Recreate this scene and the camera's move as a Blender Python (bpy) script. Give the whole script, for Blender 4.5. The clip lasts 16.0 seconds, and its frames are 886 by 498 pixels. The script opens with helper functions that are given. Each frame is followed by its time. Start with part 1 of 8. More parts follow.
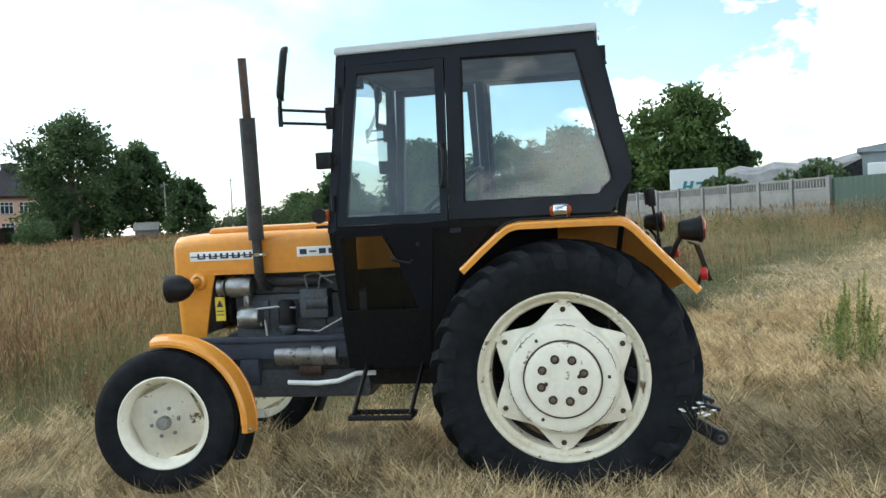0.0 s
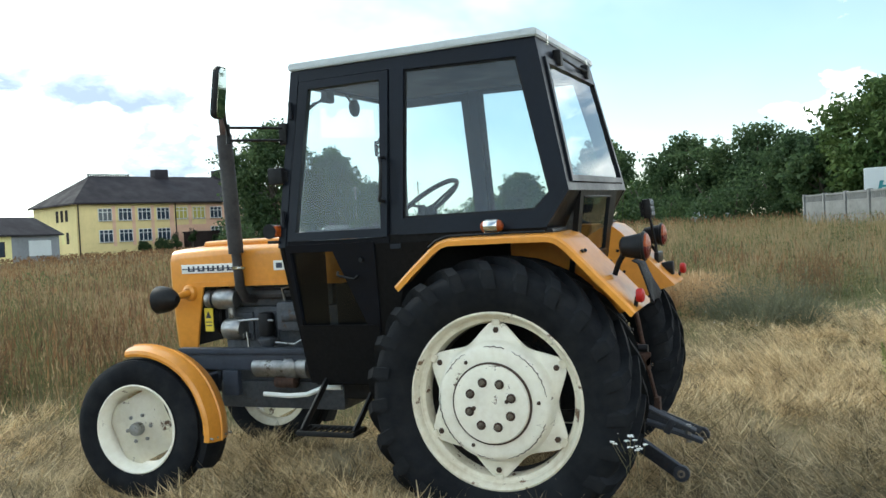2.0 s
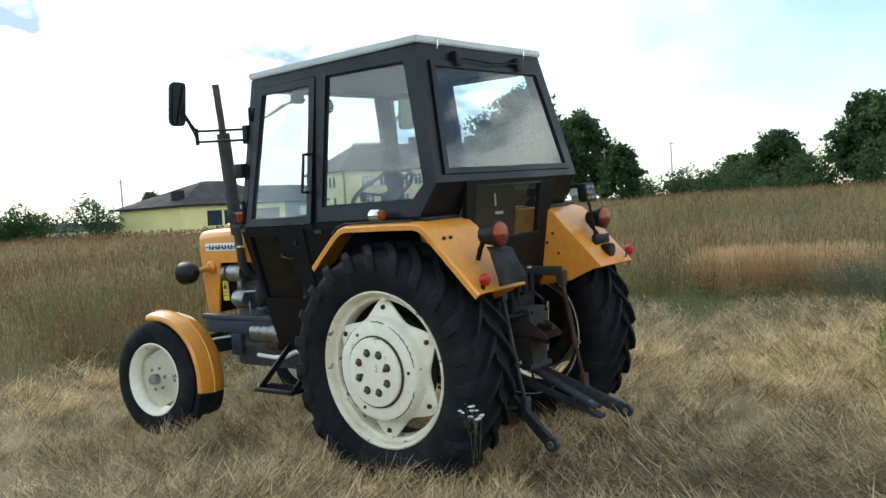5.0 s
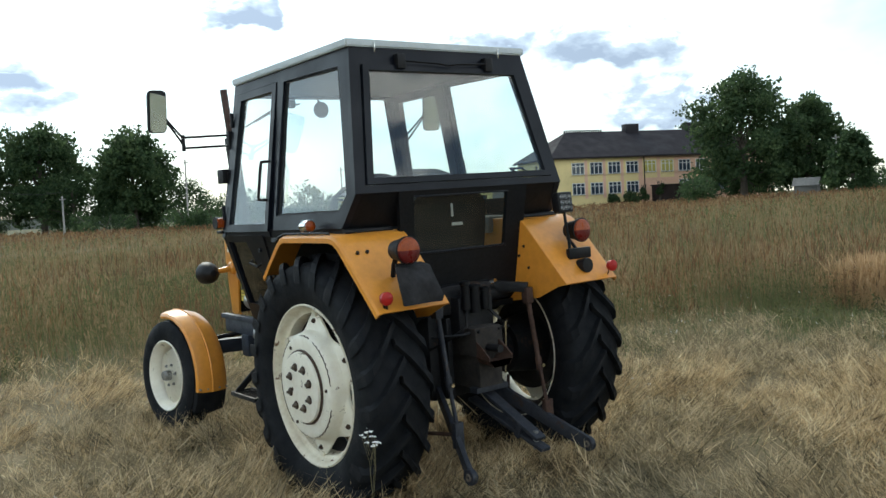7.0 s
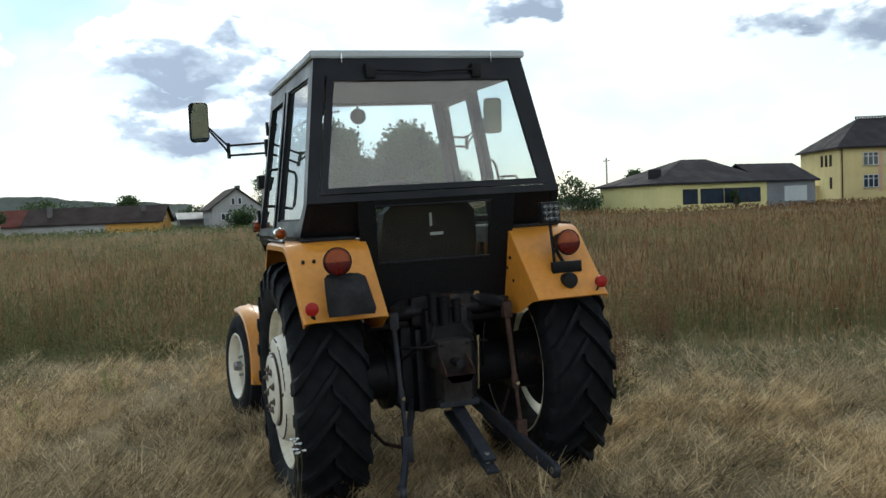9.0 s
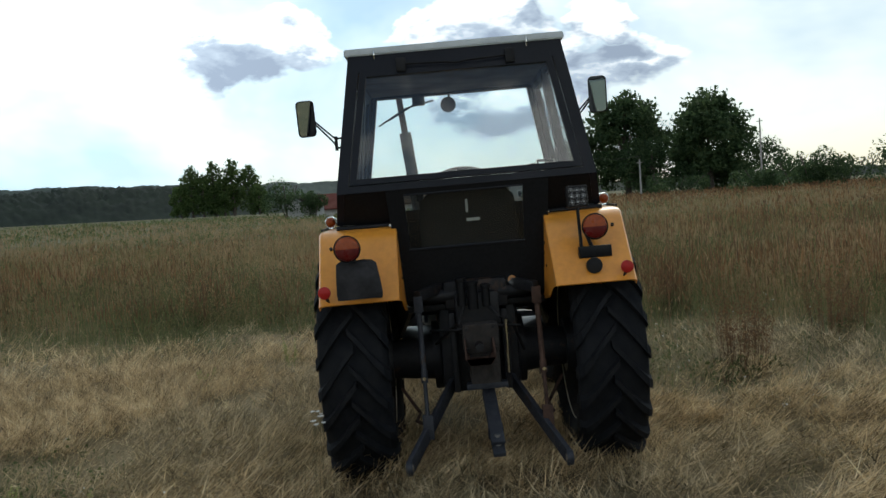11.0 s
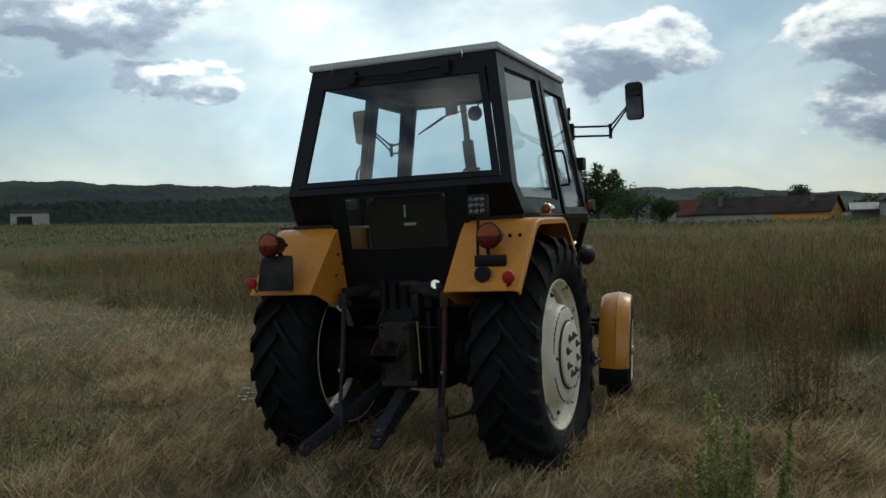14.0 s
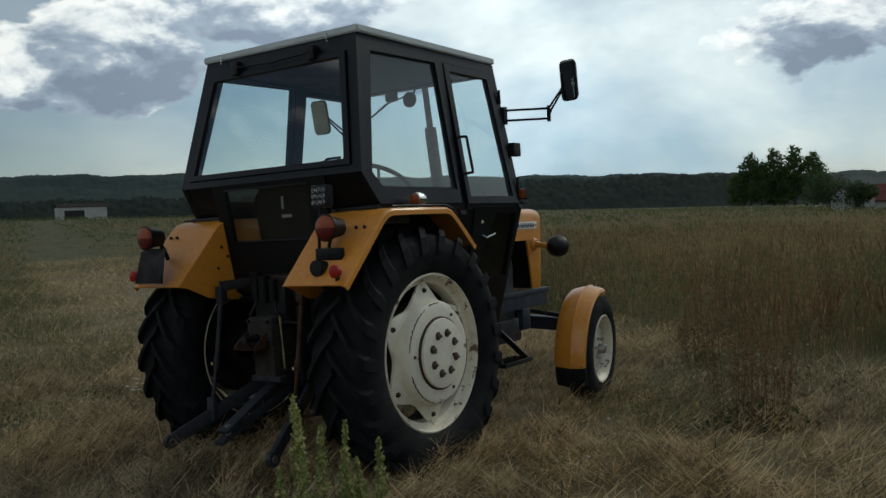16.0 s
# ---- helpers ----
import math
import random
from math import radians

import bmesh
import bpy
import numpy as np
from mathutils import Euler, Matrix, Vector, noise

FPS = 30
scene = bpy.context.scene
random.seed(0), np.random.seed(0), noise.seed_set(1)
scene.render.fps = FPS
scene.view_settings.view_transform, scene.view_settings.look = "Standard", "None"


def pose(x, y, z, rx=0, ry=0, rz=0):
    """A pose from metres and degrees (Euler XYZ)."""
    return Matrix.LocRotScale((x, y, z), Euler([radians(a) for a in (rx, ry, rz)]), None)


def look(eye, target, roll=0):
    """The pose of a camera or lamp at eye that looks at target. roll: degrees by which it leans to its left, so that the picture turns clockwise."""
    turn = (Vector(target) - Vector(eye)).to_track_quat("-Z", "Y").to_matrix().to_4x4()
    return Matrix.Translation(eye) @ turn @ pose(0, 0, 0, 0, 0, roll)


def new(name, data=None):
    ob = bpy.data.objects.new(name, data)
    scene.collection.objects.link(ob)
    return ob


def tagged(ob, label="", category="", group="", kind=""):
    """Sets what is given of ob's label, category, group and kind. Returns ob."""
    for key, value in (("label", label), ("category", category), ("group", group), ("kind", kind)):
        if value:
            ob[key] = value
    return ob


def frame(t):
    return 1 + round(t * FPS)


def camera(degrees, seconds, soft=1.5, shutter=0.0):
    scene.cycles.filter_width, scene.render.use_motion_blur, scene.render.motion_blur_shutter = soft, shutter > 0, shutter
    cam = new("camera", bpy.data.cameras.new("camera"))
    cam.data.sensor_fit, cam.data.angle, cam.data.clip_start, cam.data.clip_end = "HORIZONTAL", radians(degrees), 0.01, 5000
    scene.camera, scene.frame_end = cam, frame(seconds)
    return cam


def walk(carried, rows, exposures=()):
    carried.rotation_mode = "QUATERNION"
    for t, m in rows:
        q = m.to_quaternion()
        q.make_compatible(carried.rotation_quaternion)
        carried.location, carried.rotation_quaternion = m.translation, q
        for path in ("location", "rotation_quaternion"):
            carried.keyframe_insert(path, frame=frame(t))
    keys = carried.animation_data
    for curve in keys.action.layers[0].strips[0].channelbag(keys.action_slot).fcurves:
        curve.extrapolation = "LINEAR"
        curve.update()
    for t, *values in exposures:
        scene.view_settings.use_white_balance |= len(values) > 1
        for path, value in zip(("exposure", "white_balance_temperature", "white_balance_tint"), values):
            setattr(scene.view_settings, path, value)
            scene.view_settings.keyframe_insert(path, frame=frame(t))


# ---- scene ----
cam = camera(52.7, 16.0)
PATH = [
    (0, (0.207, -4.79, 1.285), (-0.147, -2.823, 1.219), -2.9),
    (0.5, (0.537, -4.718, 1.271), (0.029, -2.786, 1.166), -2.9),
    (1, (0.838, -4.594, 1.297), (0.213, -2.698, 1.163), -2.8),
    (1.5, (1.095, -4.422, 1.275), (0.385, -2.553, 1.21), -1.9),
    (2, (1.281, -4.361, 1.289), (0.52, -2.512, 1.249), -3.0),
    (2.5, (1.58, -4.383, 1.265), (0.761, -2.559, 1.208), -2.4),
    (3, (1.866, -4.389, 1.252), (1.0, -2.587, 1.186), -1.9),
    (3.5, (2.156, -4.35, 1.25), (1.189, -2.602, 1.175), -1.9),
    (6, (3.424, -3.391, 1.364), (1.998, -1.993, 1.25), -3.6),
    (6.5, (3.596, -3.092, 1.368), (2.089, -1.784, 1.242), -3.0),
    (7, (3.748, -2.763, 1.357), (2.153, -1.559, 1.264), -2.84),
    (7.5, (3.903, -2.408, 1.368), (2.209, -1.348, 1.301), -2.02),
    (8, (4.019, -2.062, 1.365), (2.246, -1.14, 1.292), -1.9),
    (8.5, (4.179, -1.758, 1.366), (2.34, -0.975, 1.294), -2.58),
    (9, (4.366, -1.452, 1.385), (2.484, -0.782, 1.298), -2.25),
    (9.5, (4.463, -1.136, 1.367), (2.537, -0.606, 1.257), -2.49),
    (10, (4.589, -0.842, 1.386), (2.622, -0.497, 1.284), -3.15),
    (12.5, (4.74, 0.906, 1.346), (2.778, 0.54, 1.224), -3.1),
    (13, (4.7, 1.257, 1.337), (2.757, 0.791, 1.237), -2.36),
    (13.5, (4.633, 1.65, 1.256), (2.73, 1.041, 1.182), -1.65),
    (14, (4.475, 1.984, 1.275), (2.635, 1.202, 1.216), -1.57),
    (14.5, (4.257, 2.317, 1.246), (2.488, 1.383, 1.231), -2.13),
    (15, (4.049, 2.7, 1.225), (2.342, 1.659, 1.211), -3.53),
    (15.5, (3.84, 3.012, 1.236), (2.156, 1.935, 1.182), -3.77),
    (16, (3.528, 3.268, 1.237), (1.89, 2.124, 1.166), -2.08),
]
EXPOSURES = [(0, 0.65, 6400, 4), (0.5, 0.57, 6350, 3), (1, 0.6, 6550, 5), (1.5, 0.78, 6700, 6), (2, 0.62, 6400, 2), (2.5, 0.45, 6200, -2), (3, 0.45, 6150, -2), (3.5, 0.58, 6300, 0), (6, 0.33, 6350, 2), (7, 0.18, 6400, 3), (8, -0.3, 6550, 4), (9, -0.25, 6500, 5), (9.5, 0.12, 6500, 5), (10, -0.12, 6500, 5), (12.5, -0.75, 6600, 4), (13.5, -1.04, 6520, 3), (14.5, -1.28, 6550, 3), (16, -1.36, 6500, 4)]
walk(cam, [(t, look(eye, target, roll)) for t, eye, target, roll in PATH], EXPOSURES)

# world, sun and exposure ------------------------------------------------------
SUN_AZ, SUN_EL = 165.0, 38.0

world = bpy.data.worlds.new("world")
scene.world = world
world.use_nodes = True
wn, wl = world.node_tree.nodes, world.node_tree.links
wn.clear()


def wnode(kind, **kw):
    n = wn.new(kind)
    for k, v in kw.items():
        if k in n.inputs:
            n.inputs[k].default_value = v
    return n


def wmath(op, a, b=None, clamp=False):
    n = wn.new("ShaderNodeMath")
    n.operation, n.use_clamp = op, clamp
    for i, v in enumerate((a, b)):
        if v is None:
            continue
        if isinstance(v, (int, float)):
            n.inputs[i].default_value = v
        else:
            wl.new(v, n.inputs[i])
    return n.outputs[0]


def wramp(src, stops):
    n = wn.new("ShaderNodeValToRGB")
    while len(n.color_ramp.elements) < len(stops):
        n.color_ramp.elements.new(0.5)
    for e, (p, c) in zip(n.color_ramp.elements, stops):
        e.position, e.color = p, (*c, 1)
    wl.new(src, n.inputs[0])
    return n.outputs[0]


def wmix(fac, a, b):
    n = wn.new("ShaderNodeMix")
    n.data_type = "RGBA"
    wl.new(fac, n.inputs["Factor"])
    for s, v in (("A", a), ("B", b)):
        sock = [i for i in n.inputs if i.name == s and i.type == "RGBA"][0]
        if isinstance(v, tuple):
            sock.default_value = (*v, 1)
        else:
            wl.new(v, sock)
    return [o for o in n.outputs if o.type == "RGBA"][0]


sky = wn.new("ShaderNodeTexSky")
sky.sky_type, sky.sun_disc = "NISHITA", False
sky.sun_elevation, sky.sun_rotation = radians(SUN_EL), radians(90 - SUN_AZ)
sky.air_density, sky.dust_density, sky.ozone_density = 1.0, 0.7, 1.6
skyb = wnode("ShaderNodeBackground", Strength=0.155)
wl.new(sky.outputs[0], skyb.inputs[0])
coord = wn.new("ShaderNodeTexCoord")
sep = wn.new("ShaderNodeSeparateXYZ")
wl.new(coord.outputs["Generated"], sep.inputs[0])
stretch = wn.new("ShaderNodeVectorMath")
stretch.operation = "MULTIPLY"
wl.new(coord.outputs["Generated"], stretch.inputs[0])
stretch.inputs[1].default_value = (1.0, 1.0, 1.9)
lift = wn.new("ShaderNodeVectorMath")
lift.operation = "ADD"
wl.new(stretch.outputs[0], lift.inputs[0])
lift.inputs[1].default_value = (0.0, 0.0, 0.02)


def wnoise(scale, detail, rough, dist=0.0, w=0.0, src=None):
    n = wn.new("ShaderNodeTexNoise")
    n.noise_dimensions = "4D"
    n.inputs["W"].default_value = w
    n.inputs["Scale"].default_value = scale
    n.inputs["Detail"].default_value = detail
    n.inputs["Roughness"].default_value = rough
    n.inputs["Distortion"].default_value = dist
    wl.new((src or stretch).outputs[0], n.inputs["Vector"])
    return n.outputs[0]


# the heaped clouds: azimuth, elevation, half width, half height (degrees), and weight
CLOUDS = [(176.8, 10.3, 5.6, 2.5, 1.0), (172.4, 13.2, 2.4, 0.9, 0.9), (169.4, 10.4, 2.3, 1.0, 0.9), (155.2, 13.8, 4.2, 1.7, 1.0), (131.3, 10.0, 6.8, 2.4, 0.8),
          (128.6, 6.2, 5.0, 1.9, 0.5), (139.5, 11.2, 3.4, 1.7, 0.7), (190.8, 9.9, 6.4, 2.5, 1.0), (223.8, 13.0, 7.2, 3.2, 1.1), (219.5, 9.3, 3.0, 1.2, 0.8),
          (233.6, 10.6, 5.0, 3.2, 1.1), (239.5, 9.0, 4.0, 2.6, 1.0), (175.0, 6.0, 5.5, 2.9, 0.85), (168.0, 8.0, 5.0, 1.6, 0.6), (112.0, 17.0, 6.0, 2.0, 0.6), (88.0, 6.0, 5.0, 1.3, 0.35)]


def towards(az, el):
    a, e = radians(az), radians(el)
    return Vector((math.cos(a) * math.cos(e), math.sin(a) * math.cos(e), math.sin(e)))


def wdot(v, src=None):
    n = wn.new("ShaderNodeVectorMath")
    n.operation = "DOT_PRODUCT"
    wl.new(src or coord.outputs["Generated"], n.inputs[0])
    n.inputs[1].default_value = v
    return n.outputs["Value"]


def heaps(src=None):
    """How deep inside a heaped cloud a direction lies: 1 in its middle, 0 at its edge, below 0 outside."""
    best = None
    for az, el, hw, hh, wt in CLOUDS:
        c = towards(az, el)
        right = Vector((0, 0, 1)).cross(c).normalized()
        u = wmath("POWER", wmath("ABSOLUTE", wmath("DIVIDE", wdot(right, src), math.sin(radians(hw)))), 2.0)
        v = wmath("POWER", wmath("ABSOLUTE", wmath("DIVIDE", wdot(c.cross(right), src), math.sin(radians(hh)))), 2.0)
        e = wmath("MULTIPLY", wmath("SUBTRACT", 1.0, wmath("SQRT", wmath("ADD", u, v))), wt)
        best = e if best is None else wmath("MAXIMUM", best, e)
    return wmath("MAXIMUM", best, -1.0)


# the outlines are pushed about by a coarse drift, so that no heap is an oval
drift = wn.new("ShaderNodeTexNoise")
drift.inputs["Scale"].default_value, drift.inputs["Detail"].default_value, drift.inputs["Roughness"].default_value = 9.0, 4, 0.55
wl.new(stretch.outputs[0], drift.inputs["Vector"])
push, ragged = wn.new("ShaderNodeVectorMath"), wn.new("ShaderNodeVectorMath")
push.operation, ragged.operation = "MULTIPLY_ADD", "ADD"
push.inputs[1].default_value, push.inputs[2].default_value = (0.17, 0.17, 0.11), (-0.085, -0.085, -0.055)
wl.new(drift.outputs["Color"], push.inputs[0])
wl.new(coord.outputs["Generated"], ragged.inputs[0])
wl.new(push.outputs[0], ragged.inputs[1])
higher = wn.new("ShaderNodeVectorMath")
higher.operation = "ADD"
wl.new(ragged.outputs[0], higher.inputs[0])
higher.inputs[1].default_value = (0.0, 0.0, 0.028)
heap, heap_up = heaps(ragged.outputs[0]), heaps(higher.outputs[0])
under = wmath("SUBTRACT", heap, heap_up)
fine = wnoise(13.0, 8, 0.60, 0.3, 2.9)
fine_up = wnoise(13.0, 8, 0.60, 0.3, 2.9, lift)
middle = wnoise(6.5, 3, 0.5, 0.2, 4.4)
wide = wnoise(2.4, 4, 0.55, 0.1, 5.3)
veil = wnoise(1.8, 6, 0.6, 0.3, 7.7)
sunv = towards(SUN_AZ, SUN_EL)
facing = wdot(sunv)
near_sun = wmath("POWER", wmath("MAXIMUM", facing, 0.0), 3.2)
# unseen sky opposite the sun: extra, brighter cloud added there as fill light
behind = wramp(facing, [(0.0, (1.0,) * 3), (0.34, (0.0,) * 3)])
# bright veil round the sun, thin away from it; heaped clouds with grey middles and bright rims
away = wramp(facing, [(0.42, (0.10,) * 3), (0.57, (1.0,) * 3)])
veil_f = wmath("MULTIPLY", wramp(veil, [(0.40, (0.38,) * 3), (0.60, (0.9,) * 3)]), away)
veil_f = wmath("MAXIMUM", veil_f, wmath("MULTIPLY", near_sun, 1.1, True))
# a bright high haze over the wooded hills
haze = wmath("POWER", wmath("MAXIMUM", wdot(towards(216, 12)), 0.0), 7.0)
veil_f = wmath("MAXIMUM", veil_f, wmath("MULTIPLY", haze, 0.5))
heap = wmath("MINIMUM", wmath("MULTIPLY", heap, 2.0), 0.72)
body = wmath("ADD", wmath("MULTIPLY", wmath("SUBTRACT", fine, 0.5), 1.6), wmath("MAXIMUM", heap, wmath("MULTIPLY", wmath("SUBTRACT", wide, wmath("SUBTRACT", 0.68, wmath("MULTIPLY", behind, 0.22))), 3.0)))
body = wmath("ADD", body, wmath("MULTIPLY", wmath("SUBTRACT", middle, 0.5), 0.9))
puff_f = wramp(body, [(0.0, (0, 0, 0)), (0.32, (1, 1, 1))])
shade = wnoise(8.5, 5, 0.55, 0.4, 12.2)
lit = wmath("SUBTRACT", 0.69, wmath("MULTIPLY", body, 0.66))
lit = wmath("ADD", lit, wmath("MULTIPLY", wmath("SUBTRACT", shade, 0.5), 0.6))
lit = wmath("ADD", lit, wmath("MULTIPLY", wmath("SUBTRACT", fine, fine_up), 2.7))
lit = wmath("ADD", lit, wmath("ADD", wmath("MULTIPLY", under, 0.95), wmath("MULTIPLY", behind, 0.7)), True)
thick = wramp(lit, [(0.0, (0.23, 0.28, 0.37)), (0.40, (0.36, 0.425, 0.52)), (0.72, (0.76, 0.80, 0.84)), (1.0, (0.98, 0.99, 0.99))])
streak = wramp(wnoise(2.6, 5, 0.55, 0.3, 9.1), [(0.36, (0.66,) * 3), (0.60, (1.0,) * 3)])
veil_s = wmath("MULTIPLY", wmath("ADD", wmath("ADD", wmath("MULTIPLY", near_sun, 0.8), wmath("MULTIPLY", haze, 1.95)), 1.12), streak)
veilb = wn.new("ShaderNodeBackground")
wl.new(wramp(streak, [(0.62, (0.50, 0.76, 1.0)), (0.95, (0.90, 0.975, 1.0))]), veilb.inputs[0])
wl.new(veil_s, veilb.inputs[1])
puffb = wn.new("ShaderNodeBackground")
wl.new(thick, puffb.inputs[0])
wl.new(wmath("ADD", wmath("MULTIPLY", behind, 0.9), wmath("ADD", wmath("ADD", wmath("MULTIPLY", near_sun, 0.8), wmath("MULTIPLY", haze, 1.45)), 1.55)), puffb.inputs[1])
m1, m2, wout = wn.new("ShaderNodeMixShader"), wn.new("ShaderNodeMixShader"), wn.new("ShaderNodeOutputWorld")
wl.new(veil_f, m1.inputs[0])
wl.new(skyb.outputs[0], m1.inputs[1])
wl.new(veilb.outputs[0], m1.inputs[2])
wl.new(puff_f, m2.inputs[0])
wl.new(m1.outputs[0], m2.inputs[1])
wl.new(puffb.outputs[0], m2.inputs[2])
wl.new(m2.outputs[0], wout.inputs[0])

sun = new("sun", bpy.data.lights.new("sun", "SUN"))
sun.data.energy, sun.data.angle, sun.data.color = 1.8, radians(18), (1.0, 0.93, 0.82)
sun.matrix_world = look(sunv * 50, (0, 0, 0))

# materials --------------------------------------------------------------------


def surface(name, base, rough=0.5, metal=0.0, dark=None, light=None, scale=6.0, fine=60.0, bump=0.1, bump_scale=40.0, coat=0.0,
            spread=0.35, island=0.0, spec=0.5, chips=None, chip_at=0.68, chip_scale=9.0, wave=None):
    """A node material: base colour varied at two scales, rough variation and fine relief; chips: a second colour where the paint is worn."""
    m = bpy.data.materials.new(name)
    m.use_nodes = True
    nt = m.node_tree
    p = nt.nodes["Principled BSDF"]
    dark = dark or tuple(c * (1 - spread) for c in base)
    light = light or tuple(min(1, c * (1 + spread * 0.6)) for c in base)
    tc = nt.nodes.new("ShaderNodeTexCoord")

    def nz(s, d=4, r=0.6):
        n = nt.nodes.new("ShaderNodeTexNoise")
        n.inputs["Scale"].default_value, n.inputs["Detail"].default_value, n.inputs["Roughness"].default_value = s, d, r
        nt.links.new(tc.outputs["Object"], n.inputs["Vector"])
        return n.outputs[0]

    def mix(f, a, b, kind="MIX"):
        n = nt.nodes.new("ShaderNodeMix")
        n.data_type, n.blend_type = "RGBA", kind
        ins = [i for i in n.inputs if i.type == "RGBA"]
        if isinstance(f, float):
            n.inputs["Factor"].default_value = f
        else:
            nt.links.new(f, n.inputs["Factor"])
        for s, v in zip(ins, (a, b)):
            if isinstance(v, tuple):
                s.default_value = (*v, 1)
            else:
                nt.links.new(v, s)
        return [o for o in n.outputs if o.type == "RGBA"][0]

    def ramp(src, a, b):
        n = nt.nodes.new("ShaderNodeMapRange")
        n.inputs["From Min"].default_value, n.inputs["From Max"].default_value = a, b
        nt.links.new(src, n.inputs["Value"])
        return n.outputs[0]

    big = ramp(nz(scale), 0.35, 0.65)
    small = ramp(nz(fine, 3), 0.3, 0.7)
    col = mix(big, dark, base)
    col = mix(small, col, mix(0.5, col, light))
    if island:
        g = nt.nodes.new("ShaderNodeNewGeometry")
        hs = nt.nodes.new("ShaderNodeHueSaturation")
        nt.links.new(g.outputs["Random Per Island"], hs.inputs["Fac"])
        hs.inputs["Value"].default_value, hs.inputs["Saturation"].default_value = 1 - island, 1.1
        nt.links.new(col, hs.inputs["Color"])
        col = hs.outputs[0]
    if chips:
        c = ramp(nz(chip_scale, 8, 0.72), chip_at, chip_at + 0.03)
        col = mix(c, col, chips)
    nt.links.new(col, p.inputs["Base Color"])
    r = nt.nodes.new("ShaderNodeMapRange")
    nt.links.new(big, r.inputs["Value"])
    r.inputs["To Min"].default_value, r.inputs["To Max"].default_value = min(1, rough * 1.25), rough * 0.85
    nt.links.new(r.outputs[0], p.inputs["Roughness"])
    p.inputs["Metallic"].default_value = metal
    p.inputs["Coat Weight"].default_value = coat
    p.inputs["Specular IOR Level"].default_value = spec
    if bump:
        b = nt.nodes.new("ShaderNodeBump")
        b.inputs["Strength"].default_value, b.inputs["Distance"].default_value = bump, 0.01
        nt.links.new(nz(bump_scale, 5, 0.65), b.inputs["Height"])
        nt.links.new(b.outputs[0], p.inputs["Normal"])
    return m


def blades(name, stops, rough=0.7, trans=0.35, patch=0.35, mixing=1.5, rand=0.6):
    """Grass and leaves: each blade takes its colour from the stops at random; some light passes through."""
    m = bpy.data.materials.new(name)
    m.use_nodes = True
    nt = m.node_tree
    p = nt.nodes["Principled BSDF"]
    g = nt.nodes.new("ShaderNodeNewGeometry")
    r = nt.nodes.new("ShaderNodeValToRGB")
    while len(r.color_ramp.elements) < len(stops):
        r.color_ramp.elements.new(0.5)
    for e, (pos, c) in zip(r.color_ramp.elements, stops):
        e.position, e.color = pos, (*c, 1)
    tc = nt.nodes.new("ShaderNodeTexCoord")
    n = nt.nodes.new("ShaderNodeTexNoise")
    n.inputs["Scale"].default_value, n.inputs["Detail"].default_value = patch, 3
    nt.links.new(tc.outputs["Object"], n.inputs["Vector"])
    a = nt.nodes.new("ShaderNodeMath")
    a.operation = "MULTIPLY_ADD"
    a.inputs[1].default_value, a.inputs[2].default_value = mixing, -mixing / 2
    nt.links.new(n.outputs[0], a.inputs[0])
    b = nt.nodes.new("ShaderNodeMath")
    b.operation, b.use_clamp = "ADD", True
    nt.links.new(a.outputs[0], b.inputs[0])
    w = nt.nodes.new("ShaderNodeMath")
    w.operation = "MULTIPLY_ADD"
    w.inputs[1].default_value, w.inputs[2].default_value = rand, (1 - rand) / 2
    nt.links.new(g.outputs["Random Per Island"], w.inputs[0])
    nt.links.new(w.outputs[0], b.inputs[1])
    nt.links.new(b.outputs[0], r.inputs[0])
    nt.links.new(r.outputs[0], p.inputs["Base Color"])
    p.inputs["Roughness"].default_value = rough
    p.inputs["Specular IOR Level"].default_value = 0.2
    t = nt.nodes.new("ShaderNodeBsdfTranslucent")
    nt.links.new(r.outputs[0], t.inputs[0])
    mx = nt.nodes.new("ShaderNodeMixShader")
    mx.inputs[0].default_value = trans
    nt.links.new(p.outputs[0], mx.inputs[1])
    nt.links.new(t.outputs[0], mx.inputs[2])
    nt.links.new(mx.outputs[0], nt.nodes["Material Output"].inputs[0])
    return m


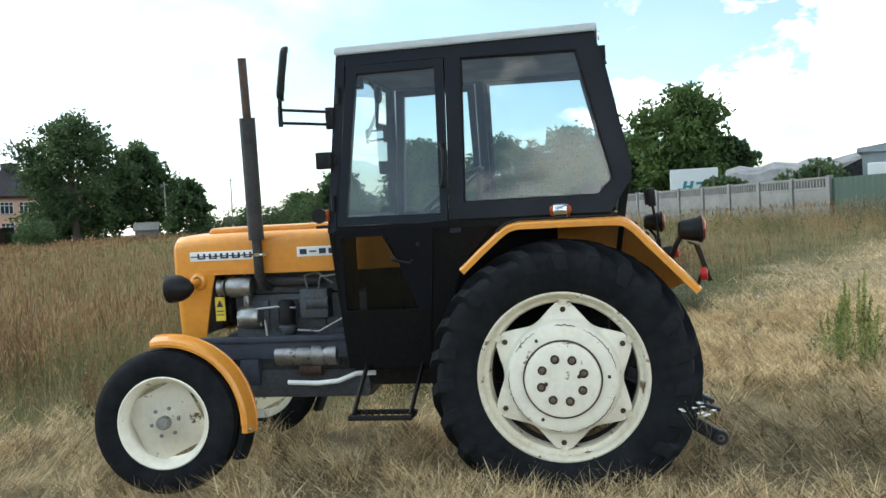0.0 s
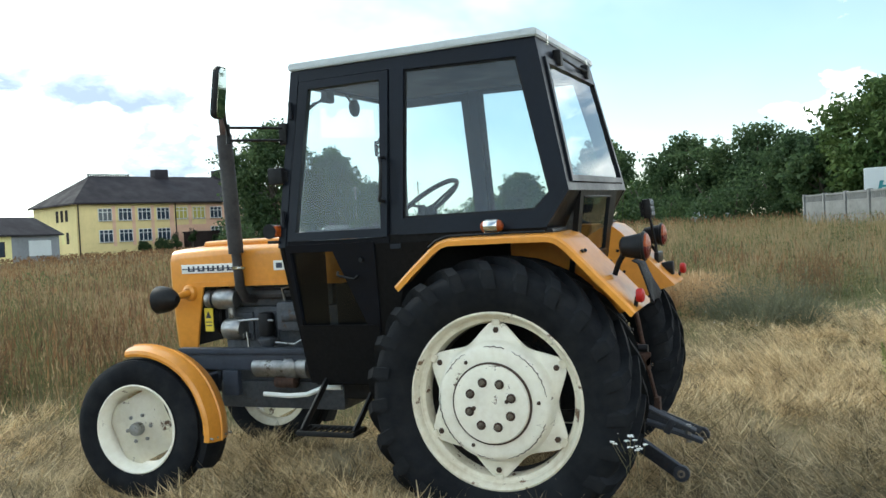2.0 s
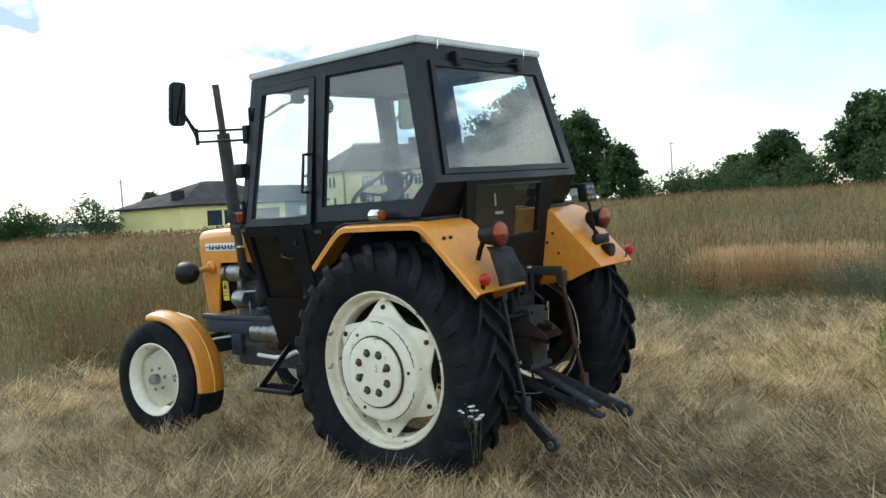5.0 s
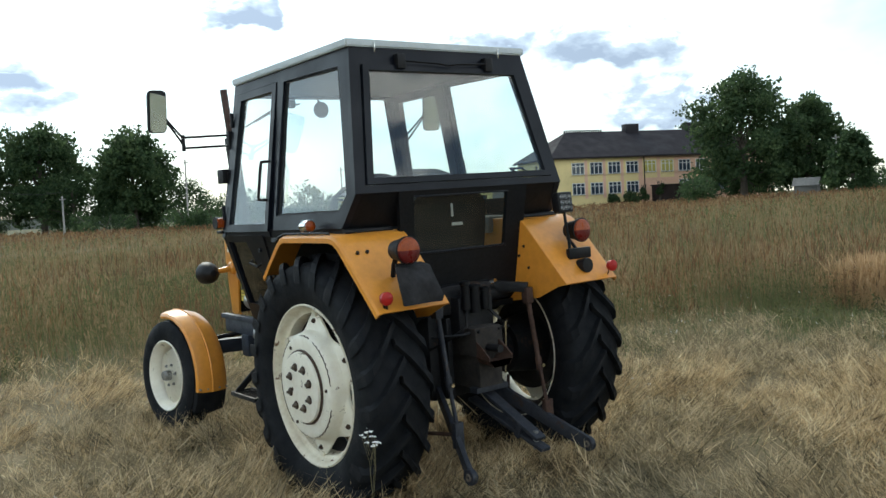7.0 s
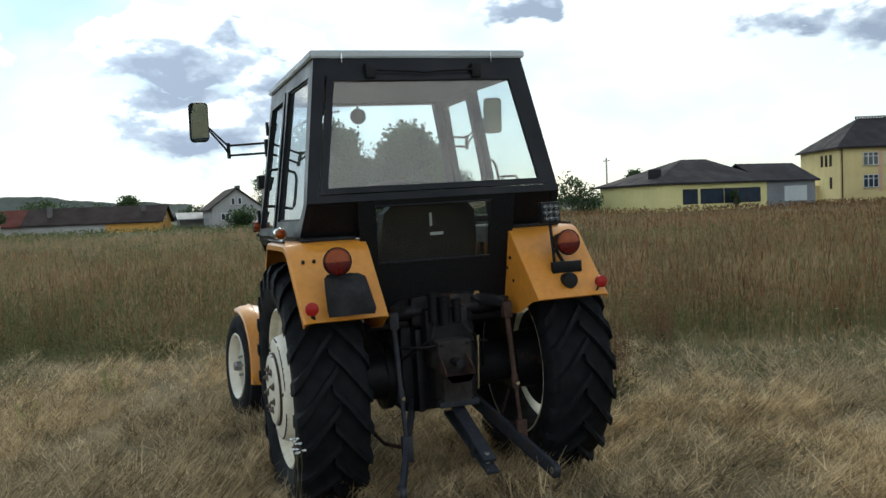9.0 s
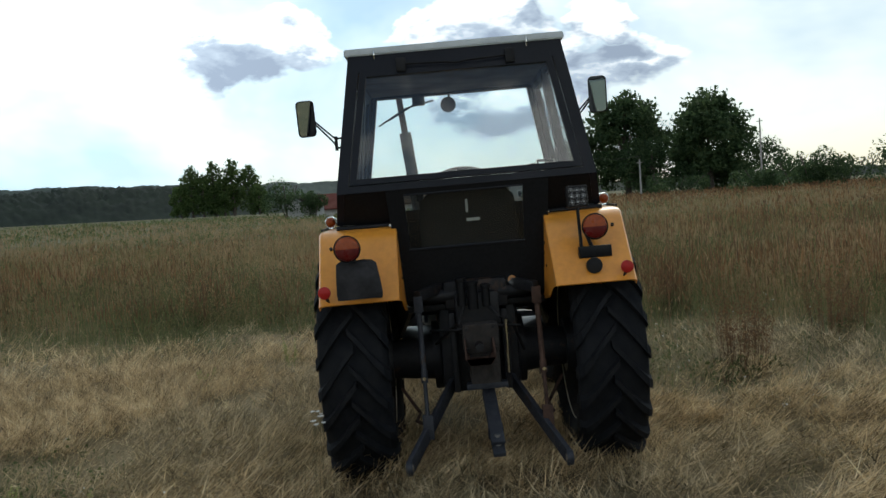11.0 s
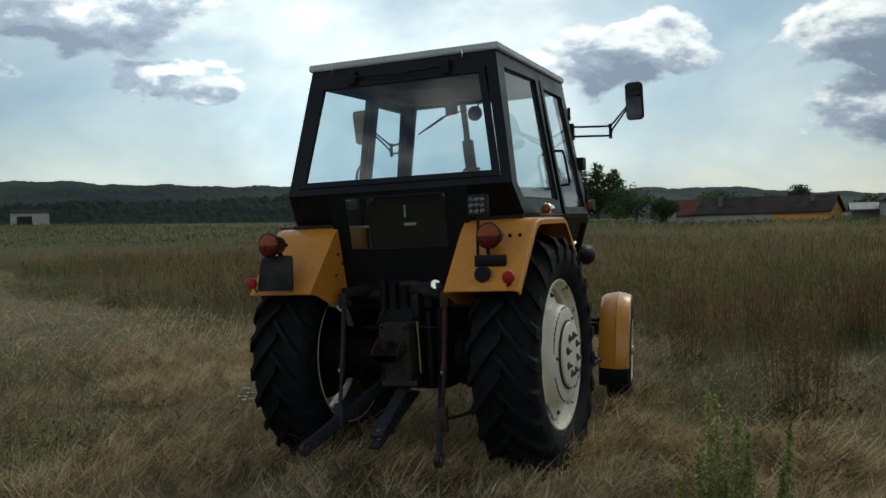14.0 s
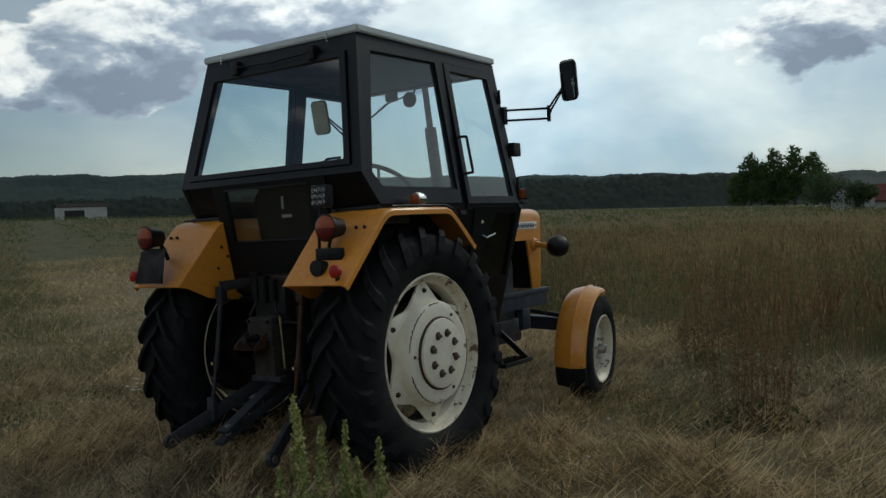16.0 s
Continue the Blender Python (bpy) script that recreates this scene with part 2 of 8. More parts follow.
def glass(name, tint, dust=0.05, shine=0.07):
    """A thin pane: what is behind shows through, tinted; gloss rises towards grazing view; a film of dust."""
    m = bpy.data.materials.new(name)
    m.use_nodes = True
    nt = m.node_tree
    nt.nodes.remove(nt.nodes["Principled BSDF"])
    t, gl, d = (nt.nodes.new("ShaderNodeBsdf" + k) for k in ("Transparent", "Glossy", "Diffuse"))
    t.inputs[0].default_value = (*tint, 1)
    gl.inputs["Roughness"].default_value = 0.02
    d.inputs[0].default_value = (0.55, 0.60, 0.60, 1)
    tc, n, r = nt.nodes.new("ShaderNodeTexCoord"), nt.nodes.new("ShaderNodeTexNoise"), nt.nodes.new("ShaderNodeMapRange")
    n.inputs["Scale"].default_value, n.inputs["Detail"].default_value = 2.5, 6
    nt.links.new(tc.outputs["Object"], n.inputs["Vector"])
    nt.links.new(n.outputs[0], r.inputs["Value"])
    r.inputs["From Min"].default_value, r.inputs["From Max"].default_value = 0.35, 0.7
    r.inputs["To Min"].default_value, r.inputs["To Max"].default_value = dust * 0.4, dust
    a, b = nt.nodes.new("ShaderNodeMixShader"), nt.nodes.new("ShaderNodeMixShader")
    f, q, k = nt.nodes.new("ShaderNodeLayerWeight"), nt.nodes.new("ShaderNodeMath"), nt.nodes.new("ShaderNodeMath")
    f.inputs[0].default_value = 0.5
    q.operation, k.operation = "POWER", "MULTIPLY_ADD"
    q.inputs[1].default_value, k.inputs[1].default_value, k.inputs[2].default_value = 4.0, 0.85, shine
    nt.links.new(f.outputs["Facing"], q.inputs[0])
    nt.links.new(q.outputs[0], k.inputs[0])
    nt.links.new(r.outputs[0], a.inputs[0])
    nt.links.new(t.outputs[0], a.inputs[1])
    nt.links.new(d.outputs[0], a.inputs[2])
    nt.links.new(k.outputs[0], b.inputs[0])
    nt.links.new(a.outputs[0], b.inputs[1])
    nt.links.new(gl.outputs[0], b.inputs[2])
    nt.links.new(b.outputs[0], nt.nodes["Material Output"].inputs[0])
    return m


def lens(name, c):
    m = surface(name, c, 0.3, coat=0.1, spread=0.3, scale=30, bump=0.3, bump_scale=260, spec=0.3)
    return m


ORANGE = surface("orange_paint", (0.66, 0.27, 0.035), 0.34, dark=(0.58, 0.225, 0.028), scale=2.5, fine=30, bump=0.03, bump_scale=12, coat=0.25,
                 chips=(0.50, 0.30, 0.12), chip_at=0.74, chip_scale=14)
BLACK = surface("black_paint", (0.0045, 0.005, 0.0065), 0.42, dark=(0.003, 0.0035, 0.004), light=(0.014, 0.014, 0.016), scale=4, bump=0.04, bump_scale=25, spec=0.16)
CABGREY = surface("dark_grey_frame_paint", (0.0055, 0.0072, 0.012), 0.36, spread=0.3, scale=5, bump=0.05, bump_scale=30, spec=0.21)
PLASTIC = surface("black_plastic", (0.008, 0.008, 0.009), 0.5, scale=20, bump=0.08, bump_scale=120, spec=0.25)
RUBBER = surface("tyre_rubber", (0.0068, 0.0082, 0.0112), 0.74, dark=(0.0045, 0.0055, 0.0075), light=(0.019, 0.019, 0.019), scale=5, fine=18, bump=0.2, bump_scale=60, spec=0.15)
CREAM = surface("cream_wheel_paint", (0.78, 0.74, 0.60), 0.42, dark=(0.70, 0.65, 0.53), light=(0.86, 0.83, 0.73), scale=9, fine=40, bump=0.08, bump_scale=25,
                chips=(0.12, 0.065, 0.035), chip_at=0.612, chip_scale=10)
RIMCREAM = surface("chipped_rim_paint", (0.74, 0.69, 0.54), 0.5, dark=(0.55, 0.47, 0.33), light=(0.82, 0.78, 0.66), scale=7, fine=40, bump=0.1, bump_scale=25,
                   chips=(0.15, 0.08, 0.04), chip_at=0.60, chip_scale=13)
ROOF = surface("white_roof_sheet", (0.52, 0.56, 0.57), 0.45, spread=0.15, scale=5, bump=0.05)
ENGINE = surface("grey_engine_casting", (0.04, 0.048, 0.062), 0.55, light=(0.10, 0.105, 0.115), scale=8, fine=50, bump=0.35, bump_scale=60,
                 chips=(0.05, 0.032, 0.022), chip_at=0.6, chip_scale=7)
FRAMEBLUE = surface("blue_grey_chassis_paint", (0.034, 0.042, 0.060), 0.5, scale=8, fine=50, bump=0.2, bump_scale=60, spec=0.35, chips=(0.028, 0.02, 0.016), chip_at=0.66)
ALU = surface("dull_aluminium", (0.32, 0.32, 0.315), 0.4, 0.9, scale=10, fine=60, bump=0.25, bump_scale=60, chips=(0.10, 0.09, 0.075), chip_at=0.6)
RUST = surface("rusty_steel", (0.052, 0.030, 0.023), 0.75, 0.1, dark=(0.018, 0.013, 0.012), light=(0.11, 0.056, 0.036), scale=9, fine=50, bump=0.4, bump_scale=70, spec=0.25)
HITCH = surface("worn_dark_blue_steel", (0.018, 0.021, 0.030), 0.55, light=(0.045, 0.046, 0.05), scale=9, fine=50, bump=0.25, bump_scale=60, spec=0.3, chips=(0.035, 0.022, 0.016), chip_at=0.62)
GREASE = surface("greasy_black_steel", (0.008, 0.0085, 0.011), 0.5, light=(0.022, 0.021, 0.021), scale=12, fine=40, bump=0.3, bump_scale=50, spec=0.25, chips=(0.04, 0.024, 0.016), chip_at=0.6)
# grime, darkened further to carry the shade inside the wheels
GRIME_SHADE = surface("grime_and_shade", (0.019, 0.016, 0.014), 0.85, dark=(0.009, 0.008, 0.008), light=(0.050, 0.038, 0.029), scale=8, fine=40, bump=0.4, bump_scale=40)
CHROME = surface("chrome", (0.75, 0.75, 0.73), 0.12, 1.0, spread=0.15, bump=0.02)
STACK = surface("dull_black_exhaust", (0.028, 0.028, 0.032), 0.6, light=(0.06, 0.05, 0.045), scale=10, bump=0.25, bump_scale=70, chips=(0.09, 0.05, 0.035), chip_at=0.66)
PIPE = surface("rusty_exhaust_pipe", (0.07, 0.05, 0.045), 0.7, 0.3, light=(0.16, 0.08, 0.05), scale=12, bump=0.3, bump_scale=60)
BOLT = surface("rusty_bolt", (0.06, 0.034, 0.021), 0.65, 0.2, spread=0.5, scale=40, bump=0.3)
WORN = surface("worn_nut_steel", (0.16, 0.13, 0.10), 0.5, 0.4, spread=0.5, scale=40, bump=0.3)
WHITE = surface("white_plate", (0.78, 0.78, 0.75), 0.4, spread=0.12)
NAVY = surface("dark_lettering_bars", (0.02, 0.025, 0.05), 0.4)
YELLOW = surface("yellow_sticker", (0.72, 0.55, 0.05), 0.5)
HEADLINER = surface("grey_headliner", (0.10, 0.105, 0.105), 0.8, scale=6, bump=0.1)
SEAT = surface("black_vinyl_seat", (0.014, 0.014, 0.015), 0.5, scale=8, bump=0.15, bump_scale=90)
GREYPAD = surface("grey_upholstery", (0.22, 0.22, 0.20), 0.7, scale=8, bump=0.15)
CLOTH = surface("black_cloth", (0.014, 0.013, 0.014), 0.85, scale=10, bump=0.5, bump_scale=30)
AMBER, RED = lens("amber_lens", (0.30, 0.055, 0.006)), lens("red_lens", (0.11, 0.006, 0.006))
REDDOT = surface("red_reflector", (0.36, 0.012, 0.010), 0.45, spread=0.2, spec=0.3)
LED = surface("led_reflector", (0.55, 0.57, 0.58), 0.2, 0.6, spread=0.4, scale=60, bump=0.3, bump_scale=200)
PANE = glass("tinted_cab_glass", (0.80, 0.90, 0.92), 0.10)
REARPANE = glass("rear_cab_glass", (0.84, 0.91, 0.93), 0.025, 0.085)
DARKPANE = glass("dark_lower_glass", (0.34, 0.35, 0.34), 0.006, 0.03)
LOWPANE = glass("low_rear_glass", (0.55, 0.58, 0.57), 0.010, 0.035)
m = bpy.data.materials.new("mirror_glass")
m.use_nodes = True
m.node_tree.nodes["Principled BSDF"].inputs["Base Color"].default_value = (0.8, 0.82, 0.8, 1)
m.node_tree.nodes["Principled BSDF"].inputs["Metallic"].default_value = 1.0
m.node_tree.nodes["Principled BSDF"].inputs["Roughness"].default_value = 0.03
MIRROR = m

STRAW = blades("dry_straw", [(0.0, (0.069, 0.050, 0.028)), (0.25, (0.252, 0.182, 0.095)), (0.5, (0.492, 0.362, 0.194)), (0.8, (0.721, 0.541, 0.310)), (1.0, (0.800, 0.686, 0.428))], trans=0.35, patch=7.0, mixing=1.7, rand=0.75)
OLIVE = blades("greyish_old_straw", [(0.0, (0.058, 0.047, 0.026)), (0.3, (0.196, 0.157, 0.085)), (0.6, (0.381, 0.299, 0.174)), (1.0, (0.669, 0.525, 0.322))], trans=0.3, patch=7.0, mixing=1.7, rand=0.75)
TALL = blades("tall_dry_grass", [(0.0, (0.075, 0.088, 0.036)), (0.3, (0.165, 0.140, 0.066)), (0.5, (0.275, 0.200, 0.104)), (0.75, (0.400, 0.285, 0.160)), (1.0, (0.235, 0.115, 0.060))], trans=0.4, patch=0.8, mixing=2.6, rand=0.34)
SANDY = blades("sandy_grass", [(0.0, (0.26, 0.165, 0.085)), (0.5, (0.42, 0.275, 0.145)), (1.0, (0.54, 0.39, 0.23))], trans=0.45, patch=1.2, rand=0.6)
BROOM = blades("grey_green_broom", [(0.0, (0.060, 0.068, 0.042)), (0.5, (0.115, 0.122, 0.078)), (1.0, (0.19, 0.19, 0.125))], trans=0.35, patch=1.0, rand=0.7)
GREENB = blades("green_weeds", [(0.0, (0.048, 0.072, 0.027)), (0.5, (0.096, 0.126, 0.048)), (1.0, (0.186, 0.198, 0.090))], trans=0.45, patch=0.6, rand=0.6)
HERB = blades("dark_green_herb", [(0.0, (0.045, 0.052, 0.020)), (0.5, (0.085, 0.095, 0.036)), (1.0, (0.155, 0.155, 0.062))], trans=0.4, patch=0.5, rand=0.7)
GREYG = blades("grey_green_weeds", [(0.0, (0.088, 0.088, 0.047)), (0.5, (0.188, 0.165, 0.088)), (1.0, (0.323, 0.269, 0.150))], trans=0.4, patch=0.5, mixing=1.4, rand=0.6)
WEEDY = blades("pale_flowering_weed", [(0.0, (0.120, 0.160, 0.055)), (0.5, (0.310, 0.340, 0.125)), (1.0, (0.620, 0.580, 0.270))], trans=0.45, patch=3.0, rand=0.8)
SORREL = blades("brown_dry_weed", [(0.0, (0.080, 0.044, 0.024)), (0.6, (0.185, 0.104, 0.050)), (1.0, (0.30, 0.18, 0.09))], trans=0.4, patch=0.5, rand=0.7)
DOCKBROWN = blades("dead_brown_stalk", [(0.0, (0.07, 0.045, 0.028)), (0.5, (0.14, 0.085, 0.048)), (1.0, (0.23, 0.15, 0.085))], trans=0.3, rand=0.8)
LEAF = blades("tree_leaves", [(0.0, (0.030, 0.055, 0.025)), (0.5, (0.057, 0.095, 0.040)), (1.0, (0.106, 0.150, 0.062))], trans=0.45, patch=0.25, rand=0.7)
LEAF2 = blades("light_tree_leaves", [(0.0, (0.038, 0.074, 0.022)), (0.5, (0.074, 0.120, 0.036)), (1.0, (0.126, 0.174, 0.058))], trans=0.4)
BARK = surface("bark", (0.09, 0.075, 0.06), 0.9, scale=3, fine=20, bump=0.6, bump_scale=10)
PETAL = surface("white_petals", (0.80, 0.80, 0.76), 0.7, spread=0.15, bump=0)

# building helpers -------------------------------------------------------------


def part(name, bm, material, parent=None, label="", smooth=35):
    """Links a bmesh (or mesh) as one mesh object under a thing or a part."""
    if isinstance(bm, bpy.types.Mesh):
        me = bm
    else:
        me = bpy.data.meshes.new(name)
        bmesh.ops.recalc_face_normals(bm, faces=bm.faces)
        bm.to_mesh(me)
        bm.free()
        if smooth:
            me.polygons.foreach_set("use_smooth", [True] * len(me.polygons))
            me.set_sharp_from_angle(angle=radians(smooth))
    me.materials.clear()
    me.materials.append(material)
    ob = new(name, me)
    ob.parent = parent
    return tagged(ob, label=label)


def solid(verts, tris, name):
    """A mesh from vertex and face arrays, all faces of one size."""
    verts, tris = np.asarray(verts, np.float32), np.asarray(tris, np.int32)
    me = bpy.data.meshes.new(name)
    k = tris.shape[1]
    me.vertices.add(len(verts))
    me.vertices.foreach_set("co", verts.ravel())
    me.loops.add(tris.size)
    me.loops.foreach_set("vertex_index", tris.ravel())
    me.polygons.add(len(tris))
    me.polygons.foreach_set("loop_start", np.arange(0, tris.size, k, dtype=np.int32))
    me.update(calc_edges=True)
    return me


def box(bm, x0, x1, y0, y1, z0, z1, bevel=0.0, m=None):
    r = bmesh.ops.create_cube(bm, size=1.0)["verts"]
    for v in r:
        v.co = Vector(((x0 + x1) / 2 + v.co.x * (x1 - x0), (y0 + y1) / 2 + v.co.y * (y1 - y0), (z0 + z1) / 2 + v.co.z * (z1 - z0)))
    if bevel:
        es = list({e for v in r for e in v.link_edges})
        out = bmesh.ops.bevel(bm, geom=es, offset=bevel, segments=2, affect="EDGES", profile=0.6)
        r = list({v for f in out["faces"] for v in f.verts} | {v for v in r if v.is_valid})
    if m is not None:
        bmesh.ops.transform(bm, matrix=m, verts=[v for v in r if v.is_valid])
    return bm


def rod(bm, a, b, r0, r1=None, n=12):
    """A round rod from a to b."""
    a, b = Vector(a), Vector(b)
    d = b - a
    out = bmesh.ops.create_cone(bm, cap_ends=True, segments=n, radius1=r0, radius2=r0 if r1 is None else r1, depth=d.length)
    m = Matrix.Translation((a + b) / 2) @ d.to_track_quat("Z", "Y").to_matrix().to_4x4()
    bmesh.ops.transform(bm, matrix=m, verts=out["verts"])
    return bm


def tube(bm, pts, r, n=8):
    """A bent round bar along points."""
    pts = [Vector(p) for p in pts]
    rings = []
    for i, p in enumerate(pts):
        d = (pts[min(i + 1, len(pts) - 1)] - pts[max(i - 1, 0)]).normalized()
        q = d.to_track_quat("Z", "Y").to_matrix()
        rings.append([bm.verts.new(p + q @ Vector((r * math.cos(k * math.tau / n), r * math.sin(k * math.tau / n), 0))) for k in range(n)])
    for a, b in zip(rings, rings[1:]):
        best = min(range(n), key=lambda s: sum((a[k].co - b[(k + s) % n].co).length for k in range(n)))
        for k in range(n):
            bm.faces.new((a[k], a[(k + 1) % n], b[(k + 1 + best) % n], b[(k + best) % n]))
    bm.faces.new(rings[0])
    bm.faces.new(rings[-1])
    return bm


def bar(bm, a, b, w, h, up=(0, 0, 1), bevel=0.004):
    """A flat bar from a to b, w wide across and h high."""
    a, b = Vector(a), Vector(b)
    d = b - a
    z = Vector(up)
    x = d.normalized()
    y = z.cross(x).normalized()
    z = x.cross(y)
    m = Matrix.Translation((a + b) / 2) @ Matrix((x, y, z)).transposed().to_4x4()
    return box(bm, -d.length / 2, d.length / 2, -w / 2, w / 2, -h / 2, h / 2, bevel, m)


def lathe(bm, prof, n=48, axis="y", centre=(0, 0, 0), flip=1):
    """Turns a profile of (radius, along) round an axis."""
    rings = []
    for r, s in prof:
        ring = []
        for k in range(n):
            a = k * math.tau / n
            c, q = r * math.cos(a), r * math.sin(a)
            co = {"y": (c, s * flip, q), "x": (s * flip, c, q), "z": (c, q, s * flip)}[axis]
            ring.append(bm.verts.new(Vector(centre) + Vector(co)))
        rings.append(ring)
    for a, b in zip(rings, rings[1:]):
        for k in range(n):
            bm.faces.new((a[k], a[(k + 1) % n], b[(k + 1) % n], b[k]))
    return rings


def plate(bm, poly, offset):
    """A closed slab: poly of points, and the vector to its other face."""
    o = Vector(offset)
    a = [bm.verts.new(Vector(p)) for p in poly]
    b = [bm.verts.new(Vector(p) + o) for p in poly]
    bm.faces.new(a)
    bm.faces.new(b[::-1])
    for i in range(len(a)):
        j = (i + 1) % len(a)
        bm.faces.new((a[i], a[j], b[j], b[i]))
    return bm


def sheet(bm, poly):
    """One thin pane."""
    bm.faces.new([bm.verts.new(Vector(p)) for p in poly])
    return bm


def frame_ring(bm, outer, inner, offset):
    """A frame between two outlines with as many points, and its thickness as a vector."""
    o = Vector(offset)
    a, b = [bm.verts.new(Vector(p)) for p in outer], [bm.verts.new(Vector(p)) for p in inner]
    c, d = [bm.verts.new(Vector(p) + o) for p in outer], [bm.verts.new(Vector(p) + o) for p in inner]
    for i in range(len(a)):
        j = (i + 1) % len(a)
        bm.faces.new((a[i], a[j], b[j], b[i]))
        bm.faces.new((c[j], c[i], d[i], d[j]))
        bm.faces.new((a[j], a[i], c[i], c[j]))
        bm.faces.new((b[i], b[j], d[j], d[i]))
    return bm


def loft(bm, sections, close_ends=True, closed=True):
    rings = [[bm.verts.new(Vector(p)) for p in s] for s in sections]
    n = len(rings[0])
    for a, b in zip(rings, rings[1:]):
        for k in range(n if closed else n - 1):
            bm.faces.new((a[k], a[(k + 1) % n], b[(k + 1) % n], b[k]))
    if close_ends and closed:
        bm.faces.new(rings[0][::-1])
        bm.faces.new(rings[-1])
    return rings


def rounded(x0, x1, y0, y1, r, n=4):
    """Outline of a rectangle with round corners, as (x, y)."""
    out = []
    for cx, cy, a0 in ((x1 - r, y1 - r, 0), (x0 + r, y1 - r, 90), (x0 + r, y0 + r, 180), (x1 - r, y0 + r, 270)):
        for k in range(n + 1):
            a = radians(a0 + 90 * k / n)
            out.append((cx + r * math.cos(a), cy + r * math.sin(a)))
    return out


def thing(name, label, category, at=None, group="", kind=""):
    ob = new(name)
    ob.empty_display_size = 0.2
    if at is not None:
        ob.matrix_world = at
    return tagged(ob, label, category, group, kind)


B = bmesh.new

# the tractor ------------------------------------------------------------------
# x runs from the nose (negative) to the hitch, y to its right-hand side, the rear axle is over the origin; it leans 1.25 degrees with the ground
tractor = thing("tractor", "orange farm tractor with black cab standing on mown dry grass", "tractor", pose(0, 0, 0, 1.25, 0, 0))

AXLE_Z, WHEEL_Y = 0.562, 0.612
FRONT_X, FRONT_Z, FRONT_Y = -1.965, 0.366, 0.672


def tyre_mesh(s):
    """Rear tyre with two rows of slanting lugs, round its own axle; s: the side of the tractor."""
    bm = B()
    half = [(0.376, 0.112), (0.392, 0.132), (0.43, 0.155), (0.49, 0.168), (0.535, 0.166), (0.562, 0.155), (0.578, 0.125), (0.585, 0.06)]
    prof = [(r, -y) for r, y in half] + [(0.587, 0)] + [(r, y) for r, y in half[::-1]]
    lathe(bm, prof, 64)
    for v in bm.verts:
        if v.co.z < -0.572:
            d = -0.572 - v.co.z
            v.co.z = -0.572 - d * 0.12
            v.co.y *= 1 + d * 0.9
    return bm


def lug_mesh(side):
    """One slanting tread lug at the rear of the tyre, on one half of the tread."""
    bm = B()
    secs = []
    for u, y, r, h, w in ((0, -0.014, 0.585, 0.034, 0.040), (0.3, 0.045, 0.584, 0.036, 0.044), (0.62, 0.10, 0.580, 0.037, 0.050),
                          (0.88, 0.148, 0.566, 0.038, 0.060), (1.0, 0.171, 0.545, 0.027, 0.066), (1.06, 0.176, 0.505, 0.006, 0.055)):
        a = -radians(21) * u
        secs.append([(rr * math.cos(a + ww / 2 / rr), side * y, rr * math.sin(a + ww / 2 / rr)) for rr, ww in ((r - 0.012, w), (r + h, w * 0.72), (r + h, -w * 0.72), (r - 0.012, -w))])
    loft(bm, secs)
    bmesh.ops.recalc_face_normals(bm, faces=bm.faces)
    me = bpy.data.meshes.new("lug")
    bm.to_mesh(me)
    bm.free()
    return me


LUGS = {side: lug_mesh(side) for side in (-1, 1)}


def wheel_bolt(bm, at, r, h, s):
    lathe(bm, [(r, 0), (r, -h * 0.55), (r * 0.62, -h * 0.56), (r * 0.55, -h), (0.0005, -h)], 6, "y", at, -s)


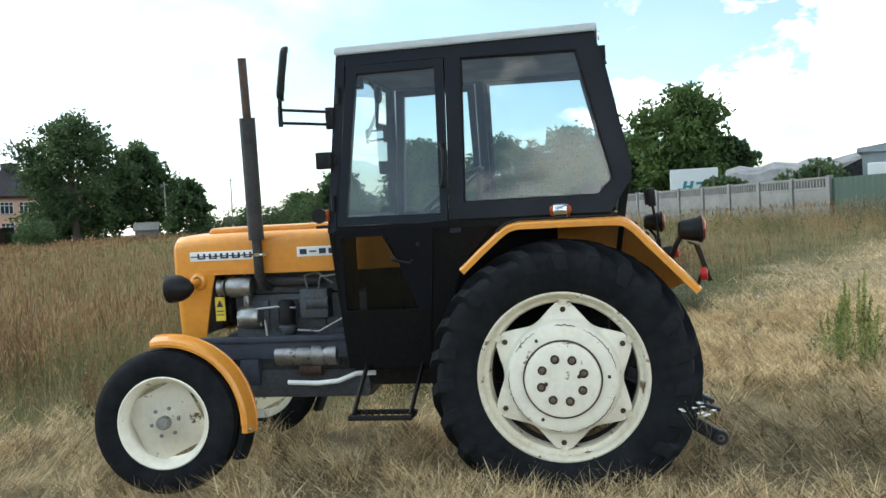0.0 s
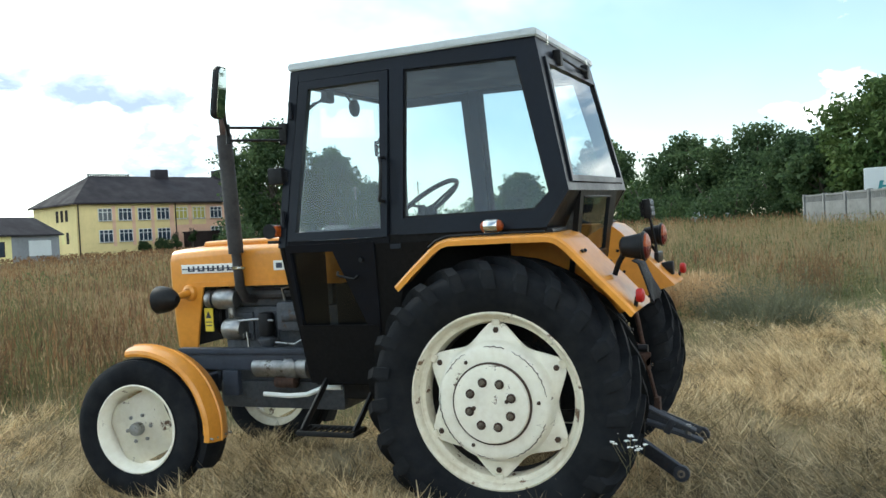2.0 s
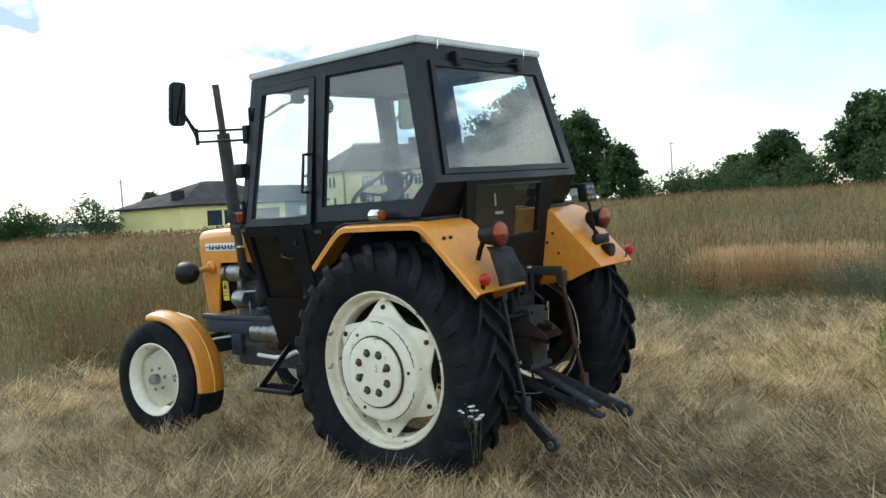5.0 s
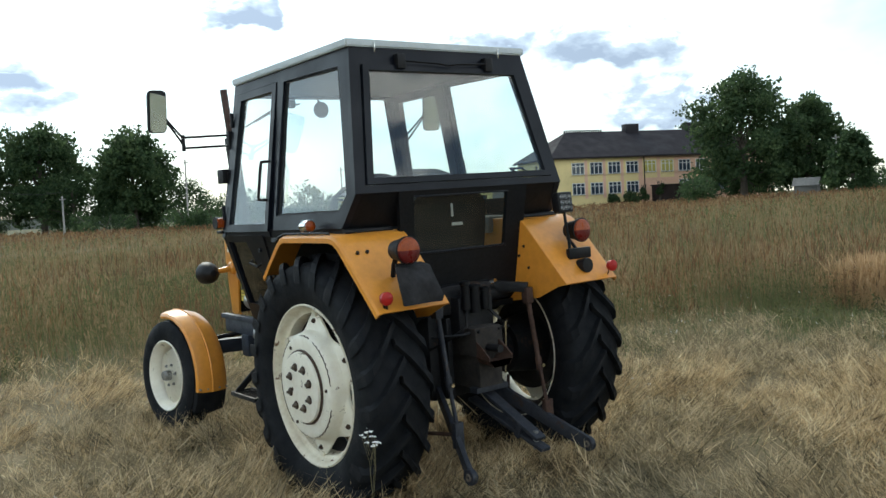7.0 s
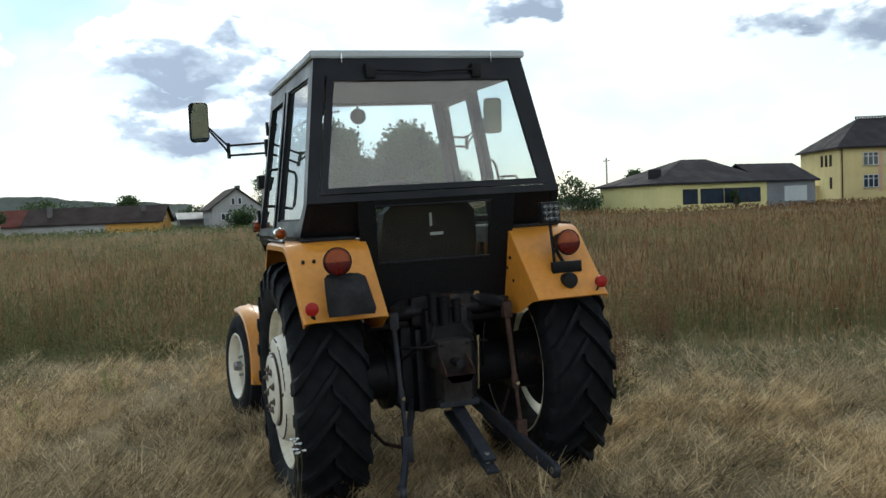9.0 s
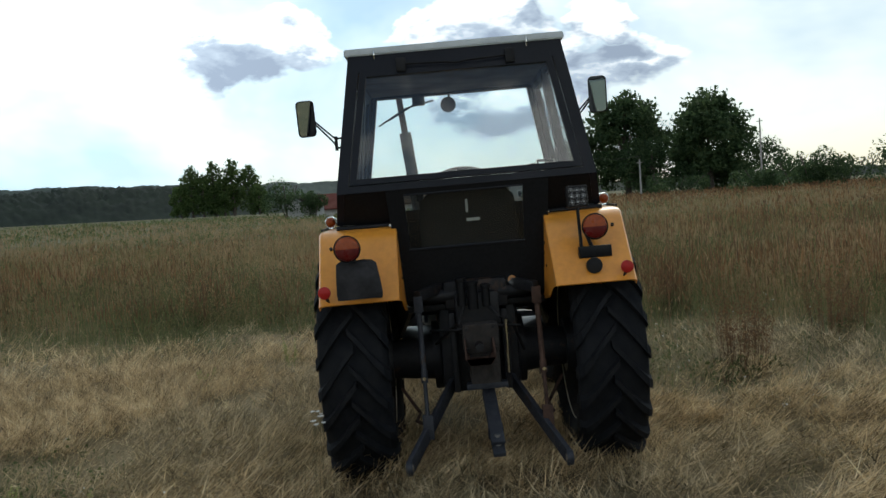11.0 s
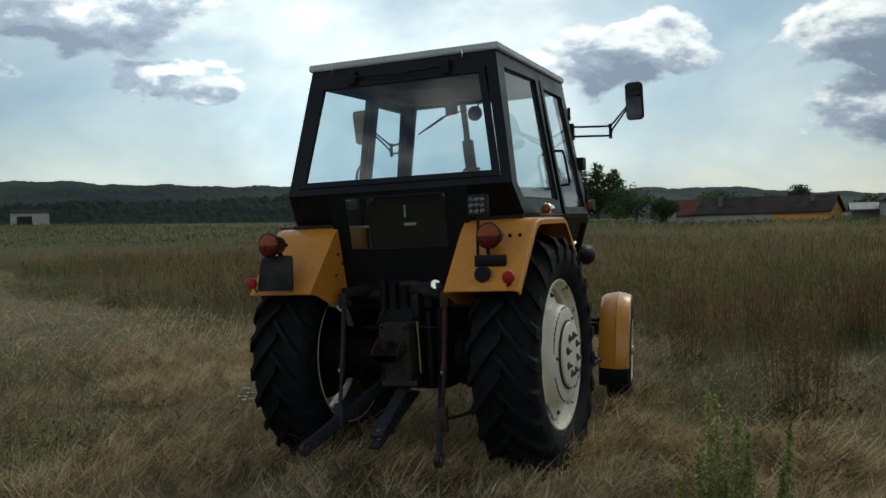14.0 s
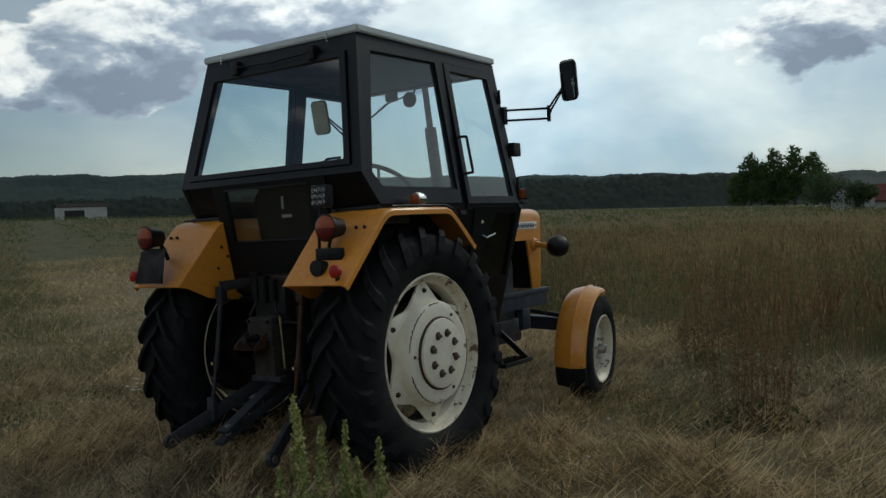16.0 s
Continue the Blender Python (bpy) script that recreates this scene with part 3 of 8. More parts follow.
def rear_wheel(s):
    """s = -1: left-hand side, whose outer face looks along -y."""
    # star plate with six lobes and a dished middle
    bm = B()
    n, rings = 96, []
    spec = [(0.170, 0.166), (0.176, 0.1665), (0.225, 0.1645), (0.238, 0.1615), (0.247, 0.155), (0.254, 0.143), (0.2595, 0.122), (0.2650, 0.104)]
    for k in range(n):
        a = k * math.tau / n
        off = abs((math.degrees(a) - 88 + 30) % 60 - 30)
        edge = 0.270 + 0.069 * max(0.0, min(1.0, (30 - off - 2) / 23)) ** 1.5
        rings.append([(r, y) for r, y in spec] + [(0.45 * 0.265 + 0.55 * edge, 0.094), (edge, 0.088)])
    vs = [[bm.verts.new((r * math.cos(k * math.tau / n), s * y, r * math.sin(k * math.tau / n))) for r, y in ring] for k, ring in enumerate(rings)]
    under = [[bm.verts.new((v.co.x, v.co.y - s * 0.010, v.co.z)) for v in row] for row in vs]
    for k in range(n):
        j = (k + 1) % n
        for i in range(len(spec) + 1):
            bm.faces.new((vs[k][i], vs[j][i], vs[j][i + 1], vs[k][i + 1]))
            bm.faces.new((under[k][i + 1], under[j][i + 1], under[j][i], under[k][i]))
        bm.faces.new((vs[k][-1], vs[j][-1], under[j][-1], under[k][-1]))
        bm.faces.new((under[k][0], under[j][0], vs[j][0], vs[k][0]))
    w = part("rear_wheel", bm, CREAM, tractor, "cream-painted lobed wheel disc with rust chips", 50)
    w.location = (0, s * WHEEL_Y, AXLE_Z)
    part("tyre", tyre_mesh(s), RUBBER, w, "black rubber tyre with chevron lugs", 40)
    for side in (-1, 1):
        for k in range(23):
            lug = part("lug", LUGS[side], RUBBER, w)
            lug.rotation_euler = (0, -(k + (0.5 if side > 0 else 0)) * math.tau / 23, 0)
    bm = B()
    prof = [(0.376, 0.112), (0.388, 0.126), (0.390, 0.133), (0.382, 0.137), (0.374, 0.131), (0.366, 0.112), (0.362, 0.098), (0.342, 0.088), (0.334, 0.06), (0.333, 0.03),
            (0.340, 0.03), (0.341, 0.06), (0.352, 0.092), (0.376, 0.112)]
    lathe(bm, prof, 64, flip=s)
    part("rim", bm, RIMCREAM, w, "cream rim with rust chips")
    # the shade of the wheel well is painted into the dark inner rim and disc
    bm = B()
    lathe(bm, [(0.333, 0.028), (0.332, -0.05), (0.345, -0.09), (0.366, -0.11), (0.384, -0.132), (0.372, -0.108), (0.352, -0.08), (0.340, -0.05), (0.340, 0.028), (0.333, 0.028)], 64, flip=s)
    part("inner_rim", bm, GRIME_SHADE, w, "inside of the rim, grime and shade in one dark colour")
    bm = B()
    lathe(bm, [(0.383, -0.134), (0.388, -0.137), (0.391, -0.130), (0.386, -0.126)], 64, flip=s)
    part("rim_edge", bm, RIMCREAM, w)
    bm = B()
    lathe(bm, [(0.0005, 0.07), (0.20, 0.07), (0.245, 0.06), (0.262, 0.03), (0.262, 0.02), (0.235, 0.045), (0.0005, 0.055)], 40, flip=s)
    part("inner_disc", bm, GRIME_SHADE, w, "inner face of the wheel disc, grime and shade in one dark colour")
    bm = B()
    lathe(bm, [(0.0005, 0.192), (0.06, 0.192), (0.155, 0.190), (0.166, 0.187), (0.170, 0.178), (0.171, 0.150), (0.12, 0.140), (0.0005, 0.140)], 56, flip=s)
    hub = part("hub_disc", bm, CREAM, w, "round cream hub plate")
    bm = B()
    lathe(bm, [(0.1705, 0.150), (0.1705, 0.1775), (0.1765, 0.1765), (0.1790, 0.162), (0.1790, 0.150)], 56, flip=s)
    part("hub_gap", bm, BOLT, w, "rusty gap round the hub plate")
    # the paint has cracked open to rust in short arcs along the shoulder of the disc
    for a0, a1, rr in ((8, 66, 0.2405), (74, 96, 0.2435), (118, 150, 0.2400), (171, 233, 0.2425), (250, 268, 0.2390), (283, 341, 0.2420)):
        bm = B()
        arc = []
        m = int((a1 - a0) / 2.2)
        for k in range(m + 1):
            a, q = radians(a0 + (a1 - a0) * k / m), 0.0018 * math.sin(k * 1.7 + a0) + 0.0012 * math.sin(k * 4.1)
            wd = 0.0006 + 0.0026 * max(0.0, math.sin(math.pi * k / m)) ** 0.6 * (0.65 + 0.35 * math.sin(k * 2.9 + a0))
            arc.append([(r * math.cos(a), s * y, r * math.sin(a)) for r, y in ((rr + q - wd, 0.1590), (rr + q - wd * 0.4, 0.1632), (rr + q + wd * 0.4, 0.1622), (rr + q + wd, 0.1565))])
        loft(bm, arc)
        part("paint_crack", bm, BOLT, w, "rust-brown crack in the paint")
    for k in range(8):
        a = radians(22.5 + 45 * k + 40)
        at = (0.099 * math.cos(a), s * 0.190, 0.099 * math.sin(a))
        bm = B()
        lathe(bm, [(0.0005, -0.004), (0.0205, -0.004), (0.0205, 0.004), (0.014, 0.0045), (0.0005, 0.0045)], 18, "y", at, s)
        bt = part("bolt", bm, BOLT, w)
        bm = B()
        wheel_bolt(bm, (at[0], s * 0.193, at[2]), 0.0125, 0.020, s)
        part("nut", bm, WORN, bt)
    for k in range(2):
        a = radians(12 + 180 * k)
        bm = B()
        wheel_bolt(bm, (0.076 * math.cos(a), s * 0.190, 0.076 * math.sin(a)), 0.010, 0.008, s)
        part("screw", bm, BOLT, w)
    for k in range(3):
        a = radians(2 + 120 * k)
        bm = B()
        wheel_bolt(bm, (0.206 * math.cos(a), s * 0.157, 0.206 * math.sin(a)), 0.0145, 0.014, s)
        part("bolt", bm, BOLT, w)
    for k in range(6):
        a = radians(88 + 60 * k)
        bm = B()
        wheel_bolt(bm, (0.306 * math.cos(a), s * 0.090, 0.306 * math.sin(a)), 0.0135, 0.018, s)
        part("lobe_bolt", bm, BOLT, w, "rusty bolt")
        bm = B()
        box(bm, -0.018, 0.018, -0.02, 0.02, -0.012, 0.012, 0.003, Matrix.Translation((0.338 * math.cos(a), s * 0.078, 0.338 * math.sin(a))) @ Matrix.Rotation(math.pi / 2 - a, 4, "Y"))
        part("rim_clamp", bm, RIMCREAM, w)
    bm = B()
    rod(bm, (0, s * 0.05, 0), (0, -s * 0.16, 0), 0.17, 0.14, 24)
    part("brake_drum", bm, GREASE, w)
    return w


rear_wheel(-1)
rear_wheel(1)


def front_wheel(s):
    bm = B()
    n = 80
    spec = [(0.0005, 0.052), (0.05, 0.052), (0.075, 0.045), (0.11, 0.035), (0.135, 0.034)]
    vs = []
    for k in range(n):
        a = k * math.tau / n
        q = (a - radians(25) + radians(45)) % radians(90) - radians(45)
        edge = min(0.193, 0.166 / math.cos(q))
        vs.append([bm.verts.new((r * math.cos(a), s * y, r * math.sin(a))) for r, y in spec + [(edge, 0.018)]])
    for k in range(n):
        for i in range(len(spec)):
            bm.faces.new((vs[k][i], vs[(k + 1) % n][i], vs[(k + 1) % n][i + 1], vs[k][i + 1]))
    bmesh.ops.solidify(bm, geom=bm.faces[:], thickness=0.006)
    w = part("front_wheel", bm, CREAM, tractor, "cream-painted front wheel disc")
    pin = Vector((FRONT_X, s * 0.545, 0))
    turned = SWUNG @ Matrix.Translation((0, -0.045, 0) if s > 0 else (-0.012, 0, 0)) @ Matrix.Translation(pin) @ Matrix.Rotation(radians(9.0 if s > 0 else 6.5), 4, "Z") @ Matrix.Translation(-pin)
    w.matrix_local = turned @ Matrix.Translation((FRONT_X, s * FRONT_Y, FRONT_Z))
    bm = B()
    half = [(0.212, 0.062), (0.232, 0.078), (0.27, 0.088), (0.31, 0.086), (0.338, 0.076), (0.350, 0.068), (0.352, 0.054), (0.343, 0.050), (0.343, 0.042), (0.358, 0.038),
            (0.360, 0.016), (0.348, 0.012)]
    lathe(bm, [(r, -y) for r, y in half] + [(0.348, 0)] + [(r, y) for r, y in half[::-1]], 56)
    for v in bm.verts:
        if v.co.z < -0.35:
            v.co.z = -0.35 + (v.co.z + 0.35) * 0.3
    part("tyre", bm, RUBBER, w, "ribbed black front tyre", 40)
    bm = B()
    lathe(bm, [(0.212, 0.062), (0.226, 0.076), (0.229, 0.082), (0.223, 0.086), (0.214, 0.080), (0.205, 0.058), (0.196, 0.046), (0.190, 0.02), (0.188, -0.04), (0.21, -0.07),
               (0.228, -0.082), (0.222, -0.078), (0.212, -0.06), (0.198, -0.04), (0.197, 0.02), (0.202, 0.046), (0.212, 0.062)], 56, flip=s)
    part("rim", bm, RIMCREAM if s > 0 else CREAM, w, "cream front rim")
    bm = B()
    lathe(bm, [(0.034, 0.05), (0.033, 0.085), (0.028, 0.097), (0.0005, 0.099)], 20, flip=s)
    part("hub_cap", bm, ALU, w, "dull grey hub cap")
    for k in range(6):
        a = radians(60 * k + 12)
        bm = B()
        wheel_bolt(bm, (0.070 * math.cos(a), s * 0.046, 0.070 * math.sin(a)), 0.010, 0.014, s)
        part("bolt", bm, ALU, w)
    bm = B()
    rod(bm, (0, s * 0.03, 0), (0, -s * 0.10, 0), 0.06, 0.07, 20)
    part("hub_drum", bm, GREASE, w)
    # mudguard
    bm = B()
    secs = []
    yo = [(-0.088, 0.372), (-0.093, 0.385), (-0.086, 0.402), (-0.05, 0.416), (-0.004, 0.422), (0.0, 0.430), (0.004, 0.422), (0.05, 0.415), (0.10, 0.402), (0.118, 0.385), (0.114, 0.372),
          (0.108, 0.385), (0.09, 0.394), (0.0, 0.414), (-0.08, 0.394)]
    for i in range(25):
        a = radians(99 - i * 108 / 24)
        k = 1.0 + 0.02 * max(0, i - 18) / 6
        secs.append([(FRONT_X + 0.01 + r * k * math.cos(a), s * (FRONT_Y - 0.012) - s * y, FRONT_Z + r * k * math.sin(a)) for y, r in yo])
    loft(bm, secs)
    g = part("front_mudguard", bm, ORANGE, tractor, "rounded orange front mudguard")
    bm = B()
    secs = []
    for i in range(6):
        a = radians(-4 - i * 5)
        secs.append([(FRONT_X + 0.01 + r * math.cos(a), s * (FRONT_Y - 0.012) - s * y, FRONT_Z + r * math.sin(a)) for y, r in
                     ((-0.092, 0.372), (-0.086, 0.400), (0.0, 0.424), (0.11, 0.400), (0.116, 0.372), (0.108, 0.386), (0.0, 0.41), (-0.08, 0.388))])
    loft(bm, secs)
    g.matrix_local = turned
    part("mud_flap", bm, RUBBER, g, "black rubber mud flap")
    for y in (-0.078, -0.03, 0.05, 0.1):
        bm = B()
        rod(bm, (FRONT_X + 0.42, s * (FRONT_Y - 0.012 - y), FRONT_Z - 0.045), (FRONT_X + 0.437, s * (FRONT_Y - 0.012 - y), FRONT_Z - 0.047), 0.006)
        part("rivet", bm, ALU, g)
    bm = B()
    tube(bm, [(FRONT_X + 0.02, s * (FRONT_Y - 0.13), FRONT_Z + 0.02), (FRONT_X + 0.12, s * (FRONT_Y - 0.135), FRONT_Z + 0.16), (FRONT_X + 0.22, s * (FRONT_Y - 0.12), FRONT_Z + 0.32)], 0.011)
    part("stay", bm, BLACK, g)


# the axle beam has swung on its pivot, lower on one side, and the wheels stand a little turned
SWUNG = Matrix.Translation((0, -0.60, FRONT_Z)) @ Matrix.Rotation(radians(-3.0), 4, "X") @ Matrix.Translation((0, 0.60, -FRONT_Z))
front_wheel(-1)
front_wheel(1)

# front axle and steering
bm = B()
box(bm, FRONT_X - 0.04, FRONT_X + 0.045, -0.52, 0.52, 0.475, 0.565, 0.008)
for s in (-1, 1):
    rod(bm, (FRONT_X, s * 0.545, 0.60), (FRONT_X, s * 0.545, 0.33), 0.032)
    rod(bm, (FRONT_X, s * 0.53, FRONT_Z), (FRONT_X, s * 0.63, FRONT_Z), 0.03)
box(bm, FRONT_X - 0.06, FRONT_X + 0.07, -0.10, 0.10, 0.46, 0.66, 0.01)
part("front_axle", bm, FRAMEBLUE, tractor, "blue-grey front axle beam").matrix_local = SWUNG
bm = B()
for s in (-1, 1):
    rod(bm, (FRONT_X + 0.10, s * 0.50, 0.585), (FRONT_X + 0.16, s * 0.17, 0.625), 0.015)
    bar(bm, (FRONT_X, s * 0.545, 0.61), (FRONT_X + 0.13, s * 0.50, 0.60), 0.035, 0.02)
rod(bm, (FRONT_X + 0.14, -0.22, 0.61), (FRONT_X + 0.14, 0.22, 0.61), 0.02)
part("tie_rod", bm, GREASE, tractor, "greasy steering rods").matrix_local = SWUNG

# hood: rounded shell, lofted along x
HOOD_Y = 0.236


def hood_section(x, hw, top, bottom, r, t=0.012):
    pts = [(-hw, bottom), (-hw, (bottom + top - r) / 2)]
    for k in range(7):
        a = radians(180 - 15 * k)
        pts.append((-hw + r + r * math.cos(a), top - r + r * math.sin(a)))
    pts.append((0, top + 0.006))
    out = pts + [(-y, z) for y, z in pts[:-1][::-1]]
    inner = [(y * (hw - t) / hw, z - t if z > bottom + 0.02 else z) for y, z in out[::-1]]
    return [(x, y, z) for y, z in out + inner]


bm = B()
loft(bm, [hood_section(x, hw, top, 1.052, r) for x, hw, top, r in ((-2.128, 0.150, 1.215, 0.05), (-2.118, 0.190, 1.240, 0.06), (-2.09, 0.218, 1.262, 0.06), (-2.02, 0.230, 1.268, 0.055),
                                                                     (-1.80, HOOD_Y, 1.272, 0.05), (-1.30, HOOD_Y, 1.272, 0.05), (-0.98, HOOD_Y, 1.270, 0.05))])
hood = part("hood", bm, ORANGE, tractor, "orange engine hood")
for s in (-1, 1):
    bm = B()
    plate(bm, [(-0.99, s * HOOD_Y, 1.262), (-0.955, s * HOOD_Y, 1.262), (-0.84, s * HOOD_Y, 1.055), (-0.99, s * HOOD_Y, 1.055)], (0, -s * 0.02, 0))
    part("hood_tail_panel", bm, ORANGE, hood)
bm = B()
loft(bm, [[(x, y * k, z0 + (z - z0)) for y, z in [(a, b) for a, b in rounded(-0.115, 0.115, 1.262, top, 0.016, 3)]] for x, k, top, z0 in
          ((-1.945, 0.9, 1.285, 0), (-1.925, 1.0, 1.302, 0), (-1.0, 1.0, 1.304, 0), (-0.98, 0.9, 1.29, 0))])
part("hood_rib", bm, ORANGE, hood, "raised strip along the hood")
bm = B()
for s in (-1, 1):
    box(bm, -1.93, -0.98, s * HOOD_Y - 0.004, s * HOOD_Y + 0.004, 1.074, 1.080)
part("hood_crease", bm, ORANGE, hood)
# nose below the hood, open behind
bm = B()
secs = []
for z, back, grow in ((0.700, -1.952, 0.0), (0.715, -1.95, 0.004), (0.88, -1.915, 0.008), (1.03, -1.88, 0.01), (1.060, -1.872, 0.01)):
    hw, f = 0.205 + grow * 2, -2.112 - grow
    out = [(back, -hw)] + [(f + 0.07 - 0.07 * math.sin(radians(a)), -hw + 0.07 - 0.07 * math.cos(radians(a))) for a in range(0, 91, 15)]
    out = out + [(x, -y) for x, y in out[::-1]]
    inn = [(x + (0.014 if x < back - 0.02 else 0), y * (hw - 0.014) / hw) for x, y in out[::-1]]
    secs.append([(x, y, z) for x, y in out + inn])
loft(bm, secs)
part("nose", bm, ORANGE, tractor, "orange nose panel round the radiator")
bm = B()
box(bm, -2.06, -2.0, -0.19, 0.19, 0.71, 1.20, 0.006)
part("radiator", bm, GREASE, tractor)
# plates with plain bars in place of the lettering
for s in (-1, 1):
    bm = B()
    y0 = s * (HOOD_Y + 0.0005)
    box(bm, -2.002, -1.618, y0 - 0.003, y0 + 0.003, 1.130, 1.180, 0.001)
    p = part("name_plate", bm, WHITE, hood, "white plate with dark bars")
    bm = B()
    y1 = s * (HOOD_Y + 0.004)
    box(bm, -1.996, -1.626, y1 - 0.001, y1 + 0.001, 1.1515, 1.1575)
    for k in range(5):
        x = -1.958 + k * 0.066
        box(bm, x, x + 0.046, y1 - 0.0015, y1 + 0.0015, 1.1400, 1.1480)
        box(bm, x, x + 0.012, y1 - 0.0013, y1 + 0.0013, 1.1400, 1.1700)
        box(bm, x + 0.034, x + 0.046, y1 - 0.0017, y1 + 0.0017, 1.1400, 1.1700)
    part("plate_bars", bm, NAVY, p)
    bm = B()
    box(bm, -1.395, -1.115, y0 - 0.003, y0 + 0.003, 1.132, 1.184, 0.001)
    p = part("type_plate", bm, WHITE, hood, "white plate with dark bars")
    bm = B()
    for k in range(5):
        x = -1.378 + k * 0.053
        box(bm, x, x + 0.038, y1 - 0.001, y1 + 0.001, 1.144 if k != 1 else 1.154, 1.172 if k != 1 else 1.162)
    part("plate_bars", bm, NAVY, p)
# headlamps: black bowls on short orange arms
for s in (-1, 1):
    bm = B()
    prof = [(0.0005, 0.085), (0.022, 0.083), (0.05, 0.055), (0.068, 0.02), (0.073, -0.01), (0.076, -0.03), (0.076, -0.045), (0.07, -0.05)]
    lathe(bm, prof, 28, "x", (-2.015, s * 0.378, 1.000))
    h = part("headlamp", bm, PLASTIC, tractor, "black round headlamp bowl")
    bm = B()
    lathe(bm, [(0.07, -0.045), (0.05, -0.060), (0.0005, -0.066)], 28, "x", (-2.015, s * 0.378, 1.000))
    part("headlamp_glass", bm, LED, h, "clear headlamp glass")
    bm = B()
    rod(bm, (-1.965, s * 0.22, 1.022), (-1.972, s * 0.378, 1.004), 0.024, 0.014)
    lathe(bm, [(0.05, 0.0), (0.042, 0.02), (0.026, 0.03)], 20, "y", (-1.965, s * 0.222, 1.022), s)
    part("headlamp_arm", bm, ORANGE, h)

# engine, seen between hood, nose and cab
bm = B()
box(bm, -1.80, -1.02, -0.15, 0.15, 0.48, 0.93, 0.02)
box(bm, -1.74, -1.10, -0.135, 0.135, 0.93, 1.055, 0.015)
for k in range(4):
    box(bm, -1.70 + k * 0.16, -1.60 + k * 0.16, -0.165, -0.14, 0.74, 0.90, 0.012)
    box(bm, -1.70 + k * 0.16, -1.60 + k * 0.16, 0.14, 0.165, 0.74, 0.90, 0.012)
box(bm, -1.85, -1.05, -0.17, 0.17, 0.36, 0.52, 0.03)
eng = part("engine", bm, ENGINE, tractor, "oily grey engine block")
bm = B()
lathe(bm, [(0.02, 0.03), (0.115, 0.03), (0.118, 0.018), (0.10, 0.0), (0.118, -0.018), (0.115, -0.03), (0.02, -0.03)], 30, "x", (-1.86, -0.02, 0.86))
part("fan_pulley", bm, GREASE, eng)
bm = B()
lathe(bm, [(0.02, 0.02), (0.05, 0.02), (0.04, 0.0), (0.05, -0.02), (0.02, -0.02)], 24, "x", (-1.84, -0.20, 0.98))
lathe(bm, [(0.0005, 0.0), (0.045, 0.0), (0.058, 0.02), (0.058, 0.12), (0.045, 0.14), (0.0005, 0.14)], 24, "x", (-1.81, -0.20, 0.98))
part("alternator", bm, ALU, eng, "dull aluminium alternator")
bm = B()
lathe(bm, [(0.0005, -0.05), (0.05, -0.045), (0.062, -0.02), (0.062, 0.05), (0.05, 0.07), (0.0005, 0.075)], 24, "x", (-1.70, -0.215, 0.815))
box(bm, -1.76, -1.62, -0.23, -0.16, 0.765, 0.785, 0.004)
rod(bm, (-1.70, -0.215, 0.815), (-1.70, -0.215, 0.95), 0.02)
part("water_pump", bm, ALU, eng)
bm = B()
lathe(bm, [(0.0005, 0.0), (0.042, 0.002), (0.046, 0.02), (0.046, 0.11), (0.036, 0.125), (0.0005, 0.128)], 24, "z", (-1.48, -0.215, 0.775))
part("oil_filter", bm, PLASTIC, eng, "black filter canister")
bm = B()
lathe(bm, [(0.0005, -0.05), (0.03, -0.045), (0.05, -0.01), (0.05, 0.0), (0.02, 0.02), (0.02, 0.05)], 20, "z", (-1.48, -0.215, 0.76))
box(bm, -1.40, -1.24, -0.24, -0.14, 0.80, 0.96, 0.02)
rod(bm, (-1.36, -0.22, 0.88), (-1.24, -0.22, 0.88), 0.035)
part("injection_pump", bm, ENGINE, eng)
bm = B()
for pts in ([(-1.36, -0.20, 0.95), (-1.37, -0.21, 1.03), (-1.30, -0.21, 1.045), (-1.22, -0.20, 0.98)], [(-1.30, -0.20, 0.95), (-1.28, -0.22, 1.02), (-1.18, -0.21, 1.03)],
            [(-1.64, -0.24, 0.86), (-1.52, -0.25, 0.87), (-1.42, -0.24, 0.86)], [(-1.60, -0.23, 0.80), (-1.59, -0.235, 0.70), (-1.57, -0.23, 0.66)],
            [(-1.42, -0.23, 0.74), (-1.30, -0.235, 0.73), (-1.18, -0.23, 0.79), (-1.10, -0.2, 0.83)]):
    tube(bm, pts, 0.007, 6)
part("fuel_pipes", bm, ALU, eng)
bm = B()
box(bm, -1.885, -1.83, -0.216, -0.208, 0.80, 0.93)
p = part("warning_sticker", bm, YELLOW, tractor, "yellow warning sticker with a dark triangle")
bm = B()
plate(bm, [(-1.878, -0.2175, 0.875), (-1.838, -0.2175, 0.875), (-1.858, -0.2175, 0.915)], (0, -0.001, 0))
box(bm, -1.878, -1.838, -0.218, -0.217, 0.83, 0.836)
box(bm, -1.878, -1.838, -0.218, -0.217, 0.85, 0.856)
part("sticker_marks", bm, NAVY, p)
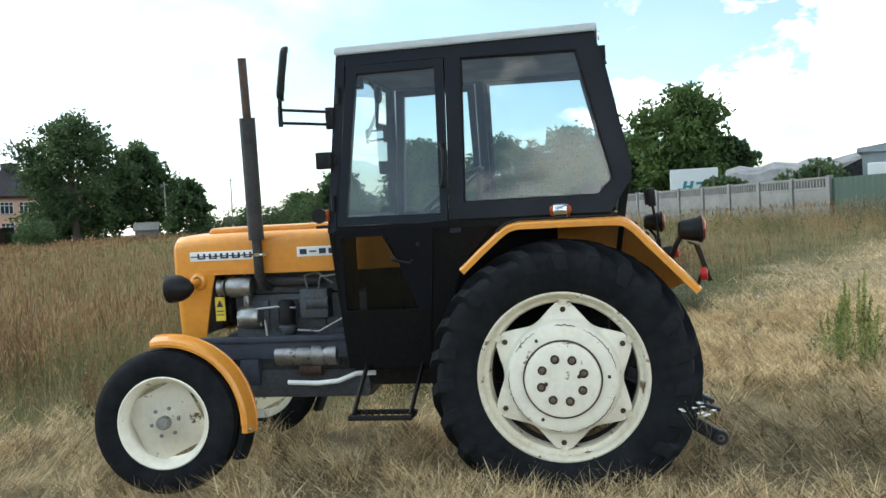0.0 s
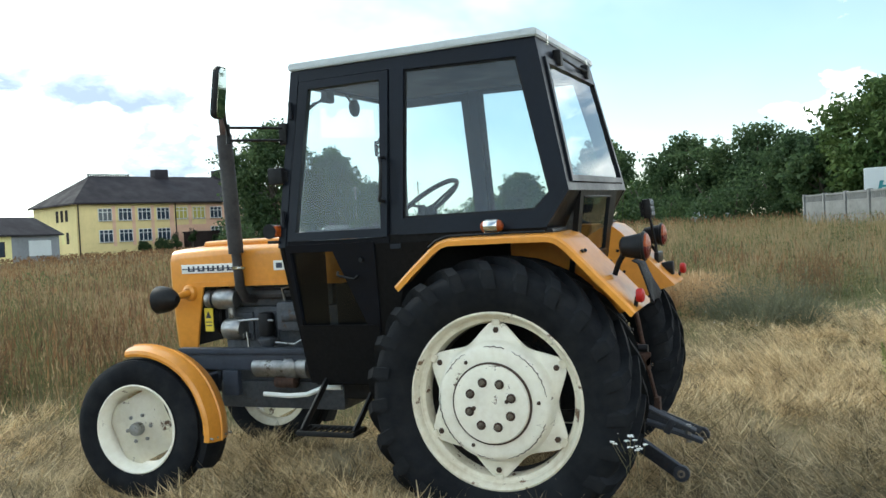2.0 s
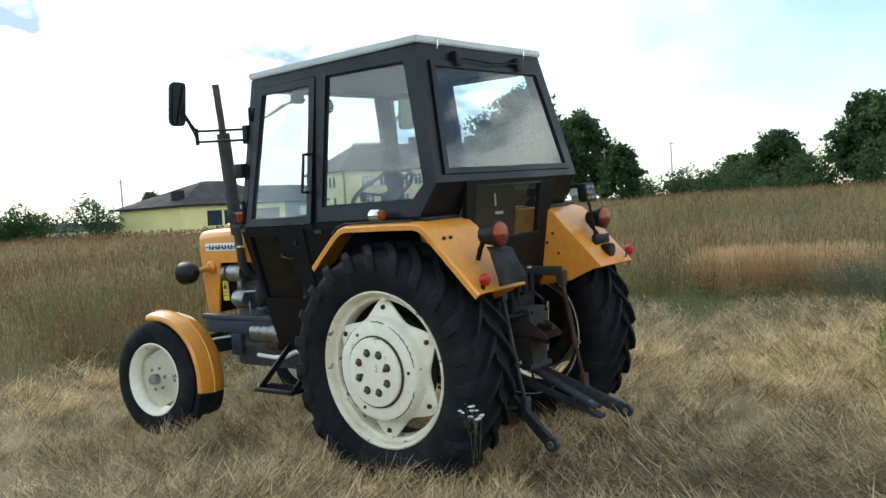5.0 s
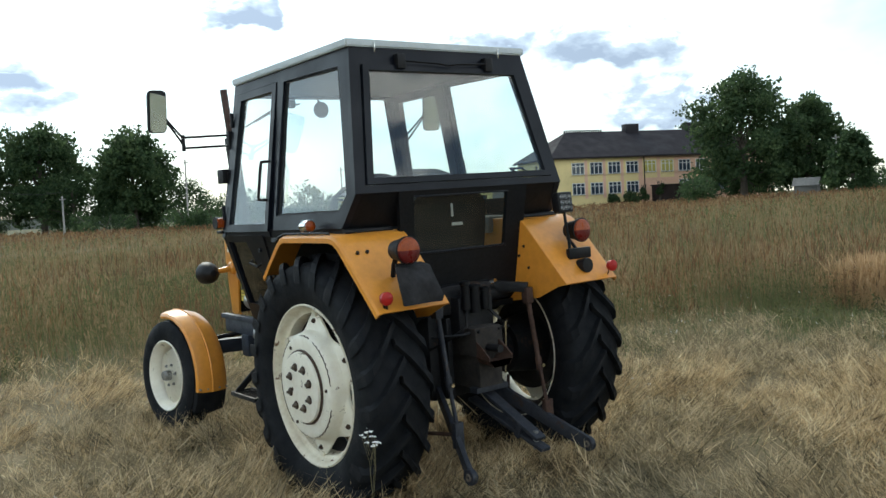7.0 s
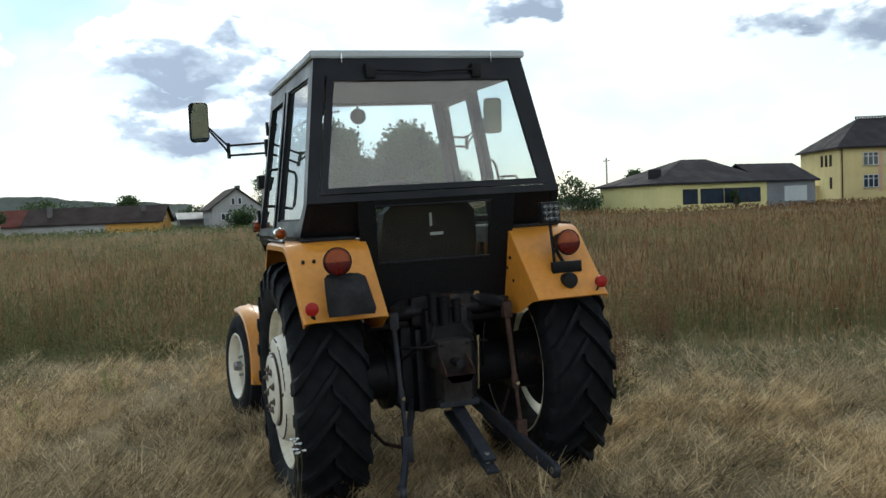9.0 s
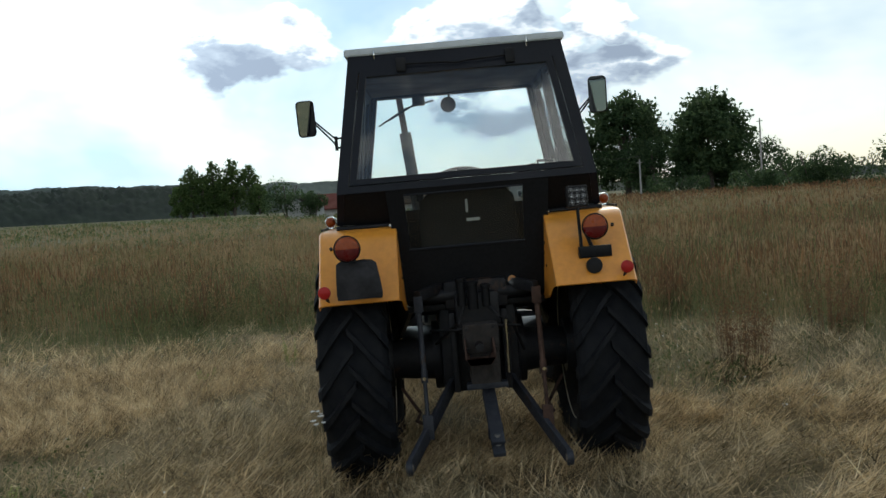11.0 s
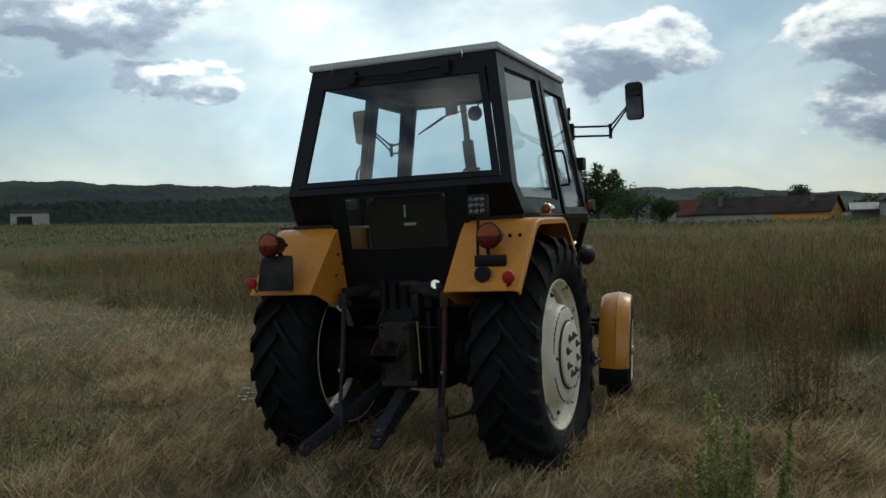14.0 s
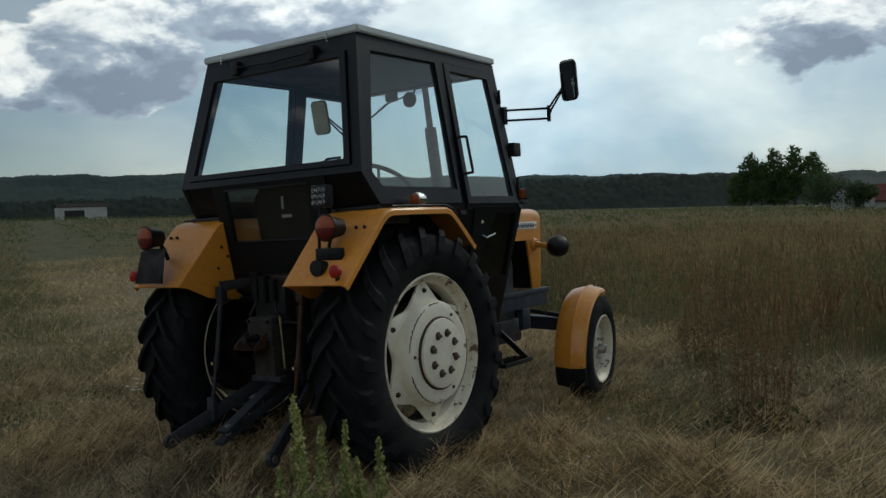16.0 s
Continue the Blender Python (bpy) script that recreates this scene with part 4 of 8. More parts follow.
# side rail, starter, pedals
for s in (-1, 1):
    bm = B()
    box(bm, -2.00, -1.05, s * 0.30 - 0.022, s * 0.30 + 0.022, 0.690, 0.722, 0.006)
    box(bm, -1.98, -1.05, s * 0.292 - 0.012, s * 0.292 + 0.012, 0.600, 0.694, 0.006)
    box(bm, -1.72, -1.62, s * 0.295 - 0.02, s * 0.295 + 0.02, 0.46, 0.60, 0.01)
    part("side_rail", bm, FRAMEBLUE, tractor, "blue-grey chassis rail")
bm = B()
lathe(bm, [(0.0005, 0.0), (0.05, 0.0), (0.057, 0.01), (0.057, 0.19), (0.052, 0.2), (0.064, 0.205), (0.064, 0.25), (0.05, 0.27), (0.06, 0.29), (0.06, 0.34), (0.0005, 0.36)], 26, "x", (-1.53, -0.265, 0.615))
st = part("starter_motor", bm, ALU, tractor, "dull silver starter motor")
bm = B()
lathe(bm, [(0.0005, 0.0), (0.03, 0.0), (0.032, 0.01), (0.032, 0.12), (0.0005, 0.13)], 20, "x", (-1.40, -0.275, 0.535))
part("solenoid", bm, RUST, st)
bm = B()
tube(bm, [(-1.46, -0.31, 0.475), (-1.30, -0.32, 0.470), (-1.18, -0.33, 0.482), (-1.08, -0.33, 0.52), (-0.98, -0.32, 0.52)], 0.013)
part("drain_hose", bm, WHITE, tractor, "pale hose under the engine")
# transmission, rear axle and lift housing
bm = B()
box(bm, -1.06, -0.20, -0.17, 0.17, 0.42, 0.80, 0.03)
box(bm, -0.24, 0.22, -0.20, 0.20, 0.40, 0.84, 0.04)
for s in (-1, 1):
    rod(bm, (0, s * 0.18, AXLE_Z), (0, s * 0.46, AXLE_Z), 0.125, 0.10, 20)
    rod(bm, (-0.05, s * 0.20, AXLE_Z), (-0.05, s * 0.24, AXLE_Z), 0.18, 0.18, 24)
part("gearbox", bm, GREASE, tractor, "greasy black gearbox and rear axle housing")
bm = B()
box(bm, -0.10, 0.30, -0.16, 0.16, 0.83, 0.98, 0.03)
box(bm, 0.18, 0.36, -0.11, 0.11, 0.72, 0.92, 0.02)
rod(bm, (0.27, -0.25, 0.905), (0.27, 0.25, 0.905), 0.035)
for s in (-1, 1):
    box(bm, 0.20, 0.30, s * 0.13 - 0.015, s * 0.13 + 0.015, 0.42, 0.82, 0.006)
part("lift_housing", bm, GREASE, tractor, "black hydraulic lift housing")
for k, (y, z0, z1, r) in enumerate(((-0.075, 0.86, 1.0, 0.022), (-0.02, 0.84, 0.98, 0.026), (0.045, 0.85, 0.96, 0.020))):
    bm = B()
    lathe(bm, [(0.0005, z0), (r, z0), (r, z1 - 0.02), (r * 1.25, z1 - 0.018), (r * 1.25, z1 - 0.004), (r * 0.6, z1), (0.0005, z1)], 16, "z", (0.375, y, 0))
    part("control_valve", bm, BLACK, tractor)
for pts in ([(0.37, -0.07, 0.86), (0.40, -0.10, 0.78), (0.34, -0.17, 0.72), (0.22, -0.22, 0.66)], [(0.37, 0.05, 0.86), (0.41, 0.10, 0.80), (0.36, 0.17, 0.74), (0.24, 0.22, 0.60)],
            [(0.30, -0.24, 0.74), (0.40, -0.12, 0.745), (0.42, 0.02, 0.76), (0.36, 0.20, 0.74)]):
    bm = B()
    tube(bm, pts, 0.008, 6)
    part("hydraulic_hose", bm, PLASTIC, tractor)
bm = B()
box(bm, 0.22, 0.43, -0.062, 0.085, 0.470, 0.640, 0.015)
box(bm, 0.22, 0.445, -0.085, 0.090, 0.630, 0.775, 0.02)
pto = part("power_take_off_housing", bm, GRIME_SHADE, tractor, "grimy brown power take-off housing")
for k in range(4):
    bm = B()
    rod(bm, (0.444, -0.065 + 0.13 * (k % 2), 0.655 + 0.10 * (k // 2)), (0.456, -0.065 + 0.13 * (k % 2), 0.655 + 0.10 * (k // 2)), 0.009, 0.008, 6)
    part("housing_bolt", bm, GREASE, pto)
bm = B()
secs = []
for x, k in ((0.43, 0.0), (0.48, 0.4), (0.535, 1.0)):
    w, lo, hi = 0.070 + 0.004 * k, 0.605 - 0.012 * k, 0.715 - 0.075 * k
    out = [(-w, hi), (-w, lo + 0.03), (-w * 0.7, lo), (w * 0.7, lo), (w, lo + 0.03), (w, hi)]
    inn = [(y * 0.9, z + (0.008 if z < hi - 0.05 else -0.002)) for y, z in out[::-1]]
    secs.append([(x, y - 0.01, z) for y, z in out + inn])
loft(bm, secs)
part("shaft_guard", bm, RUST, pto, "rusty open shaft guard")
bm = B()
rod(bm, (0.42, -0.01, 0.675), (0.535, -0.01, 0.675), 0.019, 0.019, 12)
part("splined_shaft", bm, GREASE, pto)
bm = B()
rod(bm, (0.40, 0.125, 0.52), (0.42, 0.128, 0.77), 0.007)
rod(bm, (0.41, 0.127, 0.74), (0.42, 0.128, 0.785), 0.010)
part("top_link_pin", bm, CHROME, tractor, "bright pin on a chain")
bm = B()
rod(bm, (0.16, 0.12, 0.935), (0.28, 0.175, 0.955), 0.022)
tube(bm, [(0.05, 0.02, 0.985), (0.12, 0.08, 0.96), (0.18, 0.13, 0.94)], 0.012)
p = part("hydraulic_coupling", bm, GREASE, tractor)
bm = B()
rod(bm, (0.275, 0.172, 0.954), (0.30, 0.184, 0.958), 0.024)
part("coupling_tip", bm, CHROME, p, "bright coupling tip")
# three-point hitch
for s, link in ((-1, (0.728, -0.385, 0.178)), (1, (0.740, 0.350, 0.168))):
    root, mid = Vector((0.16, s * 0.13, 0.475)), Vector((0.52, s * 0.285, 0.275))
    top = Vector((0.42, s * 0.285, 0.885))
    end = Vector(link)
    bm = B()
    d = (end - root).normalized()
    bar(bm, root, end - d * 0.02, 0.024, 0.064)
    lathe(bm, [(0.0005, -0.014), (0.034, -0.014), (0.036, -0.010), (0.036, 0.010), (0.034, 0.014), (0.0005, 0.014)], 20, "y", end - d * 0.014)
    lk = part("lower_link", bm, HITCH, tractor, "blue-grey lower hitch arm")
    bm = B()
    lathe(bm, [(0.0085, -0.018), (0.015, -0.018), (0.018, -0.014), (0.018, 0.014), (0.015, 0.018), (0.0085, 0.018), (0.0085, -0.018)], 18, "y", end - d * 0.014)
    part("ball_eye", bm, WORN, lk, "worn steel ball eye")
    bm = B()
    rod(bm, top, mid.lerp(top, 0.45), 0.013)
    rod(bm, mid.lerp(top, 0.46), mid + Vector((0, 0, 0.06)), 0.010)
    rod(bm, mid.lerp(top, 0.40), mid.lerp(top, 0.50), 0.017)
    bar(bm, mid + Vector((0, 0, 0.10)), mid + Vector((0, 0, -0.02)), 0.05, 0.03, (1, 0, 0))
    box(bm, top.x - 0.022, top.x + 0.022, top.y - 0.022, top.y + 0.022, top.z - 0.035, top.z + 0.045, 0.006)
    lr = part("lift_rod", bm, RUST if s > 0 else HITCH, tractor, "steel lift rod of the hitch")
    bm = B()
    rod(bm, mid.lerp(top, 0.44) + Vector((0.022, 0, 0)), mid.lerp(top, 0.44) + Vector((0.032, 0, 0)), 0.009)
    part("grease_nipple", bm, CHROME, lr)
    bm = B()
    bar(bm, (0.20, s * 0.14, 0.950), top + Vector((0.005, s * 0.0, 0.045)), 0.035, 0.05)
    part("lift_arm", bm, GREASE, tractor, "greasy lift arm")
    bm = B()
    pts = [root.lerp(end, 0.55) + Vector((0, s * 0.02, 0)), root.lerp(end, 0.45) + Vector((-0.05, s * 0.10, -0.03)), Vector((0.16, s * 0.33, 0.30)), Vector((0.08, s * 0.42, 0.42))]
    tube(bm, pts, 0.009, 6)
    part("check_chain", bm, RUST, tractor)
bm = B()
bar(bm, (0.36, 0.018, 0.452), (0.735, 0.030, 0.268), 0.062, 0.018)
bar(bm, (0.26, 0.018, 0.395), (0.765, 0.030, 0.222), 0.058, 0.018)
bar(bm, (0.60, 0.026, 0.30), (0.63, 0.027, 0.285), 0.070, 0.07)
bar(bm, (0.40, -0.085, 0.468), (0.40, 0.115, 0.468), 0.06, 0.028)
db = part("drawbar", bm, HITCH, tractor, "blue-grey drawbar with two plates")
bm = B()
rod(bm, (0.70, 0.029, 0.215), (0.70, 0.029, 0.300), 0.014)
part("drawbar_pin", bm, ALU, db)

# exhaust
bm = B()
tube(bm, [(-1.60, -0.12, 0.97), (-1.60, -0.22, 0.985), (-1.602, -0.262, 1.04), (-1.60, -0.272, 1.14), (-1.599, -0.282, 1.25)], 0.026, 12)
tube(bm, [(-1.60, -0.13, 1.0), (-1.45, -0.17, 1.0), (-1.3, -0.15, 1.0)], 0.03, 10)
ex = part("exhaust_pipe", bm, STACK, tractor, "dull black exhaust pipe")
bm = B()
rod(bm, (-1.599, -0.280, 1.235), (-1.585, -0.334, 1.870), 0.041, 0.041, 24)
part("silencer", bm, STACK, ex, "dull black upright silencer")
bm = B()
rod(bm, (-1.585, -0.334, 1.86), (-1.582, -0.361, 2.172), 0.022, 0.022, 16)
part("stack", bm, PIPE, ex, "rust-stained exhaust stack")
bm = B()
lathe(bm, [(0.028, -0.008), (0.031, -0.008), (0.031, 0.008), (0.028, 0.008)], 18, "z", (-1.60, -0.275, 1.155))
box(bm, -1.60, -1.53, -0.31, -0.30, 1.148, 1.160)
rod(bm, (-1.575, -0.33, 1.154), (-1.575, -0.27, 1.154), 0.005)
part("clamp", bm, CHROME, ex)

# rear mudguards
FEN = [(-0.452, 1.072), (-0.36, 1.155), (-0.27, 1.232), (-0.225, 1.262), (-0.175, 1.275), (0.10, 1.276), (0.27, 1.274), (0.315, 1.262), (0.355, 1.232), (0.48, 1.098), (0.624, 0.944)]
for s in (-1, 1):
    bm = B()
    secs = []
    for i, (x, z) in enumerate(FEN):
        a, b = FEN[max(i - 1, 0)], FEN[min(i + 1, len(FEN) - 1)]
        t = Vector((b[0] - a[0], 0, b[1] - a[1])).normalized()
        nrm = Vector((-t.z, 0, t.x))
        if nrm.z < 0:
            nrm = -nrm
        p = Vector((x, 0, z))
        inner_y = 0.362 + 0.0 * i
        outer = 0.735 + 0.012 * math.sin(math.pi * i / (len(FEN) - 1))
        ring = []
        for y, d in ((inner_y, -0.004), (inner_y + 0.004, 0.0), (outer - 0.03, 0.0), (outer - 0.008, -0.004), (outer, -0.014), (outer, -0.036), (outer - 0.006, -0.036), (outer - 0.008, -0.016), (outer - 0.03, -0.007), (inner_y, -0.008)):
            q = p + nrm * d
            ring.append((q.x, s * y, q.z))
        secs.append(ring)
    loft(bm, secs)
    f = part("rear_mudguard", bm, ORANGE, tractor, "orange rear mudguard")
    bm = B()
    poly = [(x, s * 0.362, z - 0.003) for x, z in FEN if x > -0.3] + [(0.575, s * 0.350, 0.93), (0.44, s * 0.345, 0.87), (0.20, s * 0.345, 0.84), (-0.15, s * 0.345, 0.95)]
    plate(bm, poly, (0, s * 0.004, 0))
    part("inner_side_plate", bm, ORANGE, f)
    for x, z in ((0.34, 1.13), (0.37, 1.02), (0.30, 1.08)):
        bm = B()
        rod(bm, (x, s * 0.355, z), (x, s * 0.349, z), 0.008)
        part("bolt_hole", bm, GREASE, f)
    for y in (0.47, 0.52):
        bm = B()
        rod(bm, (0.398, s * (y + 0.16), 1.188), (0.405, s * (y + 0.16), 1.196), 0.008)
        part("bolt_hole", bm, GREASE, f)
    bm = B()
    tube(bm, [(-0.27, s * 0.735, 1.236), (-0.23, s * 0.735, 1.266), (-0.175, s * 0.735, 1.282), (0.10, s * 0.735, 1.283), (0.26, s * 0.735, 1.281)], 0.006, 6)
    tube(bm, [(0.262, s * 0.40, 1.278), (0.262, s * 0.66, 1.280)], 0.014, 8)
    part("rubber_strip", bm, PLASTIC, f, "black rubber strip")
    # side marker with chrome band
    bm = B()
    lathe(bm, [(0.025, -0.03), (0.029, -0.03), (0.031, -0.026), (0.031, 0.026), (0.029, 0.03), (0.025, 0.03)], 24, "x", (0.022, s * 0.712, 1.315))
    mk = part("marker_lamp", bm, CHROME, tractor, "chrome-banded amber marker lamp")
    bm = B()
    lathe(bm, [(0.0005, -0.05), (0.014, -0.048), (0.023, -0.04), (0.026, -0.028), (0.026, 0.028), (0.023, 0.04), (0.014, 0.048), (0.0005, 0.05)], 20, "x", (0.022, s * 0.712, 1.315))
    part("marker_lens", bm, AMBER, mk)
    bm = B()
    box(bm, -0.01, 0.055, s * 0.712 - 0.012, s * 0.712 + 0.012, 1.275, 1.290, 0.003)
    part("marker_foot", bm, CHROME, mk)


def round_lamp(at, r, depth, s):
    """Round tail lamp: black bowl, lens half amber, half red, facing +x."""
    bm = B()
    x, y, z = at
    lathe(bm, [(0.0005, -depth), (r * 0.5, -depth), (r * 0.72, -depth * 0.9), (r * 0.96, -0.01), (r * 1.06, -0.006), (r * 1.08, 0.004), (r * 0.98, 0.006)], 28, "x", at)
    h = part("tail_lamp", bm, PLASTIC, tractor, "round tail lamp, amber above red")
    for lo, mat, nm in ((0, AMBER, "amber_half"), (180, RED, "red_half")):
        bm = B()
        secs = []
        for rr, d in ((r * 0.99, 0.002), (r * 0.9, 0.014), (r * 0.6, 0.022), (r * 0.25, 0.025), (0.001, 0.026)):
            secs.append([(x + d, y + rr * math.cos(radians(lo + a)), z + rr * math.sin(radians(lo + a))) for a in range(0, 181, 12)])
        loft(bm, secs, closed=False)
        part(nm, bm, mat, h)
    return h


# left-hand lamp with a black cloth-covered board under it
round_lamp((0.640, -0.578, 1.196), 0.058, 0.10, -1)
bm = B()
tube(bm, [(0.56, -0.58, 1.18), (0.53, -0.58, 1.13), (0.51, -0.575, 1.08)], 0.012)
part("lamp_bracket", bm, BLACK, tractor)
bm = B()
secs = []
for z, x, hw, y0 in ((1.138, 0.592, 0.070, -0.545), (1.125, 0.622, 0.092, -0.545), (1.06, 0.648, 0.100, -0.540), (0.99, 0.672, 0.105, -0.535), (0.965, 0.672, 0.100, -0.535)):
    secs.append([(x + 0.010 * math.cos(k * 0.9 + z * 40), y0 + y, z + 0.004 * math.sin(y * 60)) for k, y in enumerate((-hw, -hw * 0.5, 0, hw * 0.5, hw))] +
                [(x - 0.05 * (1.2 - z), y0 + y * 0.98, z) for y in (hw, 0, -hw)])
loft(bm, secs)
part("covered_board", bm, CLOTH, tractor, "board wrapped in black cloth")
for y, x in ((-0.700, 0.640), (0.690, 0.632)):
    bm = B()
    lathe(bm, [(0.0005, -0.02), (0.026, -0.02), (0.029, -0.01), (0.029, 0.004), (0.02, 0.010), (0.0005, 0.012)], 20, "x", (x, y, 1.004))
    part("reflector", bm, REDDOT, tractor, "small round red reflector")
    bm = B()
    bar(bm, (x - 0.03, y * 0.985, 0.955), (x - 0.018, y, 1.0), 0.02, 0.004)
    part("reflector_bracket", bm, GREASE, tractor)
# right-hand lamp, work lamp on a rod, socket
round_lamp((0.540, 0.572, 1.196), 0.058, 0.10, 1)
bm = B()
box(bm, 0.505, 0.53, 0.49, 0.645, 1.050, 1.105, 0.004)
tube(bm, [(0.47, 0.54, 1.16), (0.50, 0.55, 1.12), (0.515, 0.56, 1.09)], 0.009)
tube(bm, [(0.52, 0.505, 1.06), (0.515, 0.505, 1.15), (0.49, 0.505, 1.30)], 0.008)
part("lamp_bracket", bm, BLACK, tractor, "black lamp bracket")
bm = B()
lathe(bm, [(0.0005, -0.05), (0.03, -0.05), (0.035, -0.02), (0.038, 0.0), (0.036, 0.012), (0.0005, 0.014)], 22, "x", (0.585, 0.548, 1.018))
part("trailer_socket", bm, PLASTIC, tractor, "black round trailer socket")
wl_m = Matrix.Translation((0.498, 0.507, 1.342)) @ Matrix.Rotation(radians(-4), 4, "Y")
bm = B()
box(bm, -0.035, 0.008, -0.050, 0.050, -0.052, 0.052, 0.008, wl_m)
for k in range(5):
    box(bm, -0.05, -0.034, -0.04 + k * 0.018, -0.034 + k * 0.018, -0.04, 0.04, 0, wl_m)
wlamp = part("work_lamp", bm, PLASTIC, tractor, "square nine-cell work lamp")
for i in range(3):
    for j in range(3):
        bm = B()
        c = wl_m @ Vector((0.010, -0.028 + 0.028 * i, -0.028 + 0.028 * j))
        lathe(bm, [(0.0120, 0.004), (0.0125, 0.0), (0.008, -0.004), (0.004, -0.001), (0.0005, 0.0)], 12, "x", c)
        part("lamp_cell", bm, LED, wlamp)

# cab --------------------------------------------------------------------------


def side_y(z):
    """Half width of the cab at a height: leaning out down to the belt, in below it."""
    if z >= 1.28:
        return 0.535 + (2.10 - z) * (0.660 - 0.535) / 0.82
    return 0.660 - (1.28 - z) * (0.660 - 0.455) / 0.70


def side(pts, s, dy=0.0):
    return [(x, s * (side_y(z) + dy), z) for x, z in pts]


bm = B()
for s in (-1, 1):
    # front pillar, top rail, pillar behind the door, quarter frame
    plate(bm, side([(-1.030, 2.112), (-0.985, 2.112), (-1.037, 1.262), (-1.086, 1.262)], s), (0, -s * 0.045, 0))
    plate(bm, side([(-0.985, 2.112), (-0.445, 2.118), (-0.445, 2.066), (-0.985, 2.058)], s), (0, -s * 0.04, 0))
    plate(bm, side([(-0.497, 2.066), (-0.445, 2.066), (-0.445, 1.235), (-0.497, 1.235)], s), (0, -s * 0.04, 0))
    plate(bm, side([(-1.037, 1.290), (-0.497, 1.290), (-0.497, 1.262), (-1.037, 1.262)], s, -0.004), (0, -s * 0.04, 0))
    frame_ring(bm, side([(-0.445, 2.118), (0.205, 2.130), (0.346, 1.449), (0.246, 1.297), (-0.445, 1.297)], s),
               side([(-0.425, 2.056), (0.120, 2.050), (0.266, 1.447), (0.197, 1.372), (-0.425, 1.369)], s), (0, -s * 0.035, 0))
# front frame
frame_ring(bm, [(-1.030, -0.53, 2.112), (-1.030, 0.53, 2.112), (-1.086, 0.66, 1.262), (-1.086, -0.66, 1.262)],
           [(-1.033, -0.475, 2.045), (-1.033, 0.475, 2.045), (-1.082, 0.60, 1.33), (-1.082, -0.60, 1.33)], (0.04, 0, 0.003))
# rear frame, leaning
RT, RB = Vector((0.206, 0, 2.128)), Vector((0.347, 0, 1.449))


def rear(y, k, d=0.0):
    """A point of the leaning rear wall: k runs from its top to its bottom."""
    p = RT.lerp(RB, k)
    return (p.x + d, y, p.z + d * 0.2)


frame_ring(bm, [rear(-0.531, 0), rear(0.531, 0), rear(0.636, 1), rear(-0.636, 1)],
           [rear(-0.485, 0.12), rear(0.485, 0.12), rear(0.575, 0.95), rear(-0.575, 0.95)], (-0.035, 0, -0.007))
cab = part("cab_frame", bm, CABGREY, tractor, "dark grey steel cab frame", 30)
# roof
bm = B()
plate(bm, [(-1.036, -0.548, 2.115), (0.218, -0.549, 2.129), (0.218, 0.549, 2.129), (-1.036, 0.546, 2.115)], (-0.001, 0, 0.036))
bmesh.ops.bevel(bm, geom=bm.edges[:], offset=0.006, segments=2, affect="EDGES")
rf = part("roof", bm, ROOF, cab, "white sheet-metal cab roof with turned edges")
for y in (-0.40, 0.36):
    bm = B()
    bar(bm, (0.224, y, 2.105), (0.226, y, 2.150), 0.006, 0.004, (0, 1, 0))
    part("roof_clip", bm, CHROME, rf)
bm = B()
plate(bm, [(-1.0, -0.51, 2.062), (0.17, -0.51, 2.085), (0.17, 0.51, 2.085), (-1.0, 0.51, 2.062)], (0, 0, 0.02))
part("headliner", bm, HEADLINER, cab, "grey headliner")
